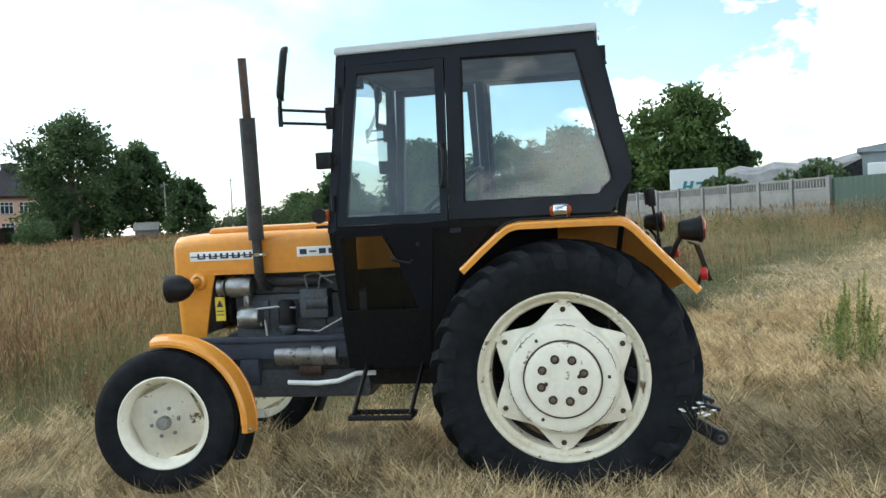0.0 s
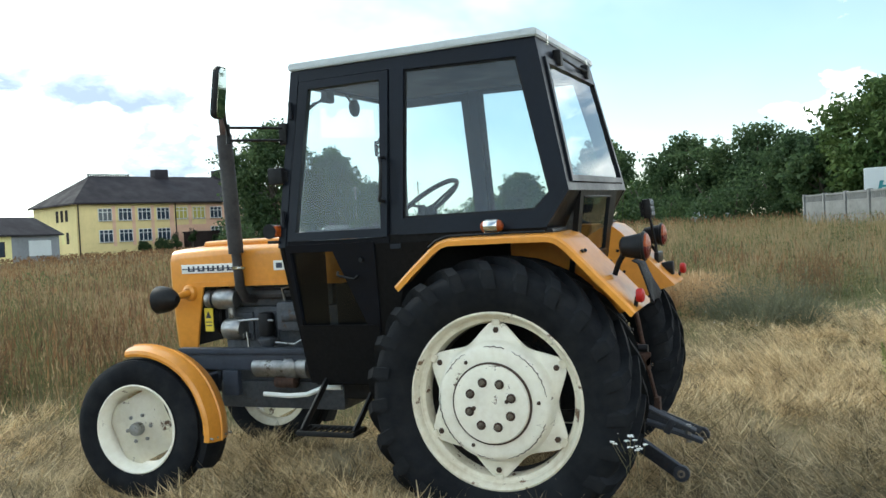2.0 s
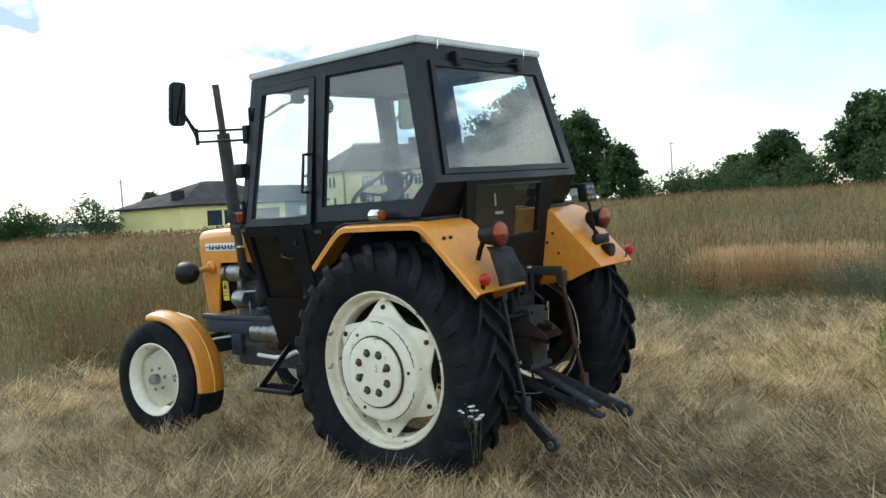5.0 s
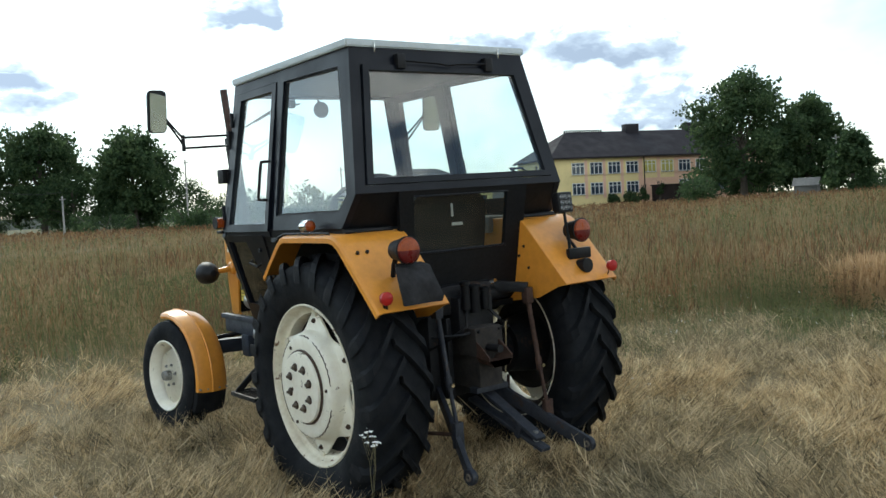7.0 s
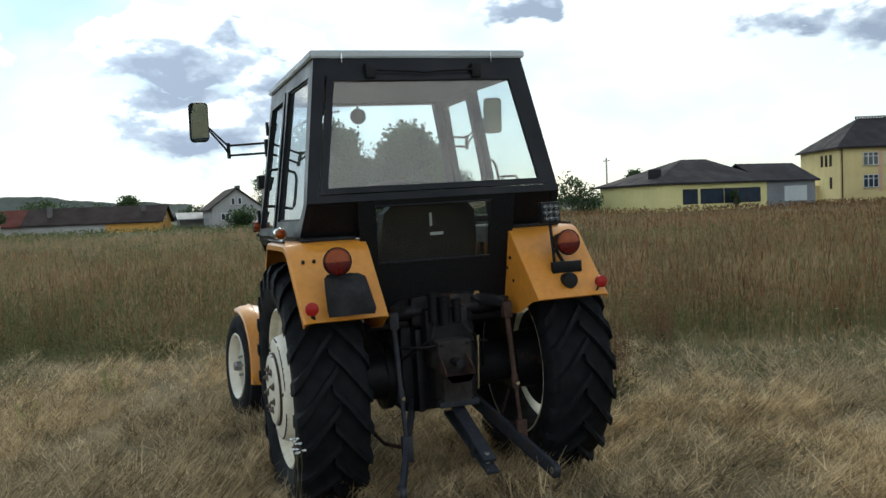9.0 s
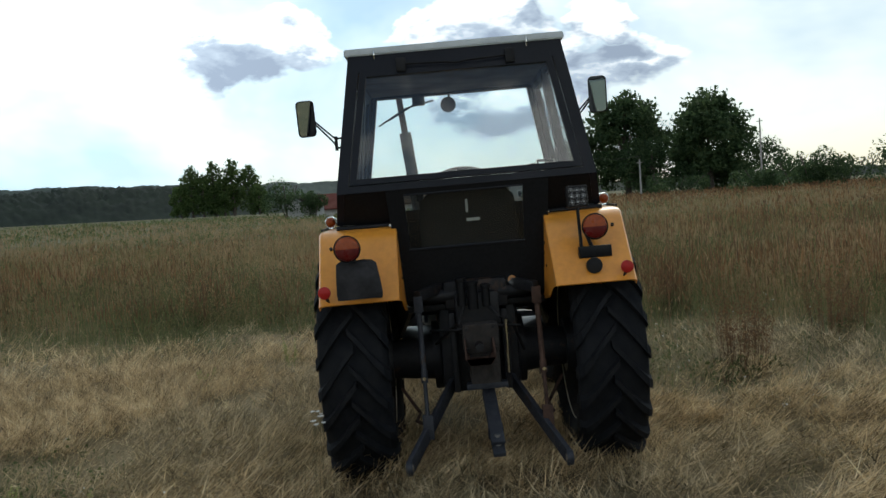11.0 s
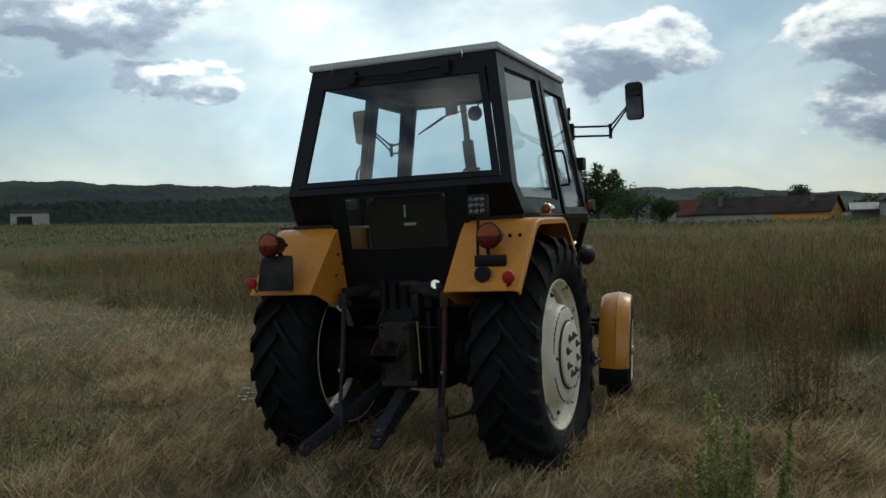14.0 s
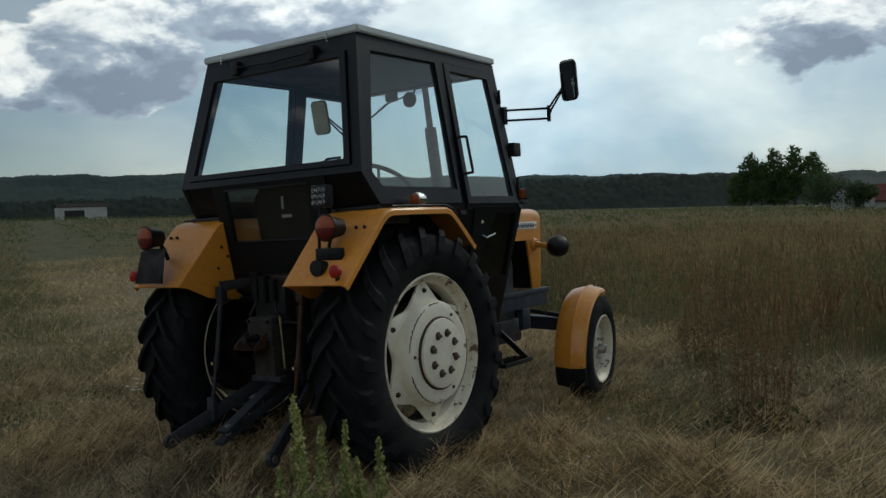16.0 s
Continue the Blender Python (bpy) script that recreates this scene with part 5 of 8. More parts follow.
# panes
for s in (-1, 1):
    bm = B()
    sheet(bm, side([(-0.432, 2.062), (0.125, 2.056), (0.272, 1.449), (0.200, 1.366), (-0.432, 1.363)], s, -0.018))
    pn = part("quarter_window", bm, PANE, cab, "tinted side pane", 0)
    pn.visible_shadow = False
    bm = B()
    frame_ring(bm, side([(-0.428, 2.058), (0.122, 2.052), (0.268, 1.448), (0.198, 1.370), (-0.428, 1.367)], s, -0.012),
               side([(-0.416, 2.046), (0.110, 2.040), (0.254, 1.448), (0.190, 1.382), (-0.416, 1.380)], s, -0.012), (0, -s * 0.012, 0))
    part("window_rubber", bm, PLASTIC, pn)
    # door: upper frame with pane, lower panel with dark pane, handles
    bm = B()
    frame_ring(bm, side([(-0.980, 2.056), (-0.503, 2.062), (-0.503, 1.292), (-1.032, 1.292)], s, 0.004),
               side([(-0.930, 2.017), (-0.548, 2.022), (-0.536, 1.332), (-0.988, 1.332)], s, 0.004), (0, -s * 0.035, 0))
    frame_ring(bm, side([(-1.055, 1.272), (-0.575, 1.272), (-0.66, 0.57), (-1.075, 0.57)], s, 0.0),
               side([(-1.030, 1.235), (-0.80, 1.235), (-0.690, 0.868), (-1.048, 0.868)], s, 0.0), (0, -s * 0.03, 0))
    door = part("cab_door", bm, CABGREY if s else BLACK, tractor, "closed black cab door with two panes", 30)
    bm = B()
    plate(bm, side([(-0.80, 1.24), (-0.575, 1.24), (-0.60, 1.03), (-0.69, 0.87)], s, -0.006), (0, -s * 0.02, 0))
    plate(bm, side([(-1.06, 0.872), (-0.63, 0.872), (-0.655, 0.575), (-1.072, 0.575)], s, 0.003), (0, -s * 0.02, 0))
    part("lower_door_panel", bm, BLACK, door, "black lower door panel")
    bm = B()
    sheet(bm, side([(-0.935, 2.022), (-0.543, 2.027), (-0.531, 1.327), (-0.993, 1.327)], s, -0.012))
    g = part("door_window", bm, PANE, door, "tinted door pane", 0)
    g.visible_shadow = False
    bm = B()
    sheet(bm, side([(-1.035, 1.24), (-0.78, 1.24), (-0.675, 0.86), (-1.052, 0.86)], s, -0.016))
    g = part("lower_door_window", bm, DARKPANE, door, "dark lower door pane", 0)
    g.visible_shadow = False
    bm = B()
    for x in (-0.520,):
        tube(bm, [(x, s * (side_y(1.66) + 0.008), 1.655), (x, s * (side_y(1.66) + 0.055), 1.652), (x + 0.012, s * (side_y(1.62) + 0.062), 1.62), (x + 0.012, s * (side_y(1.48) + 0.062), 1.485),
                  (x, s * (side_y(1.46) + 0.055), 1.458), (x, s * (side_y(1.46) + 0.008), 1.455)], 0.008)
    part("grab_handle", bm, PLASTIC, door, "black bent-bar grab handle")
    bm = B()
    tube(bm, [(-0.79, s * (side_y(1.13) + 0.006), 1.135), (-0.78, s * (side_y(1.12) + 0.03), 1.12), (-0.70, s * (side_y(1.10) + 0.03), 1.10), (-0.69, s * (side_y(1.12) + 0.006), 1.115)], 0.007)
    rod(bm, (-0.655, s * (side_y(1.18) - 0.01), 1.19), (-0.655, s * (side_y(1.18) + 0.015), 1.19), 0.011)
    part("door_catch", bm, CHROME if s > 0 else PLASTIC, door)
    for z in (1.92, 1.40):
        bm = B()
        rod(bm, (-1.015 - (2.05 - z) * 0.06, s * (side_y(z) + 0.01), z - 0.04), (-1.015 - (2.05 - z - 0.04) * 0.06, s * (side_y(z) + 0.01), z + 0.04), 0.010)
        part("hinge", bm, CABGREY, door)
    # panels behind the door, down to the mudguard
    bm = B()
    plate(bm, side([(-0.575, 1.300), (0.250, 1.300), (0.235, 1.255), (-0.575, 1.255)], s, -0.01), (0, -s * 0.02, 0))
    plate(bm, [(-0.572, s * 0.645, 1.262), (-0.30, s * 0.645, 1.262), (-0.46, s * 0.60, 1.07), (-0.56, s * 0.50, 0.80), (-0.645, s * 0.452, 0.575), (-0.66, s * 0.452, 0.575)], (0, -s * 0.02, 0))
    plate(bm, [(-0.30, s * 0.640, 1.262), (0.0, s * 0.36, 1.262), (0.0, s * 0.34, 0.82), (-0.58, s * 0.44, 0.60), (-0.47, s * 0.60, 1.07)], (0, -s * 0.02, 0))
    part("side_panel", bm, BLACK, cab, "black cab side panel")
    # front corner panel
    bm = B()
    plate(bm, [(-1.082, s * 0.655, 1.266), (-1.082, s * 0.255, 1.266), (-1.082, s * 0.255, 0.75), (-1.080, s * 0.450, 0.575)], (0.02, 0, 0))
    part("front_panel", bm, BLACK, cab, "black cab front panel")
    # underside of the rear overhang
    bm = B()
    plate(bm, [rear(s * 0.632, 0.985), (0.246, s * 0.648, 1.298), (0.250, s * 0.36, 1.285), rear(s * 0.36, 0.985)], (-0.02, 0, 0.004))
    part("overhang_panel", bm, BLACK, cab, "black panel under the rear window")
bm = B()
sheet(bm, [(-1.02, -0.49, 2.06), (-1.02, 0.49, 2.06), (-1.062, 0.615, 1.315), (-1.062, -0.615, 1.315)])
g = part("windscreen", bm, REARPANE, cab, "clear windscreen", 0)
g.visible_shadow = False
# rear window in its own sash, hung from two hinges
bm = B()
frame_ring(bm, [rear(-0.478, 0.125, 0.012), rear(0.478, 0.125, 0.012), rear(0.570, 0.945, 0.012), rear(-0.570, 0.945, 0.012)],
           [rear(-0.447, 0.165, 0.012), rear(0.447, 0.165, 0.012), rear(0.531, 0.905, 0.012), rear(-0.531, 0.905, 0.012)], (-0.025, 0, -0.005))
sash = part("rear_window", bm, CABGREY, cab, "large rear window in a dark sash", 30)
bm = B()
sheet(bm, [rear(-0.452, 0.16), rear(0.452, 0.16), rear(0.536, 0.91), rear(-0.536, 0.91)])
g = part("rear_pane", bm, REARPANE, sash, "tinted rear pane", 0)
g.visible_shadow = False
for y in (-0.27, 0.27):
    bm = B()
    q = rear(y, 0.085, 0.02)
    box(bm, q[0] - 0.02, q[0] + 0.018, y - 0.024, y + 0.024, q[2] - 0.045, q[2] + 0.025, 0.005)
    part("sash_hinge", bm, PLASTIC, sash)
bm = B()
tube(bm, [rear(-0.25, 0.10, 0.03), rear(-0.05, 0.11, 0.03), rear(0.0, 0.125, 0.035), rear(0.06, 0.11, 0.03), rear(0.25, 0.10, 0.03)], 0.006, 6)
part("sash_stay", bm, PLASTIC, sash)
bm = B()
tube(bm, [rear(0.36, 0.90, -0.03), rear(0.36, 0.86, -0.06), rear(0.44, 0.86, -0.06), rear(0.44, 0.90, -0.03)], 0.007, 6)
part("sash_handle", bm, PLASTIC, sash)
# wall below the rear window with a low dark pane
bm = B()
frame_ring(bm, [rear(-0.40, 0.985), rear(0.40, 0.985), (0.255, 0.36, 0.885), (0.255, -0.36, 0.885)],
           [(0.334, -0.312, 1.418), (0.334, 0.272, 1.418), (0.295, 0.262, 1.150), (0.295, -0.302, 1.150)], (-0.025, 0, 0))
rw = part("rear_wall", bm, BLACK, cab, "black rear wall with low window", 30)
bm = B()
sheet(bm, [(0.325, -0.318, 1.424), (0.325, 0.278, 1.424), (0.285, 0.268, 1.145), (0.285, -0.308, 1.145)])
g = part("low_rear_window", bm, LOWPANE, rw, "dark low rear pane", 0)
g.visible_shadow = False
bm = B()
bar(bm, (0.2985, -0.306, 1.150), (0.2985, 0.266, 1.150), 0.006, 0.010, bevel=0.002)
bar(bm, (0.3370, -0.314, 1.420), (0.3370, 0.274, 1.420), 0.006, 0.008, bevel=0.002)
part("pane_trim", bm, CABGREY, g, "grey trim along the pane")
bm = B()
plate(bm, [(0.262, -0.36, 0.895), (0.262, 0.36, 0.895), (0.15, 0.30, 0.80), (0.15, -0.30, 0.80)], (-0.02, 0, 0))
box(bm, -1.06, -0.60, -0.43, 0.43, 0.555, 0.585, 0.004)
box(bm, -0.60, 0.24, -0.35, 0.35, 0.83, 0.86, 0.004)
part("cab_floor", bm, BLACK, cab)
# lamps and mirrors on the front pillars
for s, mx in ((-1, -1.148), (1, -1.178)):
    bm = B()
    kx = -1.240
    for dz in (0.0, -0.060):
        tube(bm, [(-1.062, s * 0.580, 1.842 + dz), (kx, s * 0.782, 1.846 + dz)], 0.007, 8)
    box(bm, -1.085, -1.045, s * 0.577 - 0.012, s * 0.577 + 0.012, 1.760, 1.864, 0.004)
    rod(bm, (kx, s * 0.782, 1.768), (kx, s * 0.782, 1.862), 0.011)
    for dz in (0.0, -0.045):
        tube(bm, [(kx, s * 0.784, 1.846 + dz), (kx + 0.012, s * (0.82 + dz * 0.3), 1.880 + dz), (mx - 0.030, s * (0.935 + dz * 0.3), 1.995 + dz * 0.6), (mx - 0.016, s * 0.950, 2.000 + dz * 0.5)], 0.006, 8)
    arm = part("mirror_arm", bm, PLASTIC, tractor, "black rod mirror arm")
    mm = Matrix.Translation((mx, s * 0.954, 1.982)) @ Matrix.Rotation(radians(4.5 if s > 0 else 9), 4, "Y") @ Matrix.Rotation(radians(-18 if s > 0 else 17), 4, "Z")
    bm = B()
    secs = []
    for x, k in ((-0.026, 0.55), (-0.021, 0.85), (-0.008, 0.98), (0.0, 1.0), (0.008, 0.97)):
        secs.append([mm @ Vector((x, y * k, z * (1 - (1 - k) * 0.5))) for y, z in rounded(-0.060, 0.060, -0.118, 0.118, 0.028, 4)])
    loft(bm, secs)
    mir = part("mirror", bm, PLASTIC, arm, "black oblong wing mirror")
    bm = B()
    plate(bm, [mm @ Vector((0.010, y, z)) for y, z in rounded(-0.053, 0.053, -0.111, 0.111, 0.025, 4)], mm.to_3x3() @ Vector((0.001, 0, 0)))
    mg = part("mirror_glass", bm, MIRROR, arm, "", 0)
    bm = B()
    box(bm, -1.130, -1.052, s * 0.62 - 0.022, s * 0.62 + 0.022, 1.568, 1.648, 0.006)
    box(bm, -1.06, -1.035, s * 0.605 - 0.01, s * 0.605 + 0.01, 1.58, 1.63, 0.003)
    part("side_lamp", bm, PLASTIC, tractor, "black box lamp on the pillar")
    bm = B()
    box(bm, -1.140, -1.075, s * 0.655 - 0.012, s * 0.655 + 0.012, 1.285, 1.300, 0.003)
    rod(bm, (-1.115, s * 0.685, 1.345), (-1.115, s * 0.625, 1.345), 0.036, 0.030, 20)
    ln = part("indicator_lamp", bm, PLASTIC, tractor, "small indicator lamp with amber lens")
    bm = B()
    box(bm, -1.092, -1.072, s * 0.655 - 0.028, s * 0.655 + 0.028, 1.318, 1.372, 0.008)
    part("indicator_lens", bm, AMBER, ln)
# step below the door
for s in (-1, 1):
    bm = B()
    for x0, x1 in ((-0.985, -1.010), (-0.700, -0.730)):
        bar(bm, (x0, s * 0.435, 0.60), (x1, s * 0.675, 0.382), 0.035, 0.012, (1, 0, 0), 0.003)
    for y in (0.580, 0.705):
        bar(bm, (-1.025, s * y, 0.378), (-0.715, s * y, 0.378), 0.014, 0.024, bevel=0.003)
    for x in (-1.018, -0.722):
        bar(bm, (x, s * 0.580, 0.378), (x, s * 0.705, 0.378), 0.014, 0.024, bevel=0.003)
    for k in range(9):
        bar(bm, (-0.99 + k * 0.032, s * 0.585, 0.380), (-0.98 + k * 0.032, s * 0.70, 0.380), 0.006, 0.008, bevel=0)
    part("step", bm, PLASTIC, tractor, "black steel boarding step")
# inside the cab
bm = B()
box(bm, -0.30, 0.13, -0.24, 0.24, 0.90, 1.02, 0.05)
seat = part("seat", bm, SEAT, tractor, "black vinyl driver's seat")
bm = B()
secs = []
for z, x, hw in ((1.0, 0.12, 0.20), (1.06, 0.10, 0.245), (1.25, 0.13, 0.25), (1.38, 0.155, 0.235), (1.425, 0.165, 0.19)):
    secs.append([(x - 0.05, -hw, z), (x - 0.02, -hw * 0.6, z), (x - 0.02, hw * 0.6, z), (x - 0.05, hw, z), (x + 0.04, hw, z), (x + 0.06, 0, z), (x + 0.04, -hw, z)])
loft(bm, secs)
bk = part("backrest", bm, SEAT, seat, "black vinyl backrest")
bm = B()
box(bm, 0.222, 0.226, -0.012, 0.0, 1.31, 1.375)
box(bm, 0.222, 0.226, -0.012, 0.055, 1.265, 1.28)
part("seat_tag", bm, WHITE, seat)
bm = B()
box(bm, -0.20, 0.10, 0.33, 0.50, 1.20, 1.29, 0.02)
part("side_cushion", bm, GREYPAD, tractor, "grey cushion on the cab ledge")
bm = B()
box(bm, -1.04, -0.84, -0.225, 0.225, 0.60, 1.24, 0.03)
box(bm, -0.90, -0.80, -0.20, 0.20, 1.14, 1.32, 0.03)
part("dashboard", bm, BLACK, tractor, "black dashboard")
sm = Matrix.Translation((-0.585, 0, 1.435)) @ Matrix.Rotation(radians(-35), 4, "Y")
bm = B()
ring = [sm @ Vector((0.20 * math.cos(a), 0.20 * math.sin(a), 0)) for a in np.linspace(0, math.tau, 41)]
tube(bm, ring, 0.013, 8)
for a in (30, 150, 270):
    tube(bm, [sm @ Vector((0, 0, -0.03)), sm @ Vector((0.2 * math.cos(radians(a)), 0.2 * math.sin(radians(a)), 0))], 0.008, 6)
rod(bm, sm @ Vector((0, 0, -0.02)), sm @ Vector((-0.02, 0, -0.30)), 0.028)
part("steering_wheel", bm, PLASTIC, tractor, "black steering wheel")
bm = B()
tube(bm, [(-0.45, -0.22, 0.85), (-0.47, -0.24, 1.15), (-0.50, -0.25, 1.40)], 0.009)
tube(bm, [(-0.50, 0.12, 0.85), (-0.53, 0.16, 1.20), (-0.55, 0.17, 1.36)], 0.009)
rod(bm, (-0.50, -0.25, 1.385), (-0.502, -0.251, 1.43), 0.02)
part("gear_levers", bm, PLASTIC, tractor)
bm = B()
tube(bm, [(-1.01, -0.02, 2.055), (-0.985, -0.02, 2.02), (-0.960, -0.03, 1.99)], 0.007)
lathe(bm, [(0.0005, -0.016), (0.040, -0.013), (0.048, -0.004), (0.048, 0.008), (0.042, 0.012), (0.0005, 0.013)], 24, "x", (-0.955, -0.03, 1.975))
part("inside_mirror", bm, PLASTIC, tractor, "small round-edged inside mirror")
bm = B()
box(bm, -1.030, -0.990, -0.255, -0.175, 1.990, 2.050, 0.010)
tube(bm, [(-1.035, -0.21, 2.02), (-1.045, -0.30, 1.975), (-1.050, -0.42, 1.915)], 0.006)
tube(bm, [(-1.045, -0.12, 2.020), (-1.050, -0.30, 1.985), (-1.052, -0.48, 1.885)], 0.005)
part("wiper", bm, PLASTIC, tractor, "black windscreen wiper")

# the ground -------------------------------------------------------------------
PLASTER = surface("yellow_plaster", (0.74, 0.60, 0.30), 0.85, spread=0.15, scale=0.4, fine=3, bump=0.1, bump_scale=8, spec=0.2)
PINK = surface("pink_plaster", (0.72, 0.46, 0.33), 0.85, spread=0.15, scale=0.4, fine=3, bump=0.1, bump_scale=8, spec=0.2)
PALE = surface("pale_yellow_plaster", (0.74, 0.67, 0.32), 0.85, spread=0.12, scale=0.4, fine=3, bump=0.1, bump_scale=8, spec=0.2)
GREYWALL = surface("grey_plaster", (0.24, 0.25, 0.265), 0.85, spread=0.2, scale=0.4, fine=3, bump=0.1, bump_scale=8, spec=0.2)
OLDWALL = surface("weathered_plaster", (0.16, 0.157, 0.15), 0.9, spread=0.35, scale=0.6, fine=4, bump=0.2, bump_scale=6, spec=0.2)
OCHRE = surface("ochre_plaster", (0.62, 0.33, 0.08), 0.85, spread=0.2, scale=0.5, fine=4, bump=0.1, bump_scale=8)
SHINGLE = surface("dark_grey_roof_tiles", (0.034, 0.031, 0.036), 0.85, spread=0.25, scale=0.5, fine=6, bump=0.3, bump_scale=8, spec=0.12)
REDTILE = surface("red_roof_tiles", (0.12, 0.037, 0.028), 0.8, spread=0.3, scale=0.6, fine=6, bump=0.3, bump_scale=8, spec=0.12)
OLDTILE = surface("old_brown_roof", (0.042, 0.032, 0.03), 0.85, spread=0.35, scale=0.6, fine=6, bump=0.3, bump_scale=8, spec=0.12)
CONCRETE = surface("weathered_concrete", (0.19, 0.19, 0.185), 0.9, spread=0.28, scale=1.2, fine=8, bump=0.3, bump_scale=25, spec=0.2)
GREENMETAL = surface("dark_green_sheet", (0.035, 0.065, 0.05), 0.5, spread=0.2, scale=1, bump=0.1)
TARP = surface("grey_tarpaulin", (0.20, 0.20, 0.20), 0.6, spread=0.45, scale=1.5, fine=5, bump=0.5, bump_scale=4)
TARPDARK = surface("dark_opening_paint", (0.02, 0.02, 0.02), 0.8)
BANNER = surface("white_banner", (0.55, 0.58, 0.58), 0.5, spread=0.08, scale=1)
TEAL = surface("teal_print", (0.03, 0.22, 0.24), 0.5)
WINFRAME = surface("white_window_frame", (0.72, 0.72, 0.70), 0.5, spread=0.1)
WINGLASS = surface("window_glass", (0.035, 0.05, 0.075), 0.08, spread=0.4, scale=0.6, bump=0, coat=0.3)
BLIND = surface("yellow_blind", (0.45, 0.40, 0.10), 0.8, spread=0.2, scale=1)
POLE = surface("grey_pole", (0.30, 0.29, 0.27), 0.85, spread=0.3)
SHEET = surface("pale_corrugated_sheet", (0.20, 0.225, 0.24), 0.5, spread=0.2, scale=1, bump=0.1, spec=0.3)
# bluish distance haze is put into both wood colours, most into the hills
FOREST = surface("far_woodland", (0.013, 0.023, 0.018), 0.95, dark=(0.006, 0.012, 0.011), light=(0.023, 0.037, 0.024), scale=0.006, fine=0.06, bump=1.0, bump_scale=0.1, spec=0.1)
HAZED_HILLWOOD = surface("hazed_hill_woodland", (0.028, 0.047, 0.041), 0.95, dark=(0.012, 0.023, 0.026), light=(0.047, 0.069, 0.047), scale=0.005, fine=0.05, bump=1.0, bump_scale=0.1, spec=0.1)
MEADOW = surface("far_meadow", (0.045, 0.062, 0.022), 0.95, spread=0.4, scale=0.8, fine=6, bump=0.8, bump_scale=5, spec=0.1)
SOIL = surface("straw_covered_soil", (0.195, 0.155, 0.088), 0.95, dark=(0.085, 0.070, 0.042), light=(0.34, 0.275, 0.160), scale=3.0, fine=34, bump=1.0, bump_scale=36, spec=0.15)
HOUSEWALL = surface("pale_house_plaster", (0.42, 0.42, 0.41), 0.9, spread=0.2, scale=0.6, fine=4, bump=0.2, bump_scale=6, spec=0.2)


def bank(x, y):
    """The field climbs a little towards the concrete wall."""
    r, a = np.hypot(x, y), np.degrees(np.arctan2(y, x))
    up, side = np.clip((r - 9) / 16, 0, 1), np.clip((138 - a) / 30, 0, 1) * np.clip((a + 20) / 40, 0, 1)
    return 0.62 * up * up * (3 - 2 * up) * side * side * (3 - 2 * side)


def meadow_rise(x, y):
    """Far off the meadow climbs towards the wooded hills."""
    r, a = np.hypot(x, y), np.degrees(np.arctan2(y, x)) % 360
    up, side = np.clip((r - 45) / 115, 0, 1), np.clip((a - 186) / 50, 0, 1.05) * np.clip((275 - a) / 15, 0, 1)
    return (2.7 * up * up * (3 - 2 * up) + 0.011 * np.clip(r - 150, 0, 400)) * side


def lie(x, y):
    """Height of the ground: it tips a little under the tractor and rolls gently."""
    r2 = x * x + y * y
    return 0.0218 * y * np.exp(-r2 / 30.0) + 0.012 * np.sin(x * 1.7 + 0.6) * np.cos(y * 1.3) * np.exp(-r2 / 400.0) - 0.02 + 0.28 * np.clip((np.sqrt(r2) - 15) / 75, 0, 1) ** 1.3 + bank(x, y) + meadow_rise(x, y) - 0.05 * np.exp(-((x + 1.98) ** 2 + (y - 0.70) ** 2) / 0.7)


# edge of the mown strip, walked round the tractor
EDGE = [(-60, -100), (-12.6, -18), (-8.4, -11.5), (-5.8, -6.5), (-5.0, -3.0), (-4.6, -0.6), (-3.2, 0.6), (-2.45, 1.35), (-1.9, 2.7), (-1.3, 3.9), (-0.3, 5.2), (0.8, 6.6), (2.2, 8.6), (4.2, 12.5), (9, 19), (22, 22), (22, -14), (-4.5, -13), (-9.6, -18.6), (-57.5, -100)]


def outside(px, py):
    """Signed distance from the mown strip, positive in the tall grass."""
    e = np.array(EDGE, float)
    d = np.full(px.shape, 1e9)
    inside = np.zeros(px.shape, bool)
    for (x0, y0), (x1, y1) in zip(e, np.roll(e, -1, 0)):
        t = np.clip(((px - x0) * (x1 - x0) + (py - y0) * (y1 - y0)) / ((x1 - x0) ** 2 + (y1 - y0) ** 2), 0, 1)
        d = np.minimum(d, np.hypot(px - x0 - t * (x1 - x0), py - y0 - t * (y1 - y0)))
        hit = ((y0 > py) != (y1 > py)) & (px < (x1 - x0) * (py - y0) / (y1 - y0 + 1e-12) + x0)
        inside ^= hit
    wob = 0.45 * np.sin(px * 2.1 + 1.3 * np.sin(py * 1.1)) * np.cos(py * 1.7 + 0.4) + 0.3 * np.sin(px * 4.3 - py * 3.7)
    return np.where(inside, -d, d) + wob


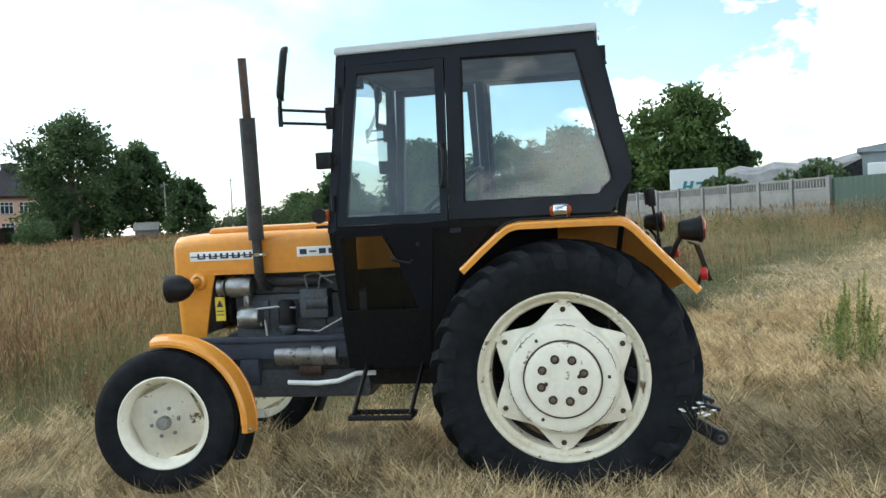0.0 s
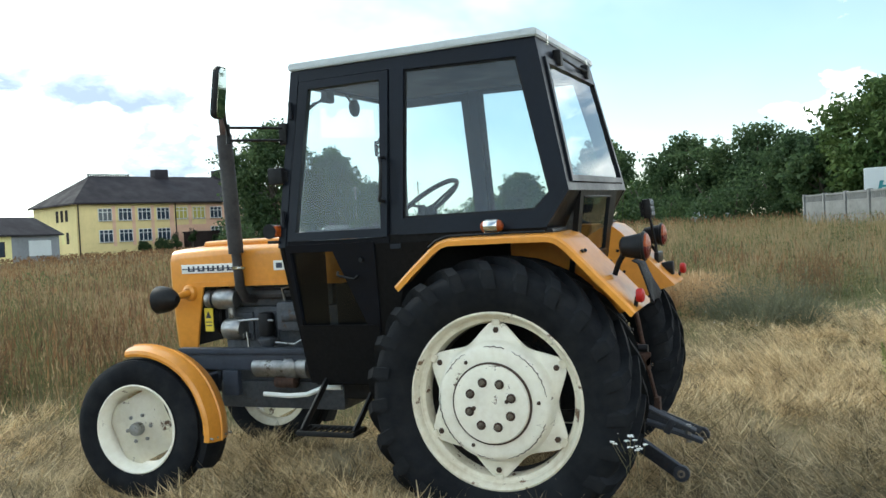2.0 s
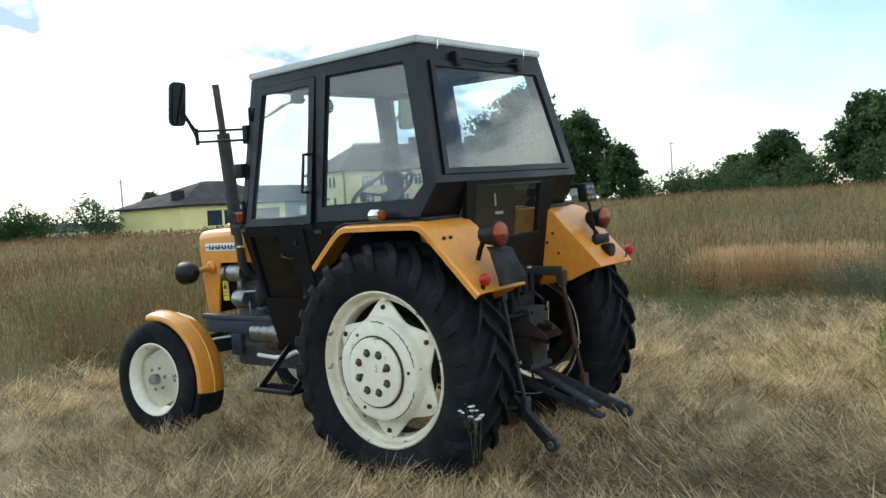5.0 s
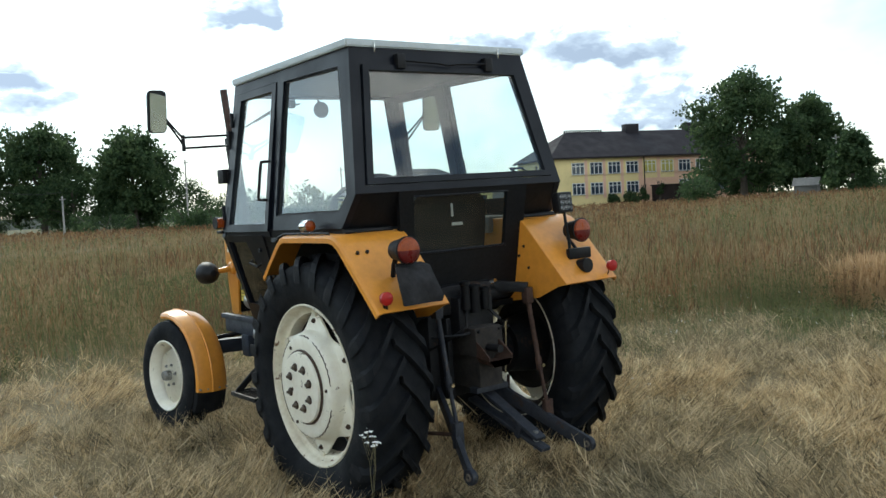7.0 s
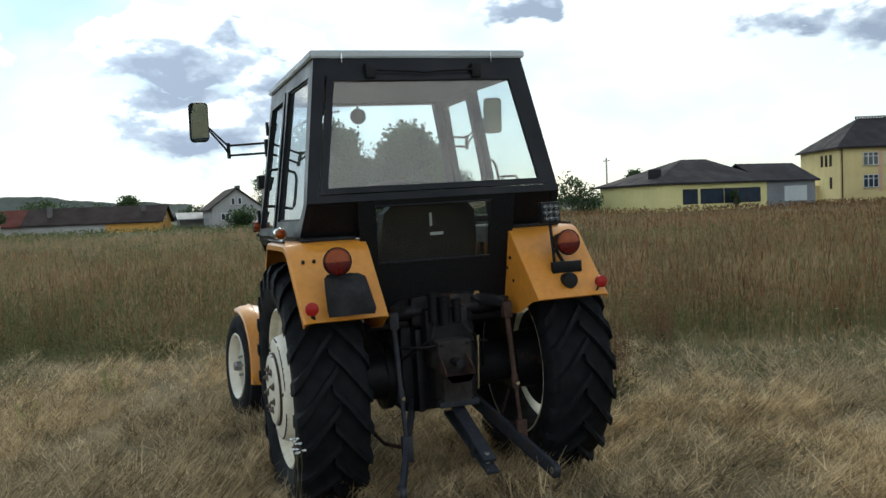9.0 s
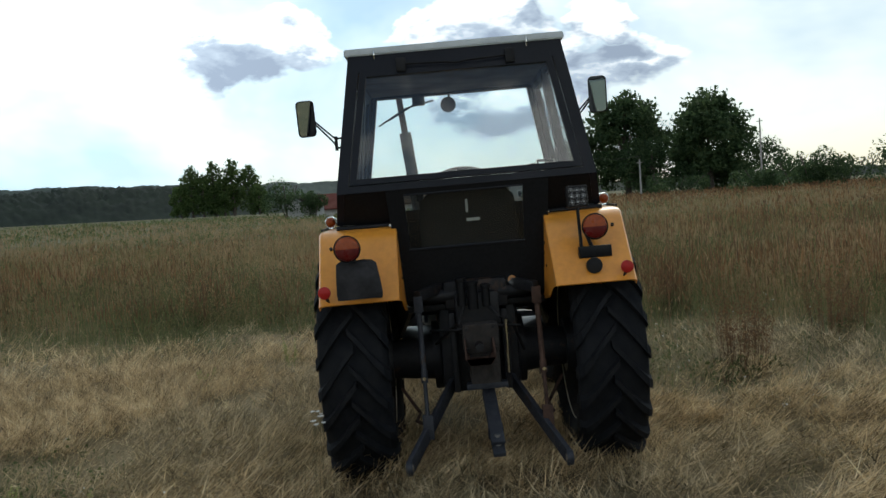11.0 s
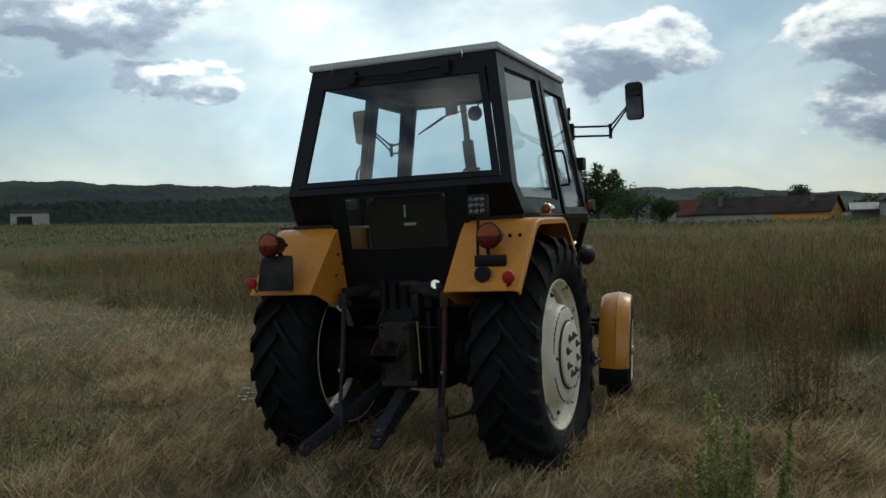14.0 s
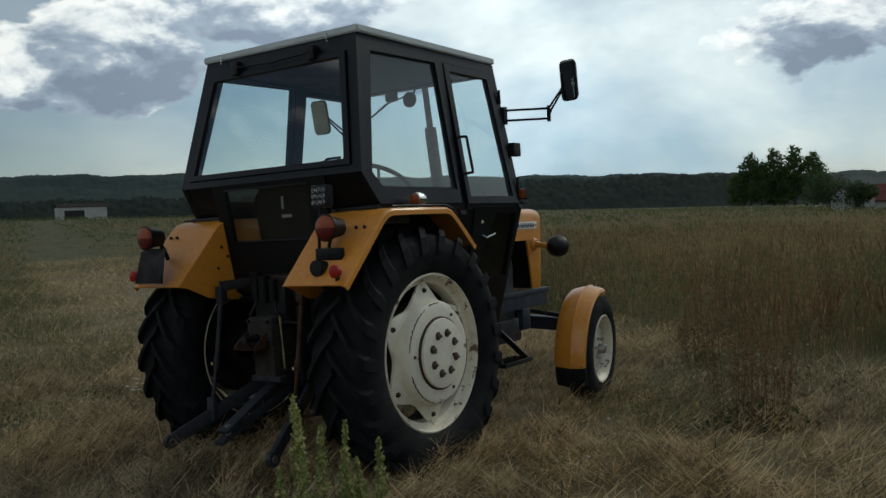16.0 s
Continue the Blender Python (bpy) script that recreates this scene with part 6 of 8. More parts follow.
def fbm(x, y, per_m, seed, octaves=4):
    """Drifting noise over the plan, about 0 to 1, with no repeats."""
    x, y = np.asarray(x, float) * per_m, np.asarray(y, float) * per_m
    total, amp, norm = 0.0, 1.0, 0.0
    for o in range(octaves):
        xi, yi = np.floor(x).astype(np.int64), np.floor(y).astype(np.int64)
        fx, fy = x - xi, y - yi
        fx, fy = fx * fx * (3 - 2 * fx), fy * fy * (3 - 2 * fy)

        def corner(i, j):
            h = (i * 374761393 + j * 668265263 + (seed + o) * 2147483647) & 0xFFFFFFFF
            h = ((h ^ (h >> 13)) * 1274126177) & 0xFFFFFFFF
            return ((h ^ (h >> 16)) & 0xFFFF) / 65535.0

        v = (corner(xi, yi) * (1 - fx) + corner(xi + 1, yi) * fx) * (1 - fy) + (corner(xi, yi + 1) * (1 - fx) + corner(xi + 1, yi + 1) * fx) * fy
        total, norm = total + v * amp, norm + amp
        amp, x, y = amp * 0.55, x * 2.03 + 17.1, y * 2.03 - 9.7
    return np.clip(0.5 + (total / norm - 0.5) * 1.6, 0, 1)


def ramp01(v, a, b):
    t = np.clip((v - a) / (b - a), 0, 1)
    return t * t * (3 - 2 * t)


def rough(x, y):
    """How rough the strip is, 0 to 1."""
    right = ramp01(outside(x, y), -1.8, -0.2) * ramp01(y, 0.2, 1.0) * ramp01(-x, -3.6, -2.2)
    trail = np.abs((x + 2.2) * 0.88 - (y + 2.6) * 0.475) + 0.3 * np.sin(y * 0.9)
    back = ramp01(-y + 0.4 * np.sin(x * 1.3), 1.5, 2.9) * ramp01(x, -13.0, -11.0) * np.where(x < 0.5, ramp01(trail, 0.7, 1.4), 1.0) * (1 - 0.65 * ramp01(x, 1.2, 2.2))
    return np.maximum(right, back) * ramp01(fbm(x, y, 0.9, 104) + 0.25 * (fbm(x, y, 4.0, 105) - 0.5), 0.26, 0.6)


radii = np.concatenate([np.linspace(0.0, 14, 57), 14 * 1.16 ** np.arange(1, 37)])
na = 120
ang = np.arange(na) * math.tau / na
gx, gy = radii[1:, None] * np.cos(ang), radii[1:, None] * np.sin(ang)
gz = lie(gx, gy)
verts = np.concatenate([[[0, 0, float(lie(np.array(0.0), np.array(0.0)))]], np.stack([gx, gy, gz], -1).reshape(-1, 3)])
nr = len(radii) - 1
i, k = np.meshgrid(np.arange(nr - 1), np.arange(na), indexing="ij")
a = 1 + i * na + k
b = 1 + i * na + (k + 1) % na
quads = np.stack([a, a + na, b + na, b], -1).reshape(-1, 4)
fan = np.stack([np.zeros(na, int), 1 + np.arange(na), 1 + (np.arange(na) + 1) % na, np.zeros(na, int)], -1)
tri = np.concatenate([np.stack([quads[:, 0], quads[:, 1], quads[:, 2]], -1), np.stack([quads[:, 0], quads[:, 2], quads[:, 3]], -1), fan[:, :3]])
me = solid(verts, tri, "ground")
me.polygons.foreach_set("use_smooth", [True] * len(me.polygons))
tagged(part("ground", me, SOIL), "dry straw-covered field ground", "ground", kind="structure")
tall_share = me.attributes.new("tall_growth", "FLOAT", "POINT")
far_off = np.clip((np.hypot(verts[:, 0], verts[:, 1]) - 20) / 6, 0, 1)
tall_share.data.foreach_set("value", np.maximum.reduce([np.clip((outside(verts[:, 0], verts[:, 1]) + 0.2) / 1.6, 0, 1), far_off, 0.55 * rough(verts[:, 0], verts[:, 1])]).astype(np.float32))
# under the tall growth the floor is darker and greener
nt = SOIL.node_tree
bsdf = nt.nodes["Principled BSDF"]
straw_col = bsdf.inputs["Base Color"].links[0].from_socket
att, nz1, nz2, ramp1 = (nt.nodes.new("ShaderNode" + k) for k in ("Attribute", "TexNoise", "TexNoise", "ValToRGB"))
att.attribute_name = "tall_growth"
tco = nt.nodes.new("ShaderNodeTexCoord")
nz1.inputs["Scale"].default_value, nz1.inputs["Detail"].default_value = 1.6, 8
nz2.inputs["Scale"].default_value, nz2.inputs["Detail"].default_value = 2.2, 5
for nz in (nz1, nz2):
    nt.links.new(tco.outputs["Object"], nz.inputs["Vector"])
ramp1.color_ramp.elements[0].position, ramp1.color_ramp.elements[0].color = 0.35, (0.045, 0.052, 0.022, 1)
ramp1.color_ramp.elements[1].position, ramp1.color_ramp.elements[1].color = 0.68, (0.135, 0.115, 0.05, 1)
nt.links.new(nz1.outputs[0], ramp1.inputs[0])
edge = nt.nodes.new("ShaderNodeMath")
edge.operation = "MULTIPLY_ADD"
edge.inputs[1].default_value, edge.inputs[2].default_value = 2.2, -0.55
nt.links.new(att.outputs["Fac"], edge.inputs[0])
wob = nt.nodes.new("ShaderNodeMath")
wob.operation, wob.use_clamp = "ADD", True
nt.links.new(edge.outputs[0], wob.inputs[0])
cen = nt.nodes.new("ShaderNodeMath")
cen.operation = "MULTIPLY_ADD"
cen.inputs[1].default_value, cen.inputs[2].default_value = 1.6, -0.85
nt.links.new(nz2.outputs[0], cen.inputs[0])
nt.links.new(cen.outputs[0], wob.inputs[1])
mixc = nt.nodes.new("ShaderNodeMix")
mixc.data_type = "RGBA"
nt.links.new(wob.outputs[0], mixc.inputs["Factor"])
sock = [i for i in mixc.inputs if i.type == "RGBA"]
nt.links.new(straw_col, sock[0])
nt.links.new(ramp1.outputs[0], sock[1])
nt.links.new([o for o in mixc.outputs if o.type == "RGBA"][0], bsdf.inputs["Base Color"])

# buildings --------------------------------------------------------------------


def at_yaw(x, y, deg, z=0.0):
    return pose(x, y, z, 0, 0, deg)


def hip_roof(bm, x0, x1, y0, y1, z, rise, inset, over=0.5, t=0.18):
    """Hipped roof over a rectangle, with its eaves board."""
    x0, x1, y0, y1 = x0 - over, x1 + over, y0 - over, y1 + over
    ym = (y0 + y1) / 2
    in0, in1 = inset if isinstance(inset, tuple) else (inset, inset)
    lo = [bm.verts.new(p) for p in ((x0, y0, z - t), (x1, y0, z - t), (x1, y1, z - t), (x0, y1, z - t))]
    hi = [bm.verts.new(p) for p in ((x0, y0, z), (x1, y0, z), (x1, y1, z), (x0, y1, z))]
    r0, r1 = bm.verts.new((x0 + in0, ym, z + rise)), bm.verts.new((x1 - in1, ym, z + rise))
    bm.faces.new(lo)
    for q in range(4):
        bm.faces.new((lo[q], lo[(q + 1) % 4], hi[(q + 1) % 4], hi[q]))
    bm.faces.new((hi[0], hi[1], r1, r0))
    bm.faces.new((hi[2], hi[3], r0, r1))
    bm.faces.new((hi[1], hi[2], r1))
    bm.faces.new((hi[3], hi[0], r0))


def gable_roof(bm, x0, x1, y0, y1, z, rise, over=0.4, t=0.15):
    """Gabled roof, ridge along x."""
    ym = (y0 + y1) / 2
    k = rise / ((y1 - y0) / 2)
    for sgn, ye in ((-1, y0 - over), (1, y1 + over)):
        plate(bm, [(x0 - over, ye, z - k * over), (x1 + over, ye, z - k * over), (x1 + over, ym, z + rise), (x0 - over, ym, z + rise)], (0, 0, t))


def wall_box(bm, x0, x1, y0, y1, z0, z1):
    box(bm, x0, x1, y0, y1, z0, z1)


def window(parent, x, z, w, h, y, cols=3, blind=None, transom=0.3, inward=1):
    """A window in a wall that faces -y: recessed pane, white frame with mullions, sill."""
    bm = B()
    frame_ring(bm, [(x - w / 2, y, z - h / 2), (x + w / 2, y, z - h / 2), (x + w / 2, y, z + h / 2), (x - w / 2, y, z + h / 2)],
               [(x - w / 2 + 0.08, y, z - h / 2 + 0.08), (x + w / 2 - 0.08, y, z - h / 2 + 0.08), (x + w / 2 - 0.08, y, z + h / 2 - 0.08), (x - w / 2 + 0.08, y, z + h / 2 - 0.08)], (0, 0.09, 0))
    for c in range(1, cols):
        xx = x - w / 2 + w * c / cols
        box(bm, xx - 0.05, xx + 0.05, y + 0.01, y + 0.08, z - h / 2 + 0.08, z + h / 2 - 0.08)
    if transom:
        zz = z + h / 2 - h * transom
        box(bm, x - w / 2 + 0.08, x + w / 2 - 0.08, y + 0.012, y + 0.078, zz - 0.04, zz + 0.04)
    f = part("window", bm, WINFRAME, parent, "white-framed window", 0)
    bm = B()
    box(bm, x - w / 2 + 0.05, x + w / 2 - 0.05, y + 0.055, y + 0.065, z - h / 2 + 0.05, z + h / 2 - 0.05)
    part("pane", bm, WINGLASS, f, "", 0)
    if blind:
        bm = B()
        box(bm, x - w / 2 + 0.1, x + w / 2 - 0.1, y + 0.045, y + 0.052, z - h / 2 + 0.1, z + h / 2 - 0.1)
        part("blind", bm, blind, f, "", 0)
    bm = B()
    box(bm, x - w / 2 - 0.06, x + w / 2 + 0.06, y - 0.08, y + 0.02, z - h / 2 - 0.06, z - h / 2 - 0.005)
    part("sill", bm, CONCRETE, f, "", 0)
    return f


# two-storey school: its corner nearest the field is the local origin; x runs along the front
SCH = at_yaw(-91.45, 89.9, 69.0)
school = thing("school", "long two-storey yellow and pink school with dark hipped roof", "building", SCH)
bm = B()
wall_box(bm, 0, 14.4, 0, 14, 0, 7.55)
part("wall", bm, PLASTER, school, "yellow plaster wall", 0)
bm = B()
wall_box(bm, 14.4, 38, -0.02, 14, 0, 7.55)
part("wall", bm, PINK, school, "pink plaster wall", 0)
for q in range(4):
    bm = B()
    x = 4.1 + 2.97 * q + 1.03
    box(bm, x, x + 0.5, -0.05, 0.0, 1.6, 7.3)
    part("wall_stripe", bm, PINK, school, "pink stripe beside the window", 0)
for q in (4, 5):
    bm = B()
    x = 4.1 + 2.97 * q
    box(bm, x - 1.2, x + 1.2, -0.045, 0.0, 4.3, 7.3)
    part("wall_stripe", bm, PLASTER, school, "yellow wall field", 0)
bm = B()
hip_roof(bm, 0, 38, 0, 14, 7.75, 4.3, 6.0, 0.55)
rf = part("roof", bm, SHINGLE, school, "dark grey tiled hipped roof", 0)
bm = B()
box(bm, -0.62, 38.62, -0.66, -0.54, 7.50, 7.64)
box(bm, -0.66, -0.54, -0.6, 14.6, 7.50, 7.64)
part("gutter", bm, OLDTILE, rf, "dark gutter", 0)
bm = B()
for q in range(17):
    box(bm, 5.2 + q * 0.39, 5.2 + q * 0.39 + 0.2, 6.9, 7.1, 11.95, 12.35)
box(bm, 5.2, 11.8, 6.95, 7.05, 12.25, 12.35)
part("ridge_rail", bm, SHINGLE, rf)
for xx in (15.6, 26.4):
    bm = B()
    box(bm, xx, xx + 2.2, 6.2, 7.8, 11.0, 13.1, 0.05)
    part("chimney", bm, SHINGLE, rf, "wide dark chimney")
for q in range(10):
    x = 4.1 + 2.97 * q
    y = -0.11 if x < 14 else -0.13
    window(school, x, 6.05, 2.05, 1.75, y, blind=BLIND if q in (4, 5) else None)
    if q not in (4, 5):
        window(school, x, 3.05, 2.05, 1.75, y)
for q in range(3):
    for z, mats in ((5.3, (OLDTILE, OLDTILE, OLDTILE)), (2.2, (OLDTILE, PALE, PALE))):
        bm = B()
        y = 2.6 + q * 1.5
        box(bm, -0.05, 0.03, y, y + 0.75, z, z + 1.6)
        part("narrow_window", bm, mats[q], school, "narrow shaded window", 0)
for x in (0.25, 15.0):
    bm = B()
    rod(bm, (x, -0.14, 0), (x, -0.14, 7.5), 0.08)
    part("downpipe", bm, OLDTILE, school)
bm = B()
box(bm, 16.2, 21.0, -2.4, 0, 0, 3.0)
box(bm, 16.0, 21.2, -2.6, 0.1, 3.0, 3.2)
part("entrance_porch", bm, OLDTILE, school, "dark brown entrance porch", 0)
bm = B()
box(bm, -1.8, 0, 7.5, 11.6, 0, 2.6)
box(bm, -2.0, 0, 7.3, 11.8, 2.6, 2.75)
part("side_porch", bm, PLASTER, school, "small yellow side porch", 0)

ANX = at_yaw(-75.1, 50.5, 92.0, -0.2)
annex = thing("school_annex", "low pale yellow building with dark hipped roof", "building", ANX)
bm = B()
wall_box(bm, 0, 14.2, -0.0, 11, 0, 3.35)
part("wall", bm, PALE, annex, "pale yellow plaster wall", 0)
bm = B()
hip_roof(bm, 0, 14.2, 0, 11, 3.45, 2.7, (7.6, 4.2), 0.5)
part("roof", bm, SHINGLE, annex, "dark grey tiled hipped roof", 0)
for q, (x, w) in enumerate(((4.1, 1.9), (6.9, 3.0), (10.0, 3.0), (12.4, 1.8))):
    bm = B()
    frame_ring(bm, [(x - w / 2, -0.03, 1.15), (x + w / 2, -0.03, 1.15), (x + w / 2, -0.03, 2.75), (x - w / 2, -0.03, 2.75)],
               [(x - w / 2 + 0.1, -0.03, 1.25), (x + w / 2 - 0.1, -0.03, 1.25), (x + w / 2 - 0.1, -0.03, 2.65), (x - w / 2 + 0.1, -0.03, 2.65)], (0, 0.05, 0))
    f = part("window", bm, OLDTILE, annex, "dark-framed window", 0)
    bm = B()
    box(bm, x - w / 2 + 0.05, x + w / 2 - 0.05, -0.022, -0.012, 1.2, 2.7)
    part("pane", bm, WINGLASS, f, "", 0)
bm = B()
box(bm, 1.0, 2.0, 2.0, 3.0, 4.0, 5.0, 0.03)
part("chimney", bm, SHINGLE, annex)

wing = thing("connecting_wing", "low grey wing between the two yellow buildings", "building", at_yaw(-76.0, 65.8, 95.0))
bm = B()
wall_box(bm, 0, 8, 1.5, 9, 0, 3.3)
part("wall", bm, GREYWALL, wing, "grey plaster wall", 0)
bm = B()
gable_roof(bm, 0, 8, 1.5, 9, 3.3, 1.9)
part("roof", bm, SHINGLE, wing, "dark roof", 0)
bm = B()
box(bm, 3.2, 6.6, 1.42, 1.50, 0.9, 2.6)
part("white_board", bm, BANNER, wing, "white board on the wall", 0)

# gabled house
house = thing("gabled_house", "grey two-storey house with steep dark gabled roof", "house", at_yaw(-105.3, 8.6, 92.0, -0.1))
bm = B()
box(bm, 0, 5.9, 0, 9.5, 0, 2.75)
plate(bm, [(0, 0, 2.75), (5.9, 0, 2.75), (2.95, 0, 4.95)], (0, 9.5, 0))
part("wall", bm, HOUSEWALL, house, "weathered grey plaster wall", 0)
bm = B()
for xe in (-0.45, 6.35):
    plate(bm, [(xe, -0.4, 2.45), (xe, 9.9, 2.45), (2.95, 9.9, 5.02), (2.95, -0.4, 5.02)], (0, 0, 0.16))
part("roof", bm, OLDTILE, house, "steep dark roof", 0)
window(house, 2.5, 3.5, 0.5, 0.9, -0.1, 1, transom=0)
window(house, 3.3, 3.5, 0.5, 0.9, -0.1, 1, transom=0)
window(house, 1.5, 1.7, 1.0, 0.9, -0.1, 2, transom=0)
window(house, 4.3, 1.7, 1.0, 0.9, -0.1, 2, transom=0)
bm = B()
box(bm, 3.3, 3.9, 3.0, 3.7, 4.2, 5.5)
part("chimney", bm, OLDWALL, house)

# long barn: its ochre gable end is nearest the house
barn = thing("long_barn", "long low barn with brown roof and ochre gable end", "building", at_yaw(-105.0, 2.6, 255.3, -0.75))
bm = B()
box(bm, 0, 6.2, -6, 0, 0, 2.2)
plate(bm, [(0, -6, 2.2), (0, 0, 2.2), (0, -3, 3.95)], (6.2, 0, 0))
part("wall", bm, OCHRE, barn, "ochre plaster wall", 0)
bm = B()
box(bm, 6.2, 19.6, -6, 0, 0, 2.2)
plate(bm, [(6.2, -6, 2.2), (6.2, 0, 2.2), (6.2, -3, 3.95)], (13.4, 0, 0))
part("wall", bm, HOUSEWALL, barn, "pale grey wall", 0)
bm = B()
gable_roof(bm, -0.1, 15.4, -6, 0, 2.2, 1.78, 0.3, 0.14)
part("roof", bm, OLDTILE, barn, "old brown roof", 0)
bm = B()
gable_roof(bm, 15.8, 19.6, -6, 0, 2.15, 1.78, 0.3, 0.14)
part("roof", bm, REDTILE, barn, "red tiled roof part", 0)
for xx, yy in ((2.0, -2.2), (12.6, -1.6)):
    bm = B()
    box(bm, xx, xx + 0.45, yy, yy + 0.45, 3.0, 4.35)
    part("chimney", bm, OLDWALL, barn)
for y0, z0, z1 in ((-3.35, 2.3, 3.1), (-2.3, 1.2, 1.7)):
    bm = B()
    box(bm, -0.03, 0.02, y0, y0 + 0.55, z0, z1)
    part("gable_window", bm, WINGLASS, barn, "", 0)

shed = thing("far_shed", "low dark shed between barn and house", "shed", at_yaw(-114, 5.4, 92.0))
bm = B()
box(bm, 0, 3.6, 0, 4, 0, 1.5)
part("wall", bm, OLDWALL, shed, "", 0)
bm = B()
gable_roof(bm, 0, 3.6, 0, 4, 1.5, 0.7)
part("roof", bm, SHEET, shed, "", 0)

white_shed = thing("white_shed", "small white gabled shed beside the barn", "shed", at_yaw(-103.6, -18.4, 70.0))
bm = B()
box(bm, 0, 2.6, 0, 4.5, 0, 1.9)
plate(bm, [(0, 0, 1.9), (2.6, 0, 1.9), (1.3, 0, 2.9)], (0, 4.5, 0))
part("wall", bm, HOUSEWALL, white_shed, "white plaster wall", 0)
bm = B()
for xe in (-0.2, 2.8):
    plate(bm, [(xe, -0.15, 1.78), (xe, 4.65, 1.78), (1.3, 4.65, 2.98), (1.3, -0.15, 2.98)], (0, 0, 0.08))
part("roof", bm, OLDTILE, white_shed, "dark roof", 0)

hut = thing("old_hut", "small old hut with grey sheet roof under trees", "shed", at_yaw(-49.6, 84.6, 22.0, 0.35))
bm = B()
box(bm, 0, 2.3, 0, 2.2, 0, 1.5)
plate(bm, [(0, 0, 1.5), (0, 2.2, 1.5), (0, 1.1, 2.15)], (2.3, 0, 0))
part("wall", bm, OLDWALL, hut, "", 0)
bm = B()
gable_roof(bm, 0, 2.3, 0, 2.2, 1.5, 0.7, 0.2, 0.06)
part("roof", bm, OLDWALL, hut, "grey sheet roof", 0)
far_house = thing("far_house", "far grey house among bushes", "house", at_yaw(-60, 133, 30.0))
bm = B()
box(bm, 0, 9, 0, 6, 0, 2.2)
part("wall", bm, GREYWALL, far_house, "", 0)
bm = B()
gable_roof(bm, 0, 9, 0, 6, 2.2, 1.2)
part("roof", bm, OLDTILE, far_house, "dark roof", 0)

# precast concrete wall with pierced top, and green sheet fence
W0, W1 = Vector((7.6, 26.4, 0)), Vector((1.1, 40.6, 0))
run = W1 - W0
nbay = 8
wyaw = math.degrees(math.atan2(run.y, run.x))
bay = run.length / nbay
wall = thing("concrete_wall", "grey precast concrete wall with pierced top panels", "wall", at_yaw(W0.x, W0.y, wyaw))
for q in range(nbay + 1):
    bm = B()
    box(bm, q * bay - 0.07, q * bay + 0.07, -0.09, 0.09, 0, 2.10, 0.015)
    part("post", bm, CONCRETE, wall)
for q in range(nbay):
    for j in range(3):
        bm = B()
        box(bm, q * bay + 0.06, (q + 1) * bay - 0.06, -0.03, 0.03, 0.02 + j * 0.54, 0.55 + j * 0.54, 0.012)
        part("panel", bm, CONCRETE, wall)
    bm = B()
    x0, x1 = q * bay + 0.06, (q + 1) * bay - 0.06
    box(bm, x0, x1, -0.03, 0.03, 1.63, 1.72, 0.008)
    box(bm, x0, x1, -0.03, 0.03, 1.98, 2.06, 0.008)
    for c in range(11):
        xx = x0 + 0.12 + (x1 - x0 - 0.24) * c / 10
        box(bm, xx - 0.035, xx + 0.035, -0.025, 0.025, 1.70, 2.0)
    part("pierced_panel", bm, CONCRETE, wall)
gf = thing("green_fence", "dark green sheet metal fence", "fence", at_yaw(W0.x, W0.y, wyaw + 180))
for q in range(5):
    bm = B()
    secs = [[(q * 2.5 + k * 0.125, 0.02 * (k % 2), 0.05), (q * 2.5 + k * 0.125, 0.02 * (k % 2), 2.0), (q * 2.5 + k * 0.125, 0.02 * (k % 2) + 0.015, 2.0), (q * 2.5 + k * 0.125, 0.02 * (k % 2) + 0.015, 0.05)] for k in range(21)]
    loft(bm, secs)
    part("sheet", bm, GREENMETAL, gf, "", 0)
# lorry body, tarpaulin shed and hall behind the wall
sign = thing("lorry_body", "white lorry body with teal print behind the wall", "trailer", at_yaw(3.75, 43.2, -4.0))
bm = B()
box(bm, 0, 2.4, 0, 5, 1.0, 3.25, 0.05)
part("box_body", bm, BANNER, sign, "", 0)
bm = B()
plate(bm, [(0.55, -0.01, 2.05), (0.72, -0.01, 2.05), (0.86, -0.01, 2.62), (0.69, -0.01, 2.62)], (0, -0.004, 0))
plate(bm, [(0.88, -0.01, 2.05), (1.05, -0.01, 2.05), (1.19, -0.01, 2.62), (1.02, -0.01, 2.62)], (0, -0.004, 0))
box(bm, 0.7, 1.05, -0.013, -0.009, 2.28, 2.40)
box(bm, 1.3, 1.9, -0.014, -0.010, 2.42, 2.56)
part("printed_mark", bm, TEAL, sign, "", 0)
bm = B()
for xx in (0.5, 1.9):
    for yy in (1.0, 4.0):
        lathe(bm, [(0.0005, -0.12), (0.42, -0.12), (0.48, -0.06), (0.48, 0.06), (0.42, 0.12), (0.0005, 0.12)], 20, "x", (xx, yy, 0.48))
box(bm, 0.3, 2.1, 0.2, 4.8, 0.85, 1.02)
part("undercarriage", bm, GREASE, sign)
tent = thing("tarpaulin_shed", "sagging grey tarpaulin shed behind the wall", "shed", at_yaw(6.1, 40.5, -12.0))
bm = B()
secs = []
for k in range(13):
    x = k * 0.55
    top = 3.05 + 0.35 * (k / 12) + 0.10 * math.sin(k * 1.9)
    secs.append([(x, 0, 2.2 + 0.1 * math.sin(k * 2.3)), (x, 0.3, top - 0.35), (x, 1.5, top), (x, 3.2, top + 0.1), (x, 4.5, 2.5), (x, 4.45, 2.45), (x, 3.2, top + 0.03), (x, 1.5, top - 0.06), (x, 0.35, top - 0.42), (x, 0.05, 2.15)])
loft(bm, secs)
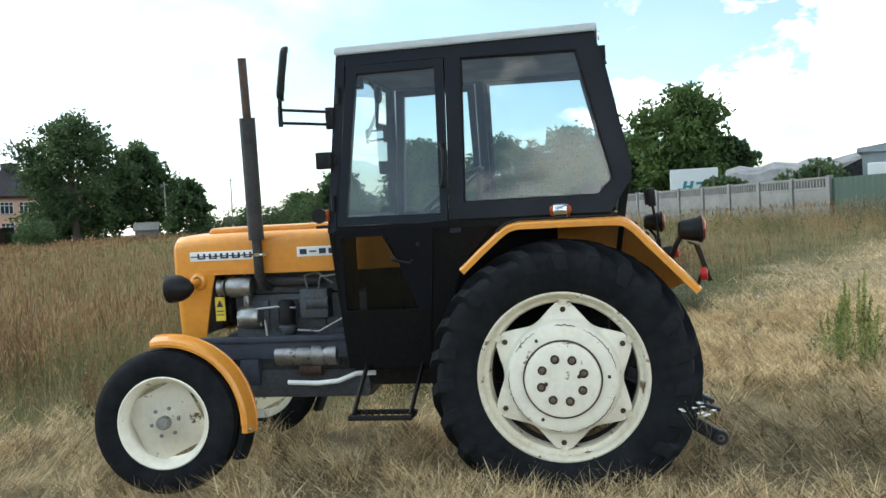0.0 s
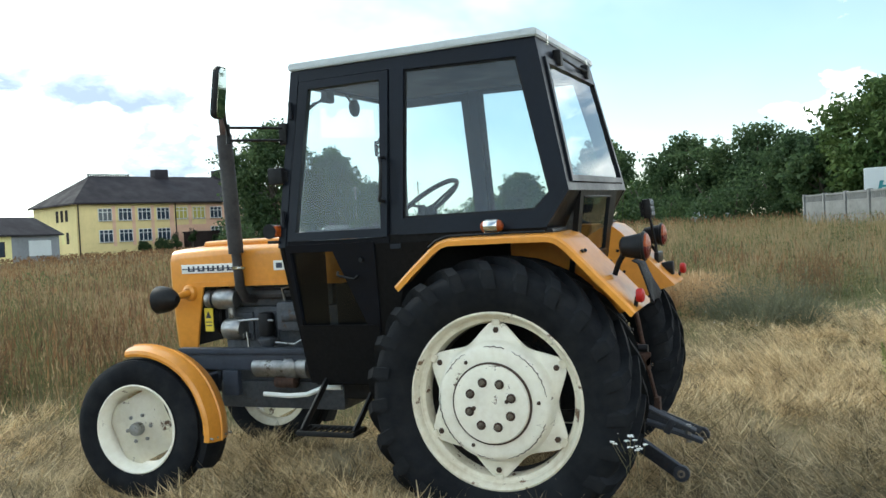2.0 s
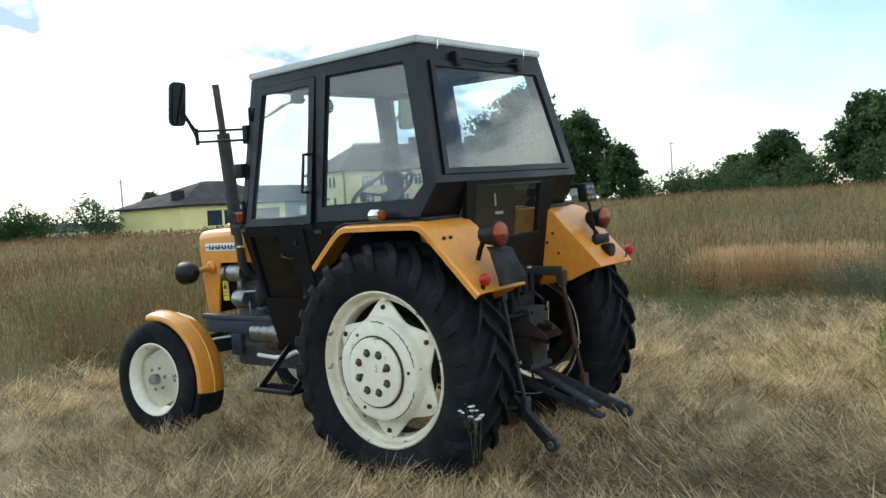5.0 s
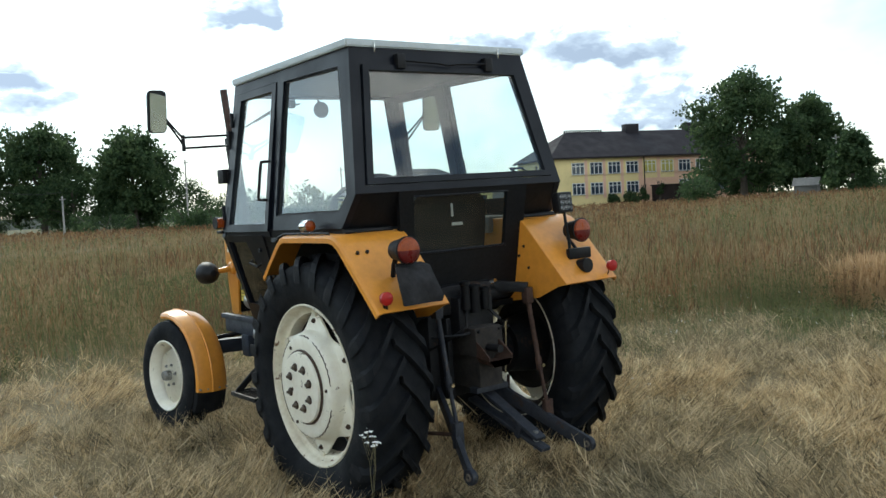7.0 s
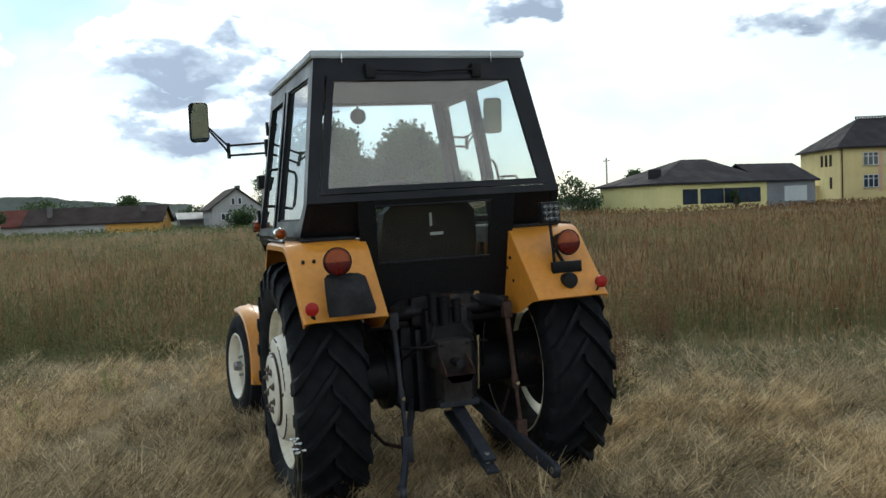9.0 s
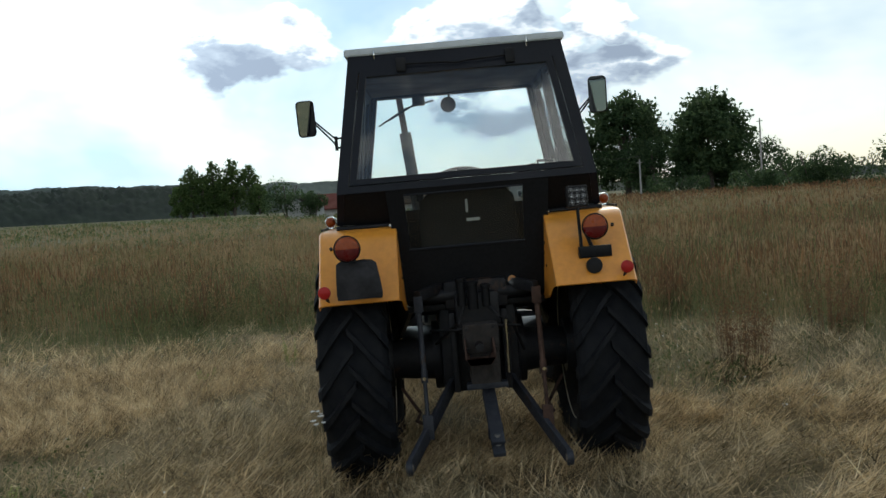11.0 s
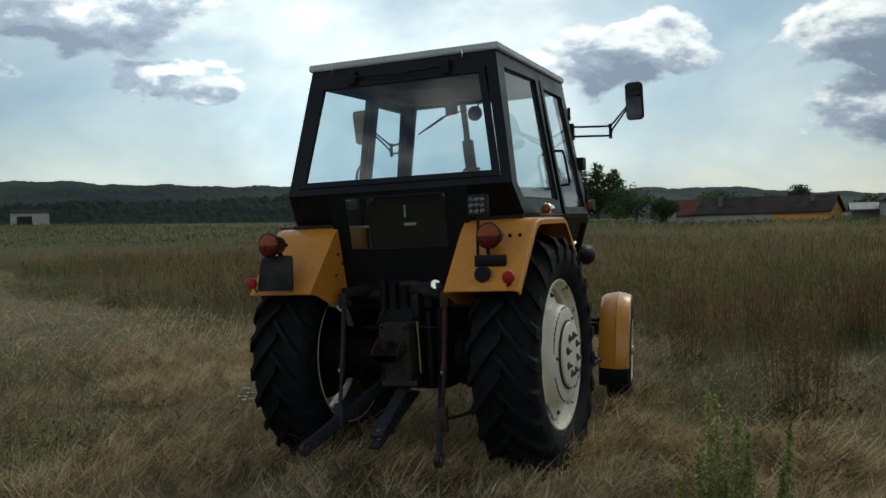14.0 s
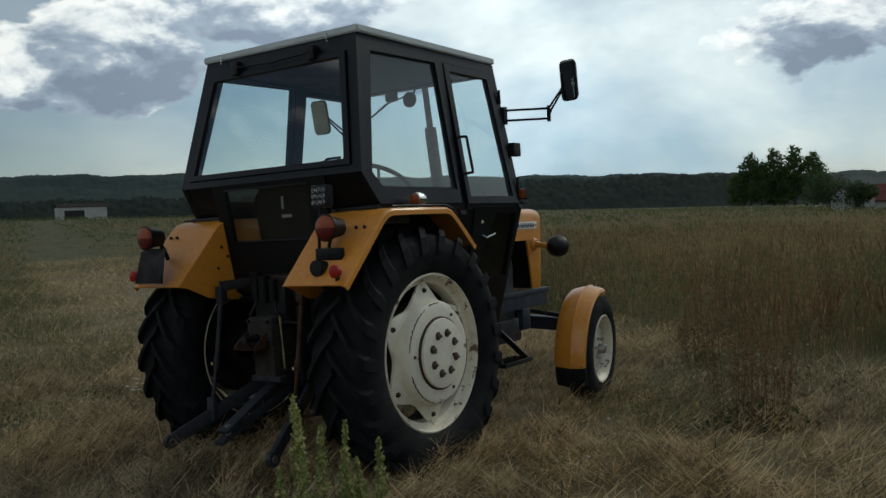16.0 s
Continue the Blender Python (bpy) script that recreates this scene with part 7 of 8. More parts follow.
part("tarpaulin", bm, TARP, tent, "wrinkled grey tarpaulin")
bm = B()
box(bm, 0.2, 6.4, 0.5, 4.0, 0, 2.3)
part("stacked_goods", bm, TARP, tent)
# a near-black sheet paints the shade inside the shed's opening
bm = B()
plate(bm, [(4.2, -0.05, 2.2), (6.6, -0.05, 2.2), (6.6, -0.05, 3.35), (5.6, -0.05, 2.9)], (0, 0.02, 0))
part("dark_front_sheet", bm, TARPDARK, tent)
hall = thing("storage_hall", "pale sheet metal storage hall behind the fence", "building", at_yaw(11.6, 37.5, -18.0))
bm = B()
box(bm, 0, 14, 0, 16, 0, 3.3)
part("wall", bm, SHEET, hall, "pale sheet wall", 0)
bm = B()
plate(bm, [(-0.2, -0.2, 3.3), (14.2, -0.2, 3.3), (14.2, -0.2, 3.6), (5.0, -0.2, 4.15), (-0.2, -0.2, 3.5)], (0, 16.4, 0))
part("roof", bm, SHEET, hall, "low pitched sheet roof", 0)
bm = B()
box(bm, 0.3, 4.2, -2.2, -0.3, 0.0, 2.75, 0.05)
part("stacked_sheets", bm, BANNER, hall, "white stacked sheets", 0)
low = thing("white_car_roof_shed", "low pale green roof beyond the field", "shed", at_yaw(-7.0, 64.8, 5.0))
bm = B()
secs = [[(x, y, z) for y, z in ((0, 0), (0, 1.2), (0.8, 1.75 - abs(x - 1.4) * 0.05), (2.0, 1.75 - abs(x - 1.4) * 0.05), (2.8, 1.2), (2.8, 0))] for x in (0, 0.3, 1.4, 2.6, 2.9)]
loft(bm, secs)
part("cover", bm, SHEET, low)
mound = B()
secs = []
for k in range(15):
    x = -3.5 + k * 0.6
    h = 0.95 * math.exp(-((k - 8) / 4.2) ** 2) + 0.15 * math.sin(k * 2.1)
    secs.append([(x, -2.5, -0.1), (x, -1.4, max(0, h * 0.55)), (x, -0.3, max(0.02, h)), (x, 1.0, max(0.02, h * 0.95)), (x, 2.5, max(0, h * 0.4)), (x, 3.5, -0.1)])
loft(mound, secs)
mo = tagged(part("earth_mound", mound, MEADOW), "grass-covered earth mound", "mound", kind="structure")
mo.matrix_world = at_yaw(-1.5, 44.5, 0)

# poles
for x, y, h in ((-95.0, 13.2, 6.0), (-106, 17.8, 5.2), (-104, 24.5, 4.8), (-106, 40, 9.0), (-99.5, 58.8, 7.4), (-60, 112, 8.5), (-57, 128, 9.5)):
    p = thing("utility_pole", "grey wooden utility pole", "pole", at_yaw(x, y, 20), "utility poles")
    bm = B()
    rod(bm, (0, 0, -0.2), (0, 0, h), 0.13, 0.09, 10)
    part("post", bm, POLE, p)
    bm = B()
    box(bm, -0.55, 0.55, -0.05, 0.05, h - 0.45, h - 0.35)
    part("crossarm", bm, POLE, p)
bm = B()
tube(bm, [(-104 + 9 * t, 24.5 - 11.3 * t, 5.2 + 1.0 * t - 0.7 * math.sin(math.pi * t)) for t in np.linspace(0, 1, 7)], 0.02, 4)
tagged(part("cable", bm, GREASE), "black overhead cable between poles", "cable")

# far hills with woods
def ridge(name, az0, az1, dist, h0, seed, mat, lumps, label, width=420, n=160, vary=0.14, rise=None):
    rs = np.random.RandomState(seed)
    az = np.radians(np.linspace(az0, az1, n))
    ph = rs.rand(6) * 6.28
    base = h0 + vary * h0 * sum(np.sin(az * f + p) / (q + 1) for q, (f, p) in enumerate(zip((7, 13, 29, 47, 83, 140), ph)))
    if rise:
        base = (dist + width) * np.tan(np.radians(np.interp(np.degrees(az), *zip(*rise)) + 0.05 * np.sin(az * 61) + 0.04 * np.sin(az * 131 + 1)))
    fade = np.clip(np.minimum(np.linspace(0, 8, n), np.linspace(8, 0, n)), 0.25, 1) if not rise else 1.0
    rows = []
    m = 26
    for j in range(m):
        v = j / (m - 1)
        rr = dist + v * width
        z = base * fade * np.sin(v * math.pi / 2) ** 1.3 + rs.rand(n) * lumps * (0.25 + v) - 2
        rows.append(np.stack([rr * np.cos(az), rr * np.sin(az), z], -1))
    rows.append(np.stack([(dist + width + 30) * np.cos(az), (dist + width + 30) * np.sin(az), 0 * az - 5], -1))
    vs = np.stack(rows)
    m += 1
    jj, kk = np.meshgrid(np.arange(m - 1), np.arange(n - 1), indexing="ij")
    a = jj * n + kk
    me = solid(vs.reshape(-1, 3), np.stack([a, a + 1, a + n + 1, a + n], -1).reshape(-1, 4), name)
    tagged(part(name, me, mat), label, "hill", kind="structure")


ridge("wooded_hills", 176, 262, 700, 52, 3, HAZED_HILLWOOD, 2.6, "far dark green wooded hills with haze in their colour", 620, 620, 0.045,
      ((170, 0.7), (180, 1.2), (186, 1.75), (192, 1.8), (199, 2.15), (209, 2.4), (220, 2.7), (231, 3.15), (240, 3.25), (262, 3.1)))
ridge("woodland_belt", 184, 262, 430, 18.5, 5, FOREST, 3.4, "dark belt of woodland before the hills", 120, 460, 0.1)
ridge("far_wood", 128, 182, 620, 6, 8, FOREST, 4, "low far wood on the horizon", 160, 160)
ridge("side_wood", -100, 84, 260, 10, 9, FOREST, 5, "distant wood round the field", 120, 260)
for az, d, w, rot, tall_to in ((228, 455, 16, 20, 5.6), (237, 452, 22, 45, 5.8)):
    p = thing("farmstead", "far pale farm building before the woods", "building", at_yaw(d * math.cos(radians(az)), d * math.sin(radians(az)), az - 90 + rot * 0.2, float(lie(np.array(d * math.cos(radians(az))), np.array(d * math.sin(radians(az)))))), "far farm buildings")
    bm = B()
    box(bm, -w / 2, w / 2, -4, 4, -0.5, tall_to)
    part("wall", bm, HOUSEWALL, p, "pale plaster wall", 0)
    bm = B()
    box(bm, -w * 0.36, w * 0.04, -4.12, -3.98, 0.0, tall_to - 1.6)
    part("gate", bm, TARPDARK, p, "dark wide gate", 0)
    bm = B()
    gable_roof(bm, -w / 2, w / 2, -4, 4, tall_to, 1.6)
    part("roof", bm, OLDTILE, p, "", 0)

# trees ------------------------------------------------------------------------


def leaf_cards(centres, size, rs, squash=0.8):
    """A small bent leaf clump (two triangles) at each centre, turned at random."""
    n = len(centres)
    a = rs.normal(size=(n, 3))
    a /= np.linalg.norm(a, axis=1)[:, None]
    b = np.cross(a, rs.normal(size=(n, 3)))
    b /= np.linalg.norm(b, axis=1)[:, None]
    s = size * rs.uniform(0.55, 1.35, (n, 1))
    v = np.stack([centres - a * s, centres + b * s * 0.55, centres + a * s, centres - b * s * 0.55], 1)
    f = np.arange(n)[:, None] * 4
    tri = np.concatenate([f + np.array([[0, 1, 2]]), f + np.array([[0, 2, 3]])])
    return v.reshape(-1, 3), tri


def tree(x, y, h, w, seed, mat=None, label="tall dark green leafy tree", stem=0.12, n=3600, lobes=14, leaf=0.30, slim=1.0, group="trees round the field"):
    rs = np.random.RandomState(seed)
    root = thing("tree", label, "tree", at_yaw(x, y, rs.rand() * 360), group)
    # trunk and limbs
    bm = B()
    r = 0.022 * h + 0.06
    pts = [(0, 0, -0.2), (0.02 * h * rs.randn() * 0.4, 0.02 * h * rs.randn() * 0.4, h * 0.25), (0.03 * h * rs.randn() * 0.5, 0.03 * h * rs.randn() * 0.5, h * 0.55), (0, 0, h * 0.85)]
    rings = []
    for k, p in enumerate(pts):
        rr = r * (1.25, 0.9, 0.6, 0.15)[k]
        rings.append([(p[0] + rr * math.cos(q), p[1] + rr * math.sin(q), p[2]) for q in np.arange(7) * math.tau / 7])
    loft(bm, rings)
    cs, rad = [], []
    for k in range(lobes):
        t = (k + 0.5) / lobes
        z = h * (stem + (1 - stem) * (0.12 + 0.80 * t ** 0.9))
        reach = w / 2 * slim * (math.sin(math.pi * min(1, 0.18 + 0.80 * t)) ** 0.7) * rs.uniform(0.45, 0.8)
        q = k * 2.4 + rs.rand() * 0.9
        c = np.array((reach * math.cos(q), reach * math.sin(q), z))
        cs.append(c)
        rad.append(w * rs.uniform(0.17, 0.27) * (1.0 if t < 0.8 else 0.72))
        j = min(2, int(t * 3))
        tube(bm, [(0, 0, h * (stem + 0.1) + (z - h * stem) * 0.45), tuple(c * np.array((0.55, 0.55, 1)) - np.array((0, 0, h * 0.05))), tuple(c)], r * 0.22, 5)
    part("trunk", bm, BARK, root, "rough grey-brown trunk and limbs")
    cs, rad = np.array(cs), np.array(rad)
    # leaves sit near the skin of uneven lobes, each lobe broken into tufts
    which = rs.choice(lobes, n, p=rad ** 2 / (rad ** 2).sum())
    d = rs.normal(size=(n, 3))
    d /= np.linalg.norm(d, axis=1)[:, None]
    tuft = np.sin(d[:, 0] * 7 + which) + np.sin(d[:, 1] * 8 + which * 2.1) + np.sin(d[:, 2] * 7 + which * 1.3)
    k = rad[which] * (0.72 + 0.16 * tuft + 0.20 * rs.normal(size=n) * 0.6) * rs.uniform(0.7, 1.0, n) ** 0.35
    k = np.where(rs.rand(n) < 0.30, k * rs.uniform(0.2, 0.95, n), k)
    pos = cs[which] + d * k[:, None] * np.array((1, 1, 0.85))
    pos = pos[pos[:, 2] > h * stem * 0.55]
    v, tri = leaf_cards(pos, leaf, rs)
    part("crown", solid(v, tri, "crown"), mat or LEAF, root, "crown of many small leaves with gaps")


def bush(x, y, h, w, seed, mat=None, n=2400, leaf=0.15, label="dark green leafy bush"):
    rs = np.random.RandomState(seed)
    root = thing("bush", label, "bush", at_yaw(x, y, 0), "bushes round the field")
    bm = B()
    for k in range(5):
        q = k * 1.26
        tube(bm, [(0, 0, -0.1), (w * 0.15 * math.cos(q), w * 0.15 * math.sin(q), h * 0.4), (w * 0.28 * math.cos(q), w * 0.28 * math.sin(q), h * 0.8)], 0.03 * h * 0.3 + 0.015, 5)
    part("woody_base", bm, BARK, root)
    c = np.stack([rs.uniform(-0.35, 0.35, 8) * w, rs.uniform(-0.35, 0.35, 8) * w, rs.uniform(0.3, 0.72, 8) * h], -1)
    r = rs.uniform(0.22, 0.34, 8) * min(w, h * 1.3)
    which = rs.randint(0, 8, n)
    d = rs.normal(size=(n, 3))
    d /= np.linalg.norm(d, axis=1)[:, None]
    pos = c[which] + d * (r[which] * rs.uniform(0.6, 1.05, n))[:, None]
    pos = pos[pos[:, 2] > 0.05]
    v, tri = leaf_cards(pos, leaf, rs)
    part("foliage", solid(v, tri, "foliage"), mat or LEAF, root)


TREES = [(-68.5, 103.5, 17.9, 15.5, 11), (-64.9, 113.5, 14.7, 11.0, 12), (-43.5, 85.5, 7.2, 5.5, 13),
         (5.0, 50.0, 8.6, 7.2, 21), (2.0, 52.0, 5.8, 4.5, 22), (8.2, 51, 5.6, 3.0, 23),
         (-17.6, 83.4, 9.6, 8.0, 31), (-26.7, 86.2, 7.1, 6.5, 32), (-8.3, 75, 8.5, 8.0, 33), (-2.6, 70.6, 8.4, 8.5, 34), (1.0, 62, 6.8, 6.5, 35), (6.4, 57, 7.6, 6.0, 36),
         (-35.5, 99, 5.4, 6.0, 37), (-13, 80, 5.0, 6.0, 38), (-30, 92, 5.0, 6.0, 39),
         (-130, 28.5, 15.8, 14.0, 41), (-120, 38.0, 14.2, 13.0, 42), (-131, 20.5, 9.0, 8.0, 43), (-124, 31, 8.0, 12.0, 44), (-122, 46, 7.0, 10.0, 45),
         (-97.5, 62.1, 5.4, 5.0, 51), (-104, 66, 6.0, 5.0, 52)]
for q, (x, y, h, w, seed) in enumerate(TREES):
    tree(x, y, h, w, seed, LEAF2 if q in (3, 13, 12) else None, stem=0.02 if q in (0, 1, 2, 15, 16, 17, 18, 19) else 0.1, lobes=22 if q in (0, 1, 15, 16) else 14, n=20000 if q in (0, 1, 15, 16) else 14000 if q in (3, 6, 8, 9, 10, 11) else 7000, leaf=0.29 if h > 14 else (0.17 if y < 80 else 0.22))
for x, y, h, w, seed in ((-349, -88.0, 24.5, 11, 61), (-346, -96.0, 22.5, 11, 62), (-351, -81.0, 25.0, 10.5, 63), (-352, -74.5, 22.0, 11, 64), (-347, -92.0, 18.5, 12, 65), (-350, -84.5, 17.0, 13, 67), (-348, -70.5, 13.0, 10, 68), (-346, -100.5, 15.0, 10, 69)):
    tree(x, y, h, w, seed, LEAF2, "slender poplar with open crown", 0.02, 3000, 22, 0.46, 0.95, "poplars")
for x, y, h, w, seed in ((-104.6, -18.6, 5.6, 5.4, 71), (-103.2, -15.2, 4.2, 3.4, 72), (-118, -0.6, 6.0, 3.4, 90), (-119, -6, 4.6, 6.0, 91), (-121, -12, 4.7, 6.0, 92), (-101.2, 11.4, 2.6, 3.6, 93), (-121, 7.5, 3.4, 6.0, 94), (-83.7, 45.9, 4.4, 7.0, 73), (-86.5, 41.6, 3.6, 6.0, 74), (-87.4, 38.3, 4.4, 4.0, 75), (-52, 104, 3.8, 6.0, 76),
                         (-55.5, 76, 3.8, 5.0, 77), (-106.7, 44.2, 4.2, 7.0, 78), (-84.5, 32, 3.0, 6.0, 79), (5.9, 39.5, 3.3, 2.0, 80), (9.2, 36.5, 3.3, 2.6, 81), (-117, 13.5, 3.2, 5.0, 82),
                         (-108, 30, 3.0, 12.0, 85), (-40, 88, 3.0, 10.0, 86), (-23, 78, 3.0, 8.0, 87), (-9.5, 70, 3.2, 8, 88), (-4, 64, 3.5, 7, 89), (-33, 90, 4.6, 9, 120), (-27, 85, 4.8, 9, 121), (-21, 82, 4.6, 9, 122), (-15, 79, 5.0, 9, 123), (-11, 75, 5.0, 9, 124), (-5, 71, 5.0, 9, 125), (0, 65, 4.8, 8, 126), (3.5, 58, 4.6, 7, 127), (-38, 94, 4.2, 9, 128)):
    bush(x, y, h, w, seed)
for k, (x, w) in enumerate(((8.6, 1.4), (11.6, 2.6), (13.6, 1.2), (16.2, 1.1), (20.6, 2.0), (22.6, 1.4))):
    p = SCH @ Vector((x, -2.4, 0))
    bush(p.x, p.y, (2.6, 2.8, 4.0, 4.6, 3.4, 4.6)[k], w, 100 + k, label="clipped dark conifer by the school", n=1600)
p = SCH @ Vector((29, -4, 0))
tree(p.x, p.y, 7.0, 6.0, 111)

# grass ------------------------------------------------------------------------


def blade_mesh(name, x, y, z, length, lean, width, rs, seg=2, curl=0.5, head=0.0, way=None):
    """Many bent blades: each a tapering strip; head: share of the length that is a wider seed head."""
    n = len(x)
    a = rs.uniform(0, math.tau, n) if way is None else way
    dx, dy = np.cos(a), np.sin(a)
    b = rs.uniform(0, math.tau, n)
    wx, wy = np.cos(b), np.sin(b)
    ts = np.linspace(0, 1, seg + 1)
    rows = []
    for t in ts[:-1] if not head else ts:
        ang = lean * (1 + curl * t)
        px, py, pz = x + dx * length * t * np.sin(ang), y + dy * length * t * np.sin(ang), z + length * t * np.cos(ang)
        w = width * (1 - 0.75 * t)
        rows.append(np.stack([px - wx * w, py - wy * w, pz], -1))
        rows.append(np.stack([px + wx * w, py + wy * w, pz], -1))
    ang = lean * (1 + curl)
    tip = np.stack([x + dx * length * np.sin(ang), y + dy * length * np.sin(ang), z + length * np.cos(ang)], -1)
    if not head:
        rows.append(tip)
    else:
        h1, h2 = 1.0 + head * 0.4, 1.0 + head
        wh = width * 2.0 + 0.002
        mid = np.stack([x + dx * length * h1 * np.sin(ang), y + dy * length * h1 * np.sin(ang), z + length * h1 * np.cos(ang)], -1)
        top = np.stack([x + dx * length * h2 * np.sin(ang * 1.06), y + dy * length * h2 * np.sin(ang * 1.06), z + length * h2 * np.cos(ang * 1.06)], -1)
        off = np.stack([wx * wh, wy * wh, 0 * wx], -1)
        rows += [mid - off, mid + off, top]
    v = np.stack(rows, 1)
    m = v.shape[1]
    tris = []
    pairs = seg if not head else seg + 2
    for k in range(pairs - 1):
        tris += [(2 * k, 2 * k + 1, 2 * k + 3), (2 * k, 2 * k + 3, 2 * k + 2)]
    tris.append((m - 3, m - 2, m - 1))
    f = (np.arange(n)[:, None, None] * m + np.array(tris)[None]).reshape(-1, 3)
    return solid(v.reshape(-1, 3), f, name)


def scatter(n, x0, x1, y0, y1, rs):
    return rs.uniform(x0, x1, n), rs.uniform(y0, y1, n)


def stuff(name, me, mat, label, category="grass"):
    return tagged(part(name, me, mat), label, category, kind="stuff")


rs = np.random.RandomState(4)


def lay(x, y):
    """The way the mown straw lies: it swings slowly from tuft to tuft."""
    return 5.0 * fbm(x, y, 0.55, 31, 3)


def bright_way(x, y):
    """The paler way where the straw lies thick and clean, past the hitch and along the edge of the field."""
    off = np.abs((x - 0.9) * 0.84 - (y - 3.0) * 0.54 + 0.35 * np.sin(y * 1.4))
    return (1 - ramp01(off, 0.45, 1.1)) * ramp01(y, 1.2, 2.0) * (1 - ramp01(y, 5.0, 6.2))


# mown straw lying on the strip in two shades, golden and weathered, matted in low heaps
for name, count, box4, mat, seed, label in (("mown_straw", 1600000, (-8.0, 7.6, -7.8, 9.5), STRAW, 1, "golden dry mown straw matted on the ground"),
                                            ("old_mown_straw", 1300000, (-8.0, 7.6, -7.8, 9.5), OLIVE, 2, "weathered greyish mown straw"),
                                            ("mown_straw_beyond", 420000, (-18, 11, -28, 18), STRAW, 3, "dry mown straw farther along the strip"),
                                            ("old_straw_beyond", 280000, (-18, 11, -28, 18), OLIVE, 4, "weathered straw farther along the strip")):
    x, y = scatter(count, *box4, rs)
    d = outside(x, y)
    c = 0.55 * fbm(x, y, 4.2, 7, 3) + 0.45 * fbm(x * 1.9 + 0.5 * y, y * 0.5 - 0.2 * x, 1.6, 19, 4)
    gold = ramp01(fbm(x, y, 0.42, 12, 3) + 0.3 * (fbm(x, y, 3.0, 13) - 0.5) + np.where(y < 0.9, 0.14, np.where(x > 1.0, 0.10, -0.08)) + 0.08 * ramp01(x, 1.2, 2.0) - np.where((y < -3.4) & (x > -2.5), 0.10, 0.0), 0.42, 0.62)
    gold = np.maximum(gold, bright_way(x, y))
    gold = np.where(seed % 2 == 1, 0.05 + 0.95 * gold, 1 - 0.9 * gold)
    far = seed > 2
    # thick round the tractor, thinning out unevenly away from it
    reach = np.hypot((x + 0.2) / 6.4, (y - 0.8) / 7.0) + 0.45 * (fbm(x, y, 0.5, 15, 3) - 0.5)
    near = 1 - ramp01(reach, 0.55, 1.15)
    keep = (d < 0.9 * rs.rand(count)) & (rs.rand(count) < gold * (0.04 + 1.2 * ramp01(c, 0.34, 0.66))) & (rs.rand(count) < np.where(far, 1 - 0.8 * near, near)) & (rs.rand(count) > 0.78 * rough(x, y))
    x, y, c = x[keep], y[keep], c[keep]
    n = len(x)
    k = 2.0 if far else 1.0
    # the swaths the mower left: long low ridges across the strip
    along = lay(x, y)
    swath = ramp01(fbm(x * 0.55 + y * 0.35, y * 1.3 - x * 0.5, 1.5, 17, 3), 0.35, 0.75)
    up = rs.uniform(0.15, 1.0, n) * (0.13 * ramp01(c, 0.32, 0.75) + 0.06 * swath)
    stuff(name, blade_mesh(name, x, y, lie(x, y) + up, rs.uniform(0.05, 0.20, n) * k ** 0.5, rs.uniform(0.70, 1.5, n), rs.uniform(0.0018, 0.0040, n) * k ** 0.7, rs, 1, 0.0,
                           way=along + rs.normal(0, 1.25, n)), mat, label)
for name, count, mat, seed, label in (("short_stubble", 90000, STRAW, 5, "short dry grass stubble in tufts"), ("old_stubble", 80000, OLIVE, 6, "short weathered stubble in tufts")):
    x, y = scatter(count, -5.5, 5.0, -5.5, 7.5, rs)
    d = outside(x, y)
    c = fbm(x, y, 3.4, 21)
    gold = ramp01(fbm(x, y, 0.42, 12, 3), 0.42, 0.62)
    keep = (d < 0.8 * rs.rand(count)) & (rs.rand(count) < (gold if seed == 5 else 1 - 0.8 * gold) * ramp01(c, 0.35, 0.75))
    x, y, c = x[keep], y[keep], c[keep]
    n = len(x)
    stuff(name, blade_mesh(name, x, y, lie(x, y) - 0.005, rs.uniform(0.04, 0.15, n) * (0.4 + c), rs.uniform(0.2, 1.1, n), rs.uniform(0.0015, 0.0030, n), rs, 2, 0.8,
                           way=lay(x, y) + rs.normal(0, 0.8, n)), mat, label)
# green shoots come through in drifts
x, y = scatter(120000, -8.0, 7.0, -12.0, 8.0, rs)
d = outside(x, y)
g = fbm(x, y, 0.7, 41) + 0.25 * (fbm(x, y, 4.0, 42) - 0.5) + np.where(y < -2.4, 0.10, 0.0) + np.where((x > 1.2) & (y > -0.9), 0.07, 0.0)
keep = (d < 0.8) & (rs.rand(len(x)) < np.maximum(ramp01(g, 0.54, 0.74), 0.5 * rough(x, y)))
x, y = x[keep], y[keep]
n = len(x)
stuff("green_tufts", blade_mesh("green_tufts", x, y, lie(x, y) - 0.005, rs.uniform(0.03, 0.15, n), rs.uniform(0.1, 0.9, n), rs.uniform(0.0015, 0.0030, n), rs, 1, 0.9),
      GREENB, "low green grass shoots in the straw")
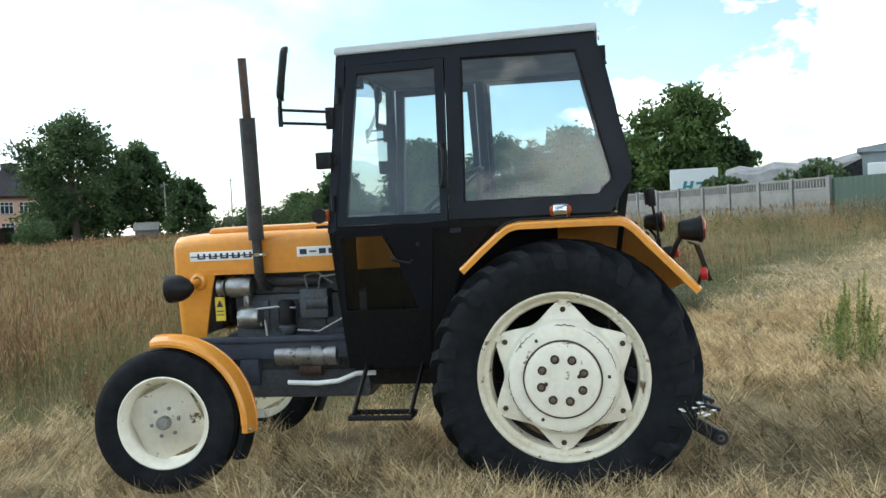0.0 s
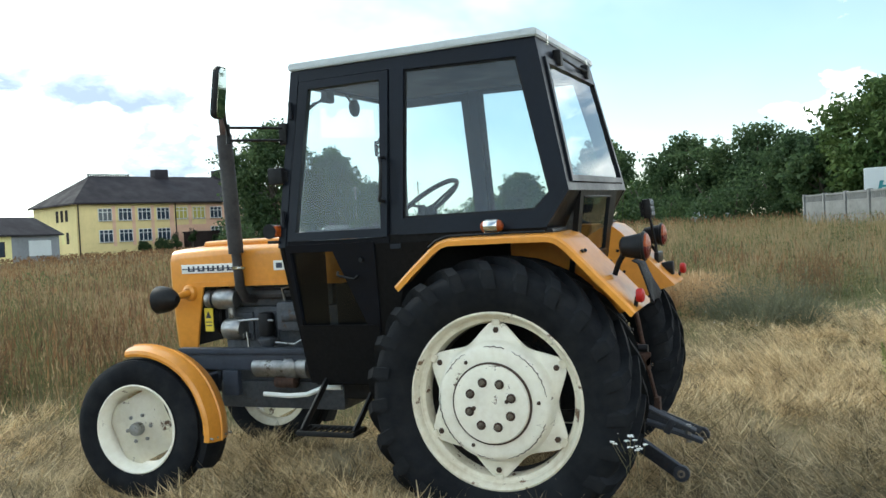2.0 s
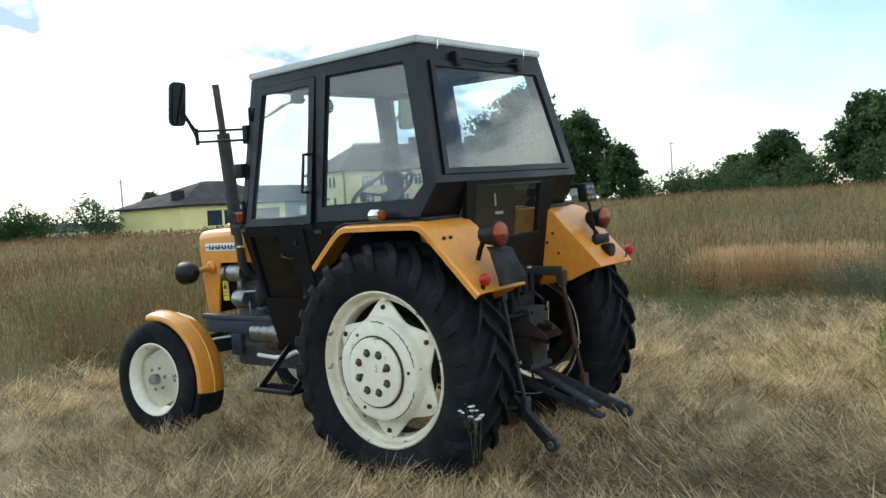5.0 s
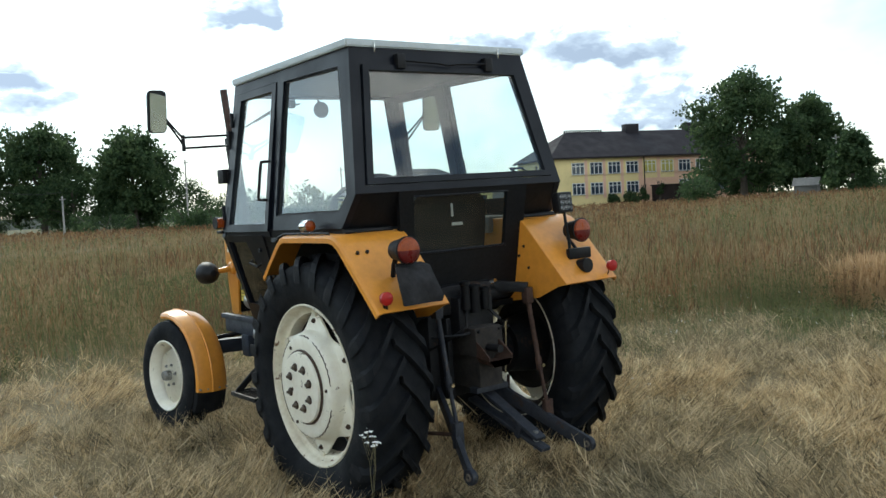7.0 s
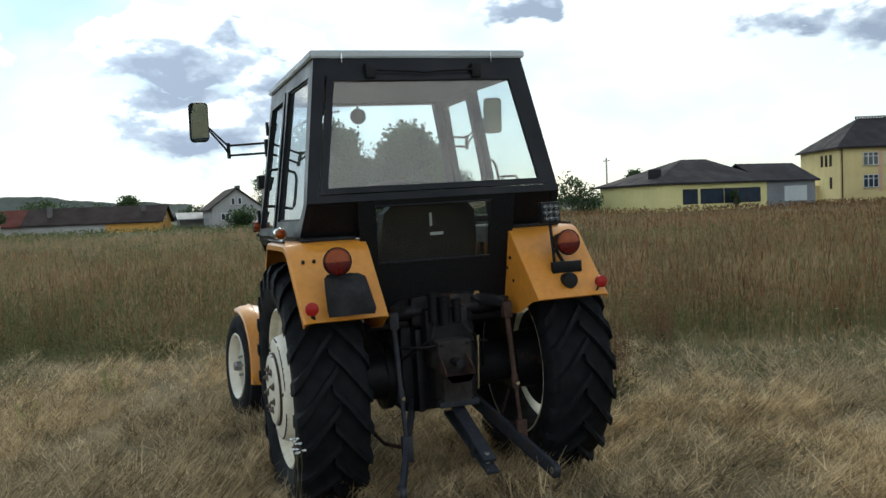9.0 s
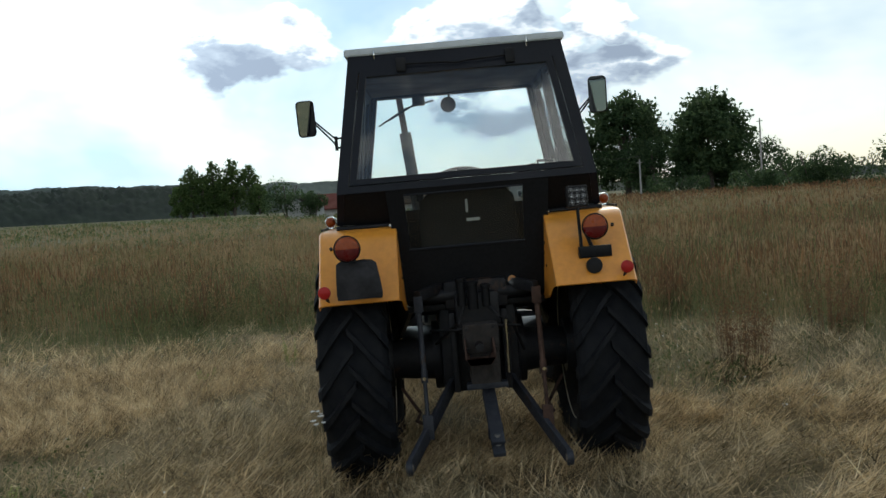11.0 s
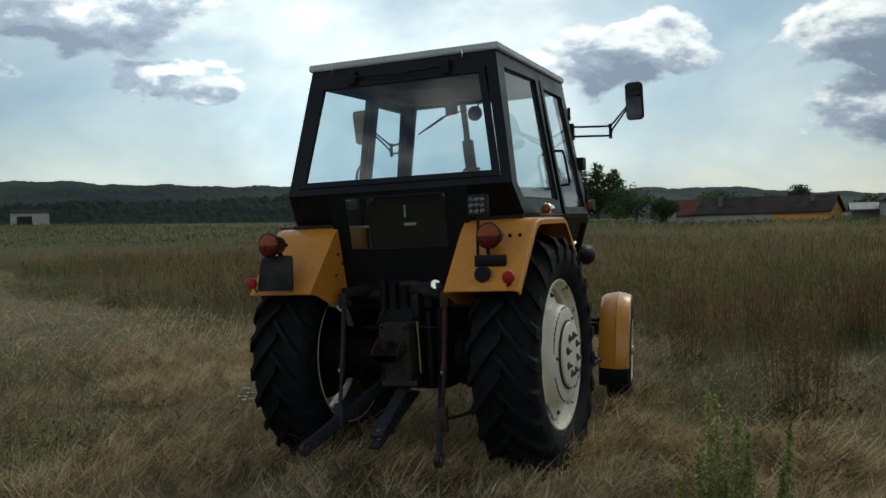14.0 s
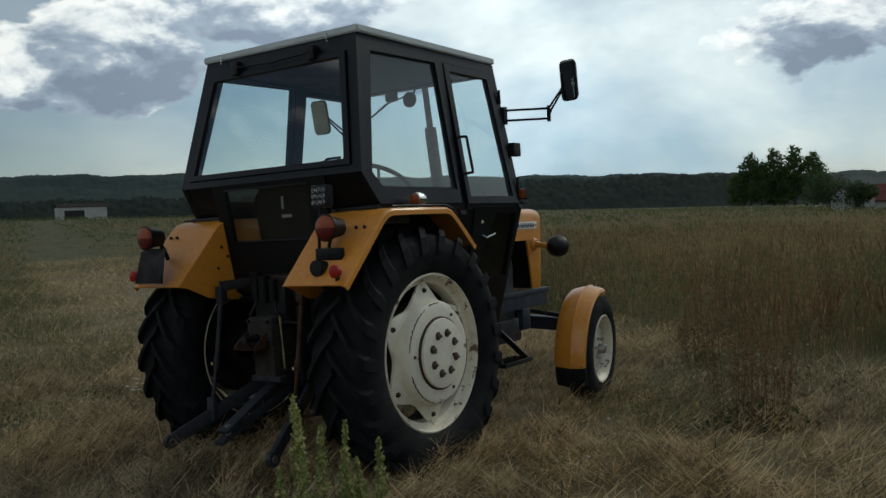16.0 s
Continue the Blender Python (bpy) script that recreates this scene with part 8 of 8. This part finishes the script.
# longer wisps round the wheels, where the mower did not reach
px, py = [], []
for wx, wy, rr in ((0, -0.62, 0.62), (0, 0.62, 0.62), (-1.965, -0.67, 0.34), (-1.965, 0.67, 0.34)):
    a = rs.uniform(0, math.tau, 1500)
    px.append(wx + np.cos(a) * (rr * 0.62 + rs.rayleigh(0.12, 1500)))
    py.append(wy + np.sin(a) * (0.15 + rs.rayleigh(0.10, 1500)))
x, y = np.concatenate(px), np.concatenate(py)
n = len(x)
stuff("wisps_at_the_wheels", blade_mesh("wisps_at_the_wheels", x, y, lie(x, y) - 0.005, rs.uniform(0.05, 0.19, n), rs.uniform(0.1, 0.9, n), rs.uniform(0.0009, 0.0018, n), rs, 2, 0.8),
      STRAW, "dry grass wisps round the wheels")

# tall field grass round it: stems with seed heads, leaves at the foot, herbs in drifts, coarser away from the strip


def sandy(x, y):
    """Where fine sand-coloured grass crowds out the rest, before the broom shrubs."""
    return 1 - ramp01(np.hypot((x + 0.9) / 1.25, (y - 7.6) / 0.95) + 0.5 * (fbm(x, y, 1.6, 133) - 0.5), 0.7, 1.1)


def band(n, r0, r1, az0, az1, rs):
    r = np.sqrt(rs.uniform(r0 * r0, r1 * r1, n))
    a = np.radians(rs.uniform(az0, az1, n))
    return r * np.cos(a), r * np.sin(a)


def tall(name, n, r0, r1, width, head, rs, seg=2, hmax=0.95, mat=None, lo=0.45, label="tall dry golden grass with seed heads", drift=(0.25, 0.6), seed=50, edge=(-0.2, 2.0), lean=0.3, az=(50, 262), per_m=0.35):
    x, y = band(n, r0, r1, *az, rs)
    d = outside(x, y)
    f = fbm(x, y, per_m, seed)
    keep = (rs.rand(len(x)) < ramp01(d, *edge) * (0.06 + 0.94 * ramp01(f, *drift))) & (rs.rand(len(x)) > 0.85 * sandy(x, y))
    x, y, d = x[keep], y[keep], d[keep]
    h = hmax * rs.uniform(lo, 1.0, len(x)) * (0.70 + 0.45 * fbm(x, y, 0.25, seed + 9)) * np.clip(0.35 + d * 0.20, 0.2, 1.0)
    stuff(name, blade_mesh(name, x, y, lie(x, y) - 0.02, h, np.abs(rs.normal(0, lean * 0.6, len(x))) + 0.02, width * rs.uniform(0.7, 1.3, len(x)), rs, seg, 0.6, head), mat or TALL, label)


def herbs(name, n, r0, r1, h, leaf, per, mat, rs, label, drift, seed, edge, low=0.1, bushy=0.07, az=(50, 262), per_m=0.35):
    """Branchy herbs: small leaves all along many upright stalks, in drifts."""
    x, y = band(n, r0, r1, *az, rs)
    d = outside(x, y)
    f = fbm(x, y, per_m, seed)
    keep = (rs.rand(len(x)) < ramp01(d, *edge) * ramp01(f, *drift)) & (rs.rand(len(x)) > 0.9 * sandy(x, y))
    x, y, d = x[keep], y[keep], d[keep]
    hh = h * rs.uniform(0.45, 1.0, len(x)) * np.clip(0.45 + d * 0.20, 0.3, 1.0)
    t = low + (1 - low) * rs.rand(len(x), per)
    tilt = rs.normal(0, 0.16, (len(x), 2))
    pos = np.stack([x[:, None] + tilt[:, :1] * hh[:, None] * t, y[:, None] + tilt[:, 1:] * hh[:, None] * t, lie(x, y)[:, None] + hh[:, None] * t], -1)
    pos += rs.normal(size=pos.shape) * (bushy * (1.15 - t))[..., None] * np.array((1, 1, 0.4))
    pos = pos.reshape(-1, 3)
    pos[:, 2] = np.maximum(pos[:, 2], 0.02)
    v, tri = leaf_cards(pos, leaf, rs)
    stuff(name, solid(v, tri, name), mat, label, "weeds")


tall("tall_grass_near", 64000, 1.5, 11, 0.0016, 0.16, rs, 1, 0.70, lo=0.3, seed=50)
tall("green_stalks_near", 60000, 1.5, 12, 0.0024, 0.08, rs, 2, 0.60, GREENB, 0.30, "clumps of green stalks in the tall grass", drift=(0.50, 0.66), seed=121, edge=(0.0, 1.6), lean=0.22, per_m=0.8)
tall("brown_stalks_near", 14000, 1.8, 14, 0.0022, 0.35, rs, 1, 0.74, DOCKBROWN, 0.45, "dead brown stalks in the tall grass", drift=(0.55, 0.66), seed=127, edge=(0.1, 1.2), lean=0.16, per_m=0.7)
tall("edge_tufts", 60000, 1.5, 11, 0.0018, 0, rs, 2, 0.42, TALL, 0.3, "short dry tufts along the edge of the mown strip", drift=(0.42, 0.6), seed=58, edge=(-1.9, 0.0), lean=0.7, per_m=1.3)
tall("grass_leaves_near", 105000, 1.5, 11, 0.0024, 0, rs, 2, 0.46, GREENB, 0.25, "greenish grass leaves under the tall stems", lean=0.7, drift=(0.36, 0.56), seed=53, edge=(-0.8, 0.8))
tall("grey_weeds_near", 60000, 1.5, 11, 0.0016, 0, rs, 2, 0.46, GREYG, 0.25, "grey-green dry weeds at the edge of the tall grass", lean=0.9, drift=(0.25, 0.6), seed=56, edge=(-1.4, 0.6))
herbs("edge_herbs", 13000, 1.8, 12, 0.54, 0.015, 16, HERB, rs, "dark green leafy herbs at the edge of the tall grass", (0.44, 0.62), 61, (-0.2, 1.0), 0.05, 0.08, per_m=0.55)
herbs("grey_herbs", 11000, 1.8, 12, 0.42, 0.010, 14, GREYG, rs, "grey-brown dry herbs in drifts", (0.40, 0.66), 64, (-0.9, 0.8), 0.1, 0.07, per_m=0.5)
tall("sorrel_near", 26000, 2.0, 13, 0.0022, 0.5, rs, 1, 0.62, SORREL, 0.5, "rust-brown seeding sorrel in the grass", drift=(0.50, 0.62), seed=67, edge=(0.2, 1.6), lean=0.25, per_m=0.6)
tall("green_stalks_middle", 50000, 10, 30, 0.0042, 0.08, rs, 1, 0.60, GREENB, 0.35, "green stalks among the tall grass", drift=(0.50, 0.64), seed=124, lean=0.22, per_m=0.3)
tall("tall_grass_middle", 44000, 11, 26, 0.0028, 0.18, rs, 1, 0.64, drift=(0.2, 0.5), lo=0.35, seed=70, per_m=0.22)
tall("bare_stems_middle", 70000, 11, 26, 0.0032, 0, rs, 1, 0.66, TALL, 0.35, "dry grass without seed heads", drift=(0.1, 0.5), seed=73, per_m=0.22)
tall("weeds_middle", 60000, 11, 26, 0.0042, 0, rs, 1, 0.50, GREYG, 0.3, "grey-green weeds among the tall grass", drift=(0.3, 0.65), seed=76, lean=0.7, per_m=0.22)
herbs("green_herbs_middle", 6000, 9, 28, 0.58, 0.026, 12, HERB, rs, "dark green herbs among the tall grass", (0.45, 0.66), 79, (0, 1), 0.1, 0.10, per_m=0.2)
tall("sorrel_middle", 24000, 11, 30, 0.0038, 0.45, rs, 1, 0.56, SORREL, 0.5, "rust-brown seeding sorrel among the grass", drift=(0.50, 0.62), seed=82, lean=0.25, per_m=0.16)
tall("tall_grass_far", 120000, 26, 62, 0.0080, 0, rs, 1, 0.68, TALL, drift=(0.1, 0.5), lo=0.4, seed=85, per_m=0.1)
herbs("green_herbs_far", 9000, 26, 64, 0.60, 0.045, 8, GREENB, rs, "green herbs far off in the field", (0.50, 0.68), 88, (0, 1), 0.3, 0.12, per_m=0.09)
tall("sorrel_far", 26000, 24, 70, 0.010, 0.4, rs, 1, 0.58, SORREL, 0.5, "rust-brown sorrel far off in the field", drift=(0.34, 0.56), seed=91, lean=0.25, az=(50, 178), per_m=0.07)
tall("tall_grass_farthest", 80000, 62, 130, 0.024, 0, rs, 1, 0.66, TALL, drift=(0.2, 0.6), lo=0.4, seed=94, per_m=0.05)
herbs("sorrel_farthest", 8000, 66, 125, 0.72, 0.10, 5, SORREL, rs, "rust-brown sorrel before the houses", (0.28, 0.55), 97, (0, 1), 0.5, 0.15, az=(50, 172), per_m=0.04)
herbs("green_herbs_farthest", 10000, 62, 150, 0.62, 0.09, 5, GREENB, rs, "dark green meadow before the woods", (0.25, 0.55), 99, (0, 1), 0.3, 0.2, az=(172, 262), per_m=0.04)
tall("field_undergrowth", 60000, 9, 40, 0.011, 0, rs, 1, 0.42, GREYG, 0.4, "matted dry grass under the stems", drift=(0.1, 0.5), seed=101, lean=0.9)
x, y = scatter(26000, -2.6, 0.8, 6.2, 9.0, rs)
keep = rs.rand(len(x)) < sandy(x, y)
x, y = x[keep], y[keep]
n = len(x)
stuff("fine_sandy_grass", blade_mesh("fine_sandy_grass", x, y, lie(x, y) - 0.01, rs.uniform(0.22, 0.50, n), np.abs(rs.normal(0, 0.25, n)), rs.uniform(0.0014, 0.0026, n), rs, 1, 0.6, 0.3), SANDY, "fine sand-coloured grass in a patch")
# rough low grass and herbs beside and behind the tractor, where the mowing was poor
for name, count, mat, tall_to, label in (("rough_grass", 190000, OLIVE, 0.24, "rough weathered grass on the poorly mown ground"), ("creeping_weeds", 130000, GREYG, 0.26, "low grey-green weeds creeping into the straw"),
                                         ("rough_green_grass", 230000, GREENB, 0.24, "low green grass in the straw")):
    x, y = scatter(int(count * 1.45), -12.5, 6.0, -18.5, 6.5, rs)
    keep = (outside(x, y) < 0.8) & (rs.rand(len(x)) < rough(x, y) * (0.35 + 0.65 * ramp01(fbm(x, y, 1.3, 106 + len(name)), 0.35, 0.65)))
    x, y = x[keep], y[keep]
    n = len(x)
    stuff(name, blade_mesh(name, x, y, lie(x, y) - 0.005, rs.uniform(0.05, tall_to, n), np.abs(rs.normal(0, 0.6, n)), rs.uniform(0.0014, 0.0030, n), rs, 1, 0.9), mat, label)
for name, count, leaf, mat, label in (("low_herbs", 12000, 0.012, GREENB, "low green herbs in the rough grass"), ("dark_herbs", 9000, 0.012, HERB, "dark green herbs in the rough grass"), ("brown_herbs", 9000, 0.008, DOCKBROWN, "dead brown herbs in the rough grass")):
    x, y = scatter(int(count * 1.45), -12.5, 6.0, -18.5, 6.5, rs)
    keep = (outside(x, y) < 0.8) & (rs.rand(len(x)) < rough(x, y) * ramp01(fbm(x, y, 0.9, 108 + len(name)), 0.46, 0.64))
    x, y = x[keep], y[keep]
    n, t = len(x), rs.rand(int(keep.sum()), 10)
    pos = np.stack([x[:, None] + 0 * t, y[:, None] + 0 * t, lie(x, y)[:, None] + 0.22 * t * rs.uniform(0.4, 1.2, (n, 1))], -1) + rs.normal(size=(n, 10, 3)) * np.array((0.05, 0.05, 0.01))
    pos[..., 2] = np.maximum(pos[..., 2], 0.01)
    v, tri = leaf_cards(pos.reshape(-1, 3), leaf, rs)
    stuff(name, solid(v, tri, name), mat, label, "weeds")
x, y = scatter(700, -4.5, 6.0, -11, 7.0, rs)
keep = (rs.rand(700) < 0.12 + rough(x, y)) & (np.abs(y) > 1.3)
x, y = x[keep], y[keep]
pos = np.repeat(np.stack([x, y, lie(x, y) + rs.uniform(0.08, 0.26, len(x))], -1), 4, 0) + rs.normal(size=(len(x) * 4, 3)) * 0.008
v, tri = leaf_cards(pos, 0.006, rs)
stuff("small_white_flowers", solid(v, tri, "small_white_flowers"), PETAL, "tiny white flowers scattered in the rough grass", "flowers")


def broom(name, x, y, h, w, n, mat, seed, label):
    """A shrub of thin switches fanning from one foot, with small leaves along them."""
    rs = np.random.RandomState(seed)
    root = thing(name, label, "shrub", at_yaw(x, y, 0, float(lie(np.array(x), np.array(y))) - 0.01))
    a, q = rs.uniform(0, math.tau, n), np.sqrt(rs.rand(n))
    bx, by = q * w * 0.22 * np.cos(a), q * w * 0.22 * np.sin(a)
    lean, length = 0.08 + 0.75 * q * rs.uniform(0.6, 1.1, n), h * rs.uniform(0.6, 1.12, n)
    tagged(part("broom_growth", blade_mesh("switches", bx, by, 0 * bx, length, lean, rs.uniform(0.0016, 0.003, n), rs, 3, 0.3, way=a + rs.normal(0, 0.35, n)), mat, root), kind="stuff")
    k, t = rs.randint(0, n, n * 5), rs.uniform(0.3, 1.0, n * 5)
    pos = np.stack([bx[k] + np.cos(a[k]) * length[k] * t * np.sin(lean[k]), by[k] + np.sin(a[k]) * length[k] * t * np.sin(lean[k]), length[k] * t * np.cos(lean[k])], -1) + rs.normal(size=(n * 5, 3)) * 0.02
    v, tri = leaf_cards(np.maximum(pos, (-9, -9, 0.02)), 0.010, rs)
    part("foliage", solid(v, tri, "foliage"), mat, root)


def dock(x, y, h, seed, stems=42, spread=0.15):
    """Dead upright stalks with rusty seed along their tops and a dark leafy foot."""
    rs = np.random.RandomState(seed)
    root = thing("dock", "dry rust-brown dock stalks with seed", "weed", at_yaw(x, y, 0, float(lie(np.array(x), np.array(y))) - 0.01))
    a, q = rs.uniform(0, math.tau, stems), np.sqrt(rs.rand(stems)) * spread
    bx, by, length, lean = q * np.cos(a), q * np.sin(a), h * rs.uniform(0.55, 1.05, stems), np.abs(rs.normal(0, 0.12, stems))
    tagged(part("dead_growth", blade_mesh("stems", bx, by, 0 * bx, length, lean, rs.uniform(0.0018, 0.0030, stems), rs, 2, 0.3, way=a), DOCKBROWN, root), kind="stuff")
    k, t = rs.randint(0, stems, stems * 34), rs.uniform(0.42, 1.0, stems * 34)
    pos = np.stack([bx[k] + np.cos(a[k]) * length[k] * t * np.sin(lean[k]), by[k] + np.sin(a[k]) * length[k] * t * np.sin(lean[k]), length[k] * t * np.cos(lean[k])], -1) + rs.normal(size=(len(k), 3)) * 0.012
    v, tri = leaf_cards(pos, 0.0075, rs)
    tagged(part("seed_spike", solid(v, tri, "seed_spike"), SORREL, root), kind="stuff")
    pos = rs.normal(size=(140, 3)) * (spread * 0.7, spread * 0.7, 0.04) + (0, 0, 0.08)
    v, tri = leaf_cards(np.maximum(pos, (-9, -9, 0.01)), 0.02, rs)
    tagged(part("foot_foliage", solid(v, tri, "foot_foliage"), HERB, root), kind="stuff")


def weed(name, x, y, h, n, mat, seed, label, spread=0.16, leaf=0.02, stems=5, lean=0.18, low=0.15, thin=0.0016, narrow=0):
    """A leafy upright weed: stems with small leaves set all along them."""
    rs = np.random.RandomState(seed)
    root = thing(name, label, "weed", at_yaw(x, y, 0, float(lie(np.array(x), np.array(y))) - 0.01))
    tips, bases = [], []
    for k in range(stems):
        bm = B()
        a = rs.rand() * 6.28
        hh = h * rs.uniform(0.6, 1.0) if k else h
        b = Vector((spread * 0.3 * math.cos(a), spread * 0.3 * math.sin(a), 0))
        t = b + Vector((hh * math.sin(lean * rs.uniform(0.2, 1.3)) * math.cos(a), hh * math.sin(lean * rs.uniform(0.2, 1.3)) * math.sin(a), hh))
        tube(bm, [b, b.lerp(t, 0.5) + Vector((0.01, 0.0, 0)), t], thin, 5)
        part("stem", bm, mat, root)
        bases.append(b)
        tips.append(t)
    bases, tips = np.array(bases), np.array(tips)
    which = rs.randint(0, stems, n)
    t = low + (1 - low) * rs.rand(n) ** 0.8
    pos = bases[which] + (tips - bases)[which] * t[:, None]
    pos += rs.normal(size=(n, 3)) * (spread * 0.28 * (1.08 - t))[:, None]
    v, tri = leaf_cards(pos, leaf, rs)
    part("leaves", solid(v, tri, "leaves"), mat, root)
    if narrow:
        which, t = rs.randint(0, stems, narrow), rs.uniform(0.05, 0.85, narrow)
        foot = bases[which] + (tips - bases)[which] * t[:, None]
        part("narrow_leaves", blade_mesh("narrow_leaves", foot[:, 0], foot[:, 1], foot[:, 2], rs.uniform(0.03, 0.09, narrow) * (1.15 - 0.5 * t), rs.uniform(0.3, 1.2, narrow), rs.uniform(0.0012, 0.0024, narrow), rs, 2, 0.6), GREENB, root)
    return root


# single plants ----------------------------------------------------------------
for k, (x, y, h, n) in enumerate(((1.87, 1.72, 0.80, 2400), (1.78, 1.83, 0.70, 2400), (1.92, 1.62, 0.56, 1500), (1.74, 1.76, 0.54, 1200), (1.84, 1.98, 0.50, 1200), (1.98, 1.90, 0.45, 1000))):
    weed("goldenrod", x, y, h, n, WEEDY, 200 + k, "pale green flowering weed with upright plumes", 0.11, 0.0068, 5, 0.11, 0.52, 0.0016, 300)
for k, (x, y, h, w) in enumerate(((1.95, 2.45, 0.34, 0.6), (2.15, 2.70, 0.38, 0.7))):
    broom("broom_shrub", x, y, h, w, 70, GREENB, 230 + k, "low green broom shrub with thin switches")
for k, (x, y, h, w) in enumerate(((0.72, 6.05, 0.78, 1.2), (1.12, 6.25, 0.60, 0.9), (0.30, 6.35, 0.58, 0.8))):
    broom("broom_shrub", x, y, h, w, 420, BROOM, 240 + k, "bushy grey-green broom shrub in the dry grass")
for k, (x, y, h) in enumerate(((-1.35, 1.78, 0.74), (-1.50, 1.92, 0.62), (-3.3, 0.9, 0.5), (-5.6, 0.6, 0.62), (-5.3, 1.4, 0.6), (-4.9, 2.3, 0.6), (1.02, 9.75, 0.78), (1.2, 9.85, 0.82), (1.38, 9.8, 0.8), (1.55, 9.9, 0.84), (-7.5, 4.0, 0.8), (-7.3, 4.4, 0.75), (-7.9, 4.1, 0.7), (-2.4, 2.9, 0.7), (-3.0, 3.3, 0.6))):
    dock(x, y, h, 260 + k)
spots = np.random.RandomState(77)
bx, by = band(400, 3.0, 13, 95, 235, spots)
near_edge = outside(bx, by)
for k, (x, y) in enumerate([(u, v) for u, v, d in zip(bx, by, near_edge) if 0.3 < d < 4.5][:34]):
    dock(float(x), float(y), float(spots.uniform(0.5, 0.85)), 320 + k, int(spots.randint(10, 34)), float(spots.uniform(0.08, 0.18)))
for k, (x, y, h) in enumerate(((1.04, -1.83, 0.34), (1.3, -2.0, 0.30), (0.7, -2.3, 0.3), (2.3, -1.0, 0.22), (2.6, -2.4, 0.25), (-3.4, -1.6, 0.3), (-2.6, -2.2, 0.2), (3.0, 0.9, 0.28), (2.4, 0.55, 0.3))):
    weed("small_weed", x, y, h, 420, WEEDY, 290 + k, "small pale green weed in the straw", 0.10, 0.006, 5, 0.3, 0.1)


def yarrow(x, y, h, seed, heads=7):
    rs2 = np.random.RandomState(seed)
    root = thing("yarrow", "yarrow with small white flower heads", "flower", at_yaw(x, y, 0, float(lie(np.array(x), np.array(y))) - 0.01))
    bm = B()
    tips = []
    for k in range(heads):
        a = rs2.rand() * 6.28
        t = Vector((0.09 * rs2.rand() * math.cos(a), 0.09 * rs2.rand() * math.sin(a), h * rs2.uniform(0.84, 1.0)))
        fork = Vector((0.012 * (k % 2), 0.02 * (k % 2), h * (0.68 + 0.06 * (k % 3))))
        tube(bm, ([(0.01 * k, 0, 0), (0.006, 0.004, h * 0.4)] if k < 2 else []) + [fork, fork.lerp(t, 0.6), t], 0.0010, 4)
        part("stem", bm, GREYG, root)
        bm = B()
        tips.append(t)
    bm.free()
    for t in tips:
        bm = B()
        for k in range(8):
            a, r = rs2.rand() * 6.28, 0.011 * rs2.rand() ** 0.5
            c = t + Vector((r * math.cos(a), r * math.sin(a), 0.002 * rs2.rand()))
            lathe(bm, [(0.0003, -0.002), (0.0042, 0.0), (0.003, 0.0025), (0.0003, 0.003)], 6, "z", c)
        part("flower_head", bm, PETAL, root)


yarrow(0.56, -0.80, 0.50, 1, 8)
yarrow(0.61, -0.83, 0.46, 2, 4)
yarrow(1.75, -2.2, 0.22, 3, 4)
yarrow(2.7, -1.9, 0.2, 4, 4)

p = ANX @ Vector((9.0, -1.2, 0))
bush(p.x, p.y, 3.0, 1.0, 140, label="slim young tree before the low building", n=900)
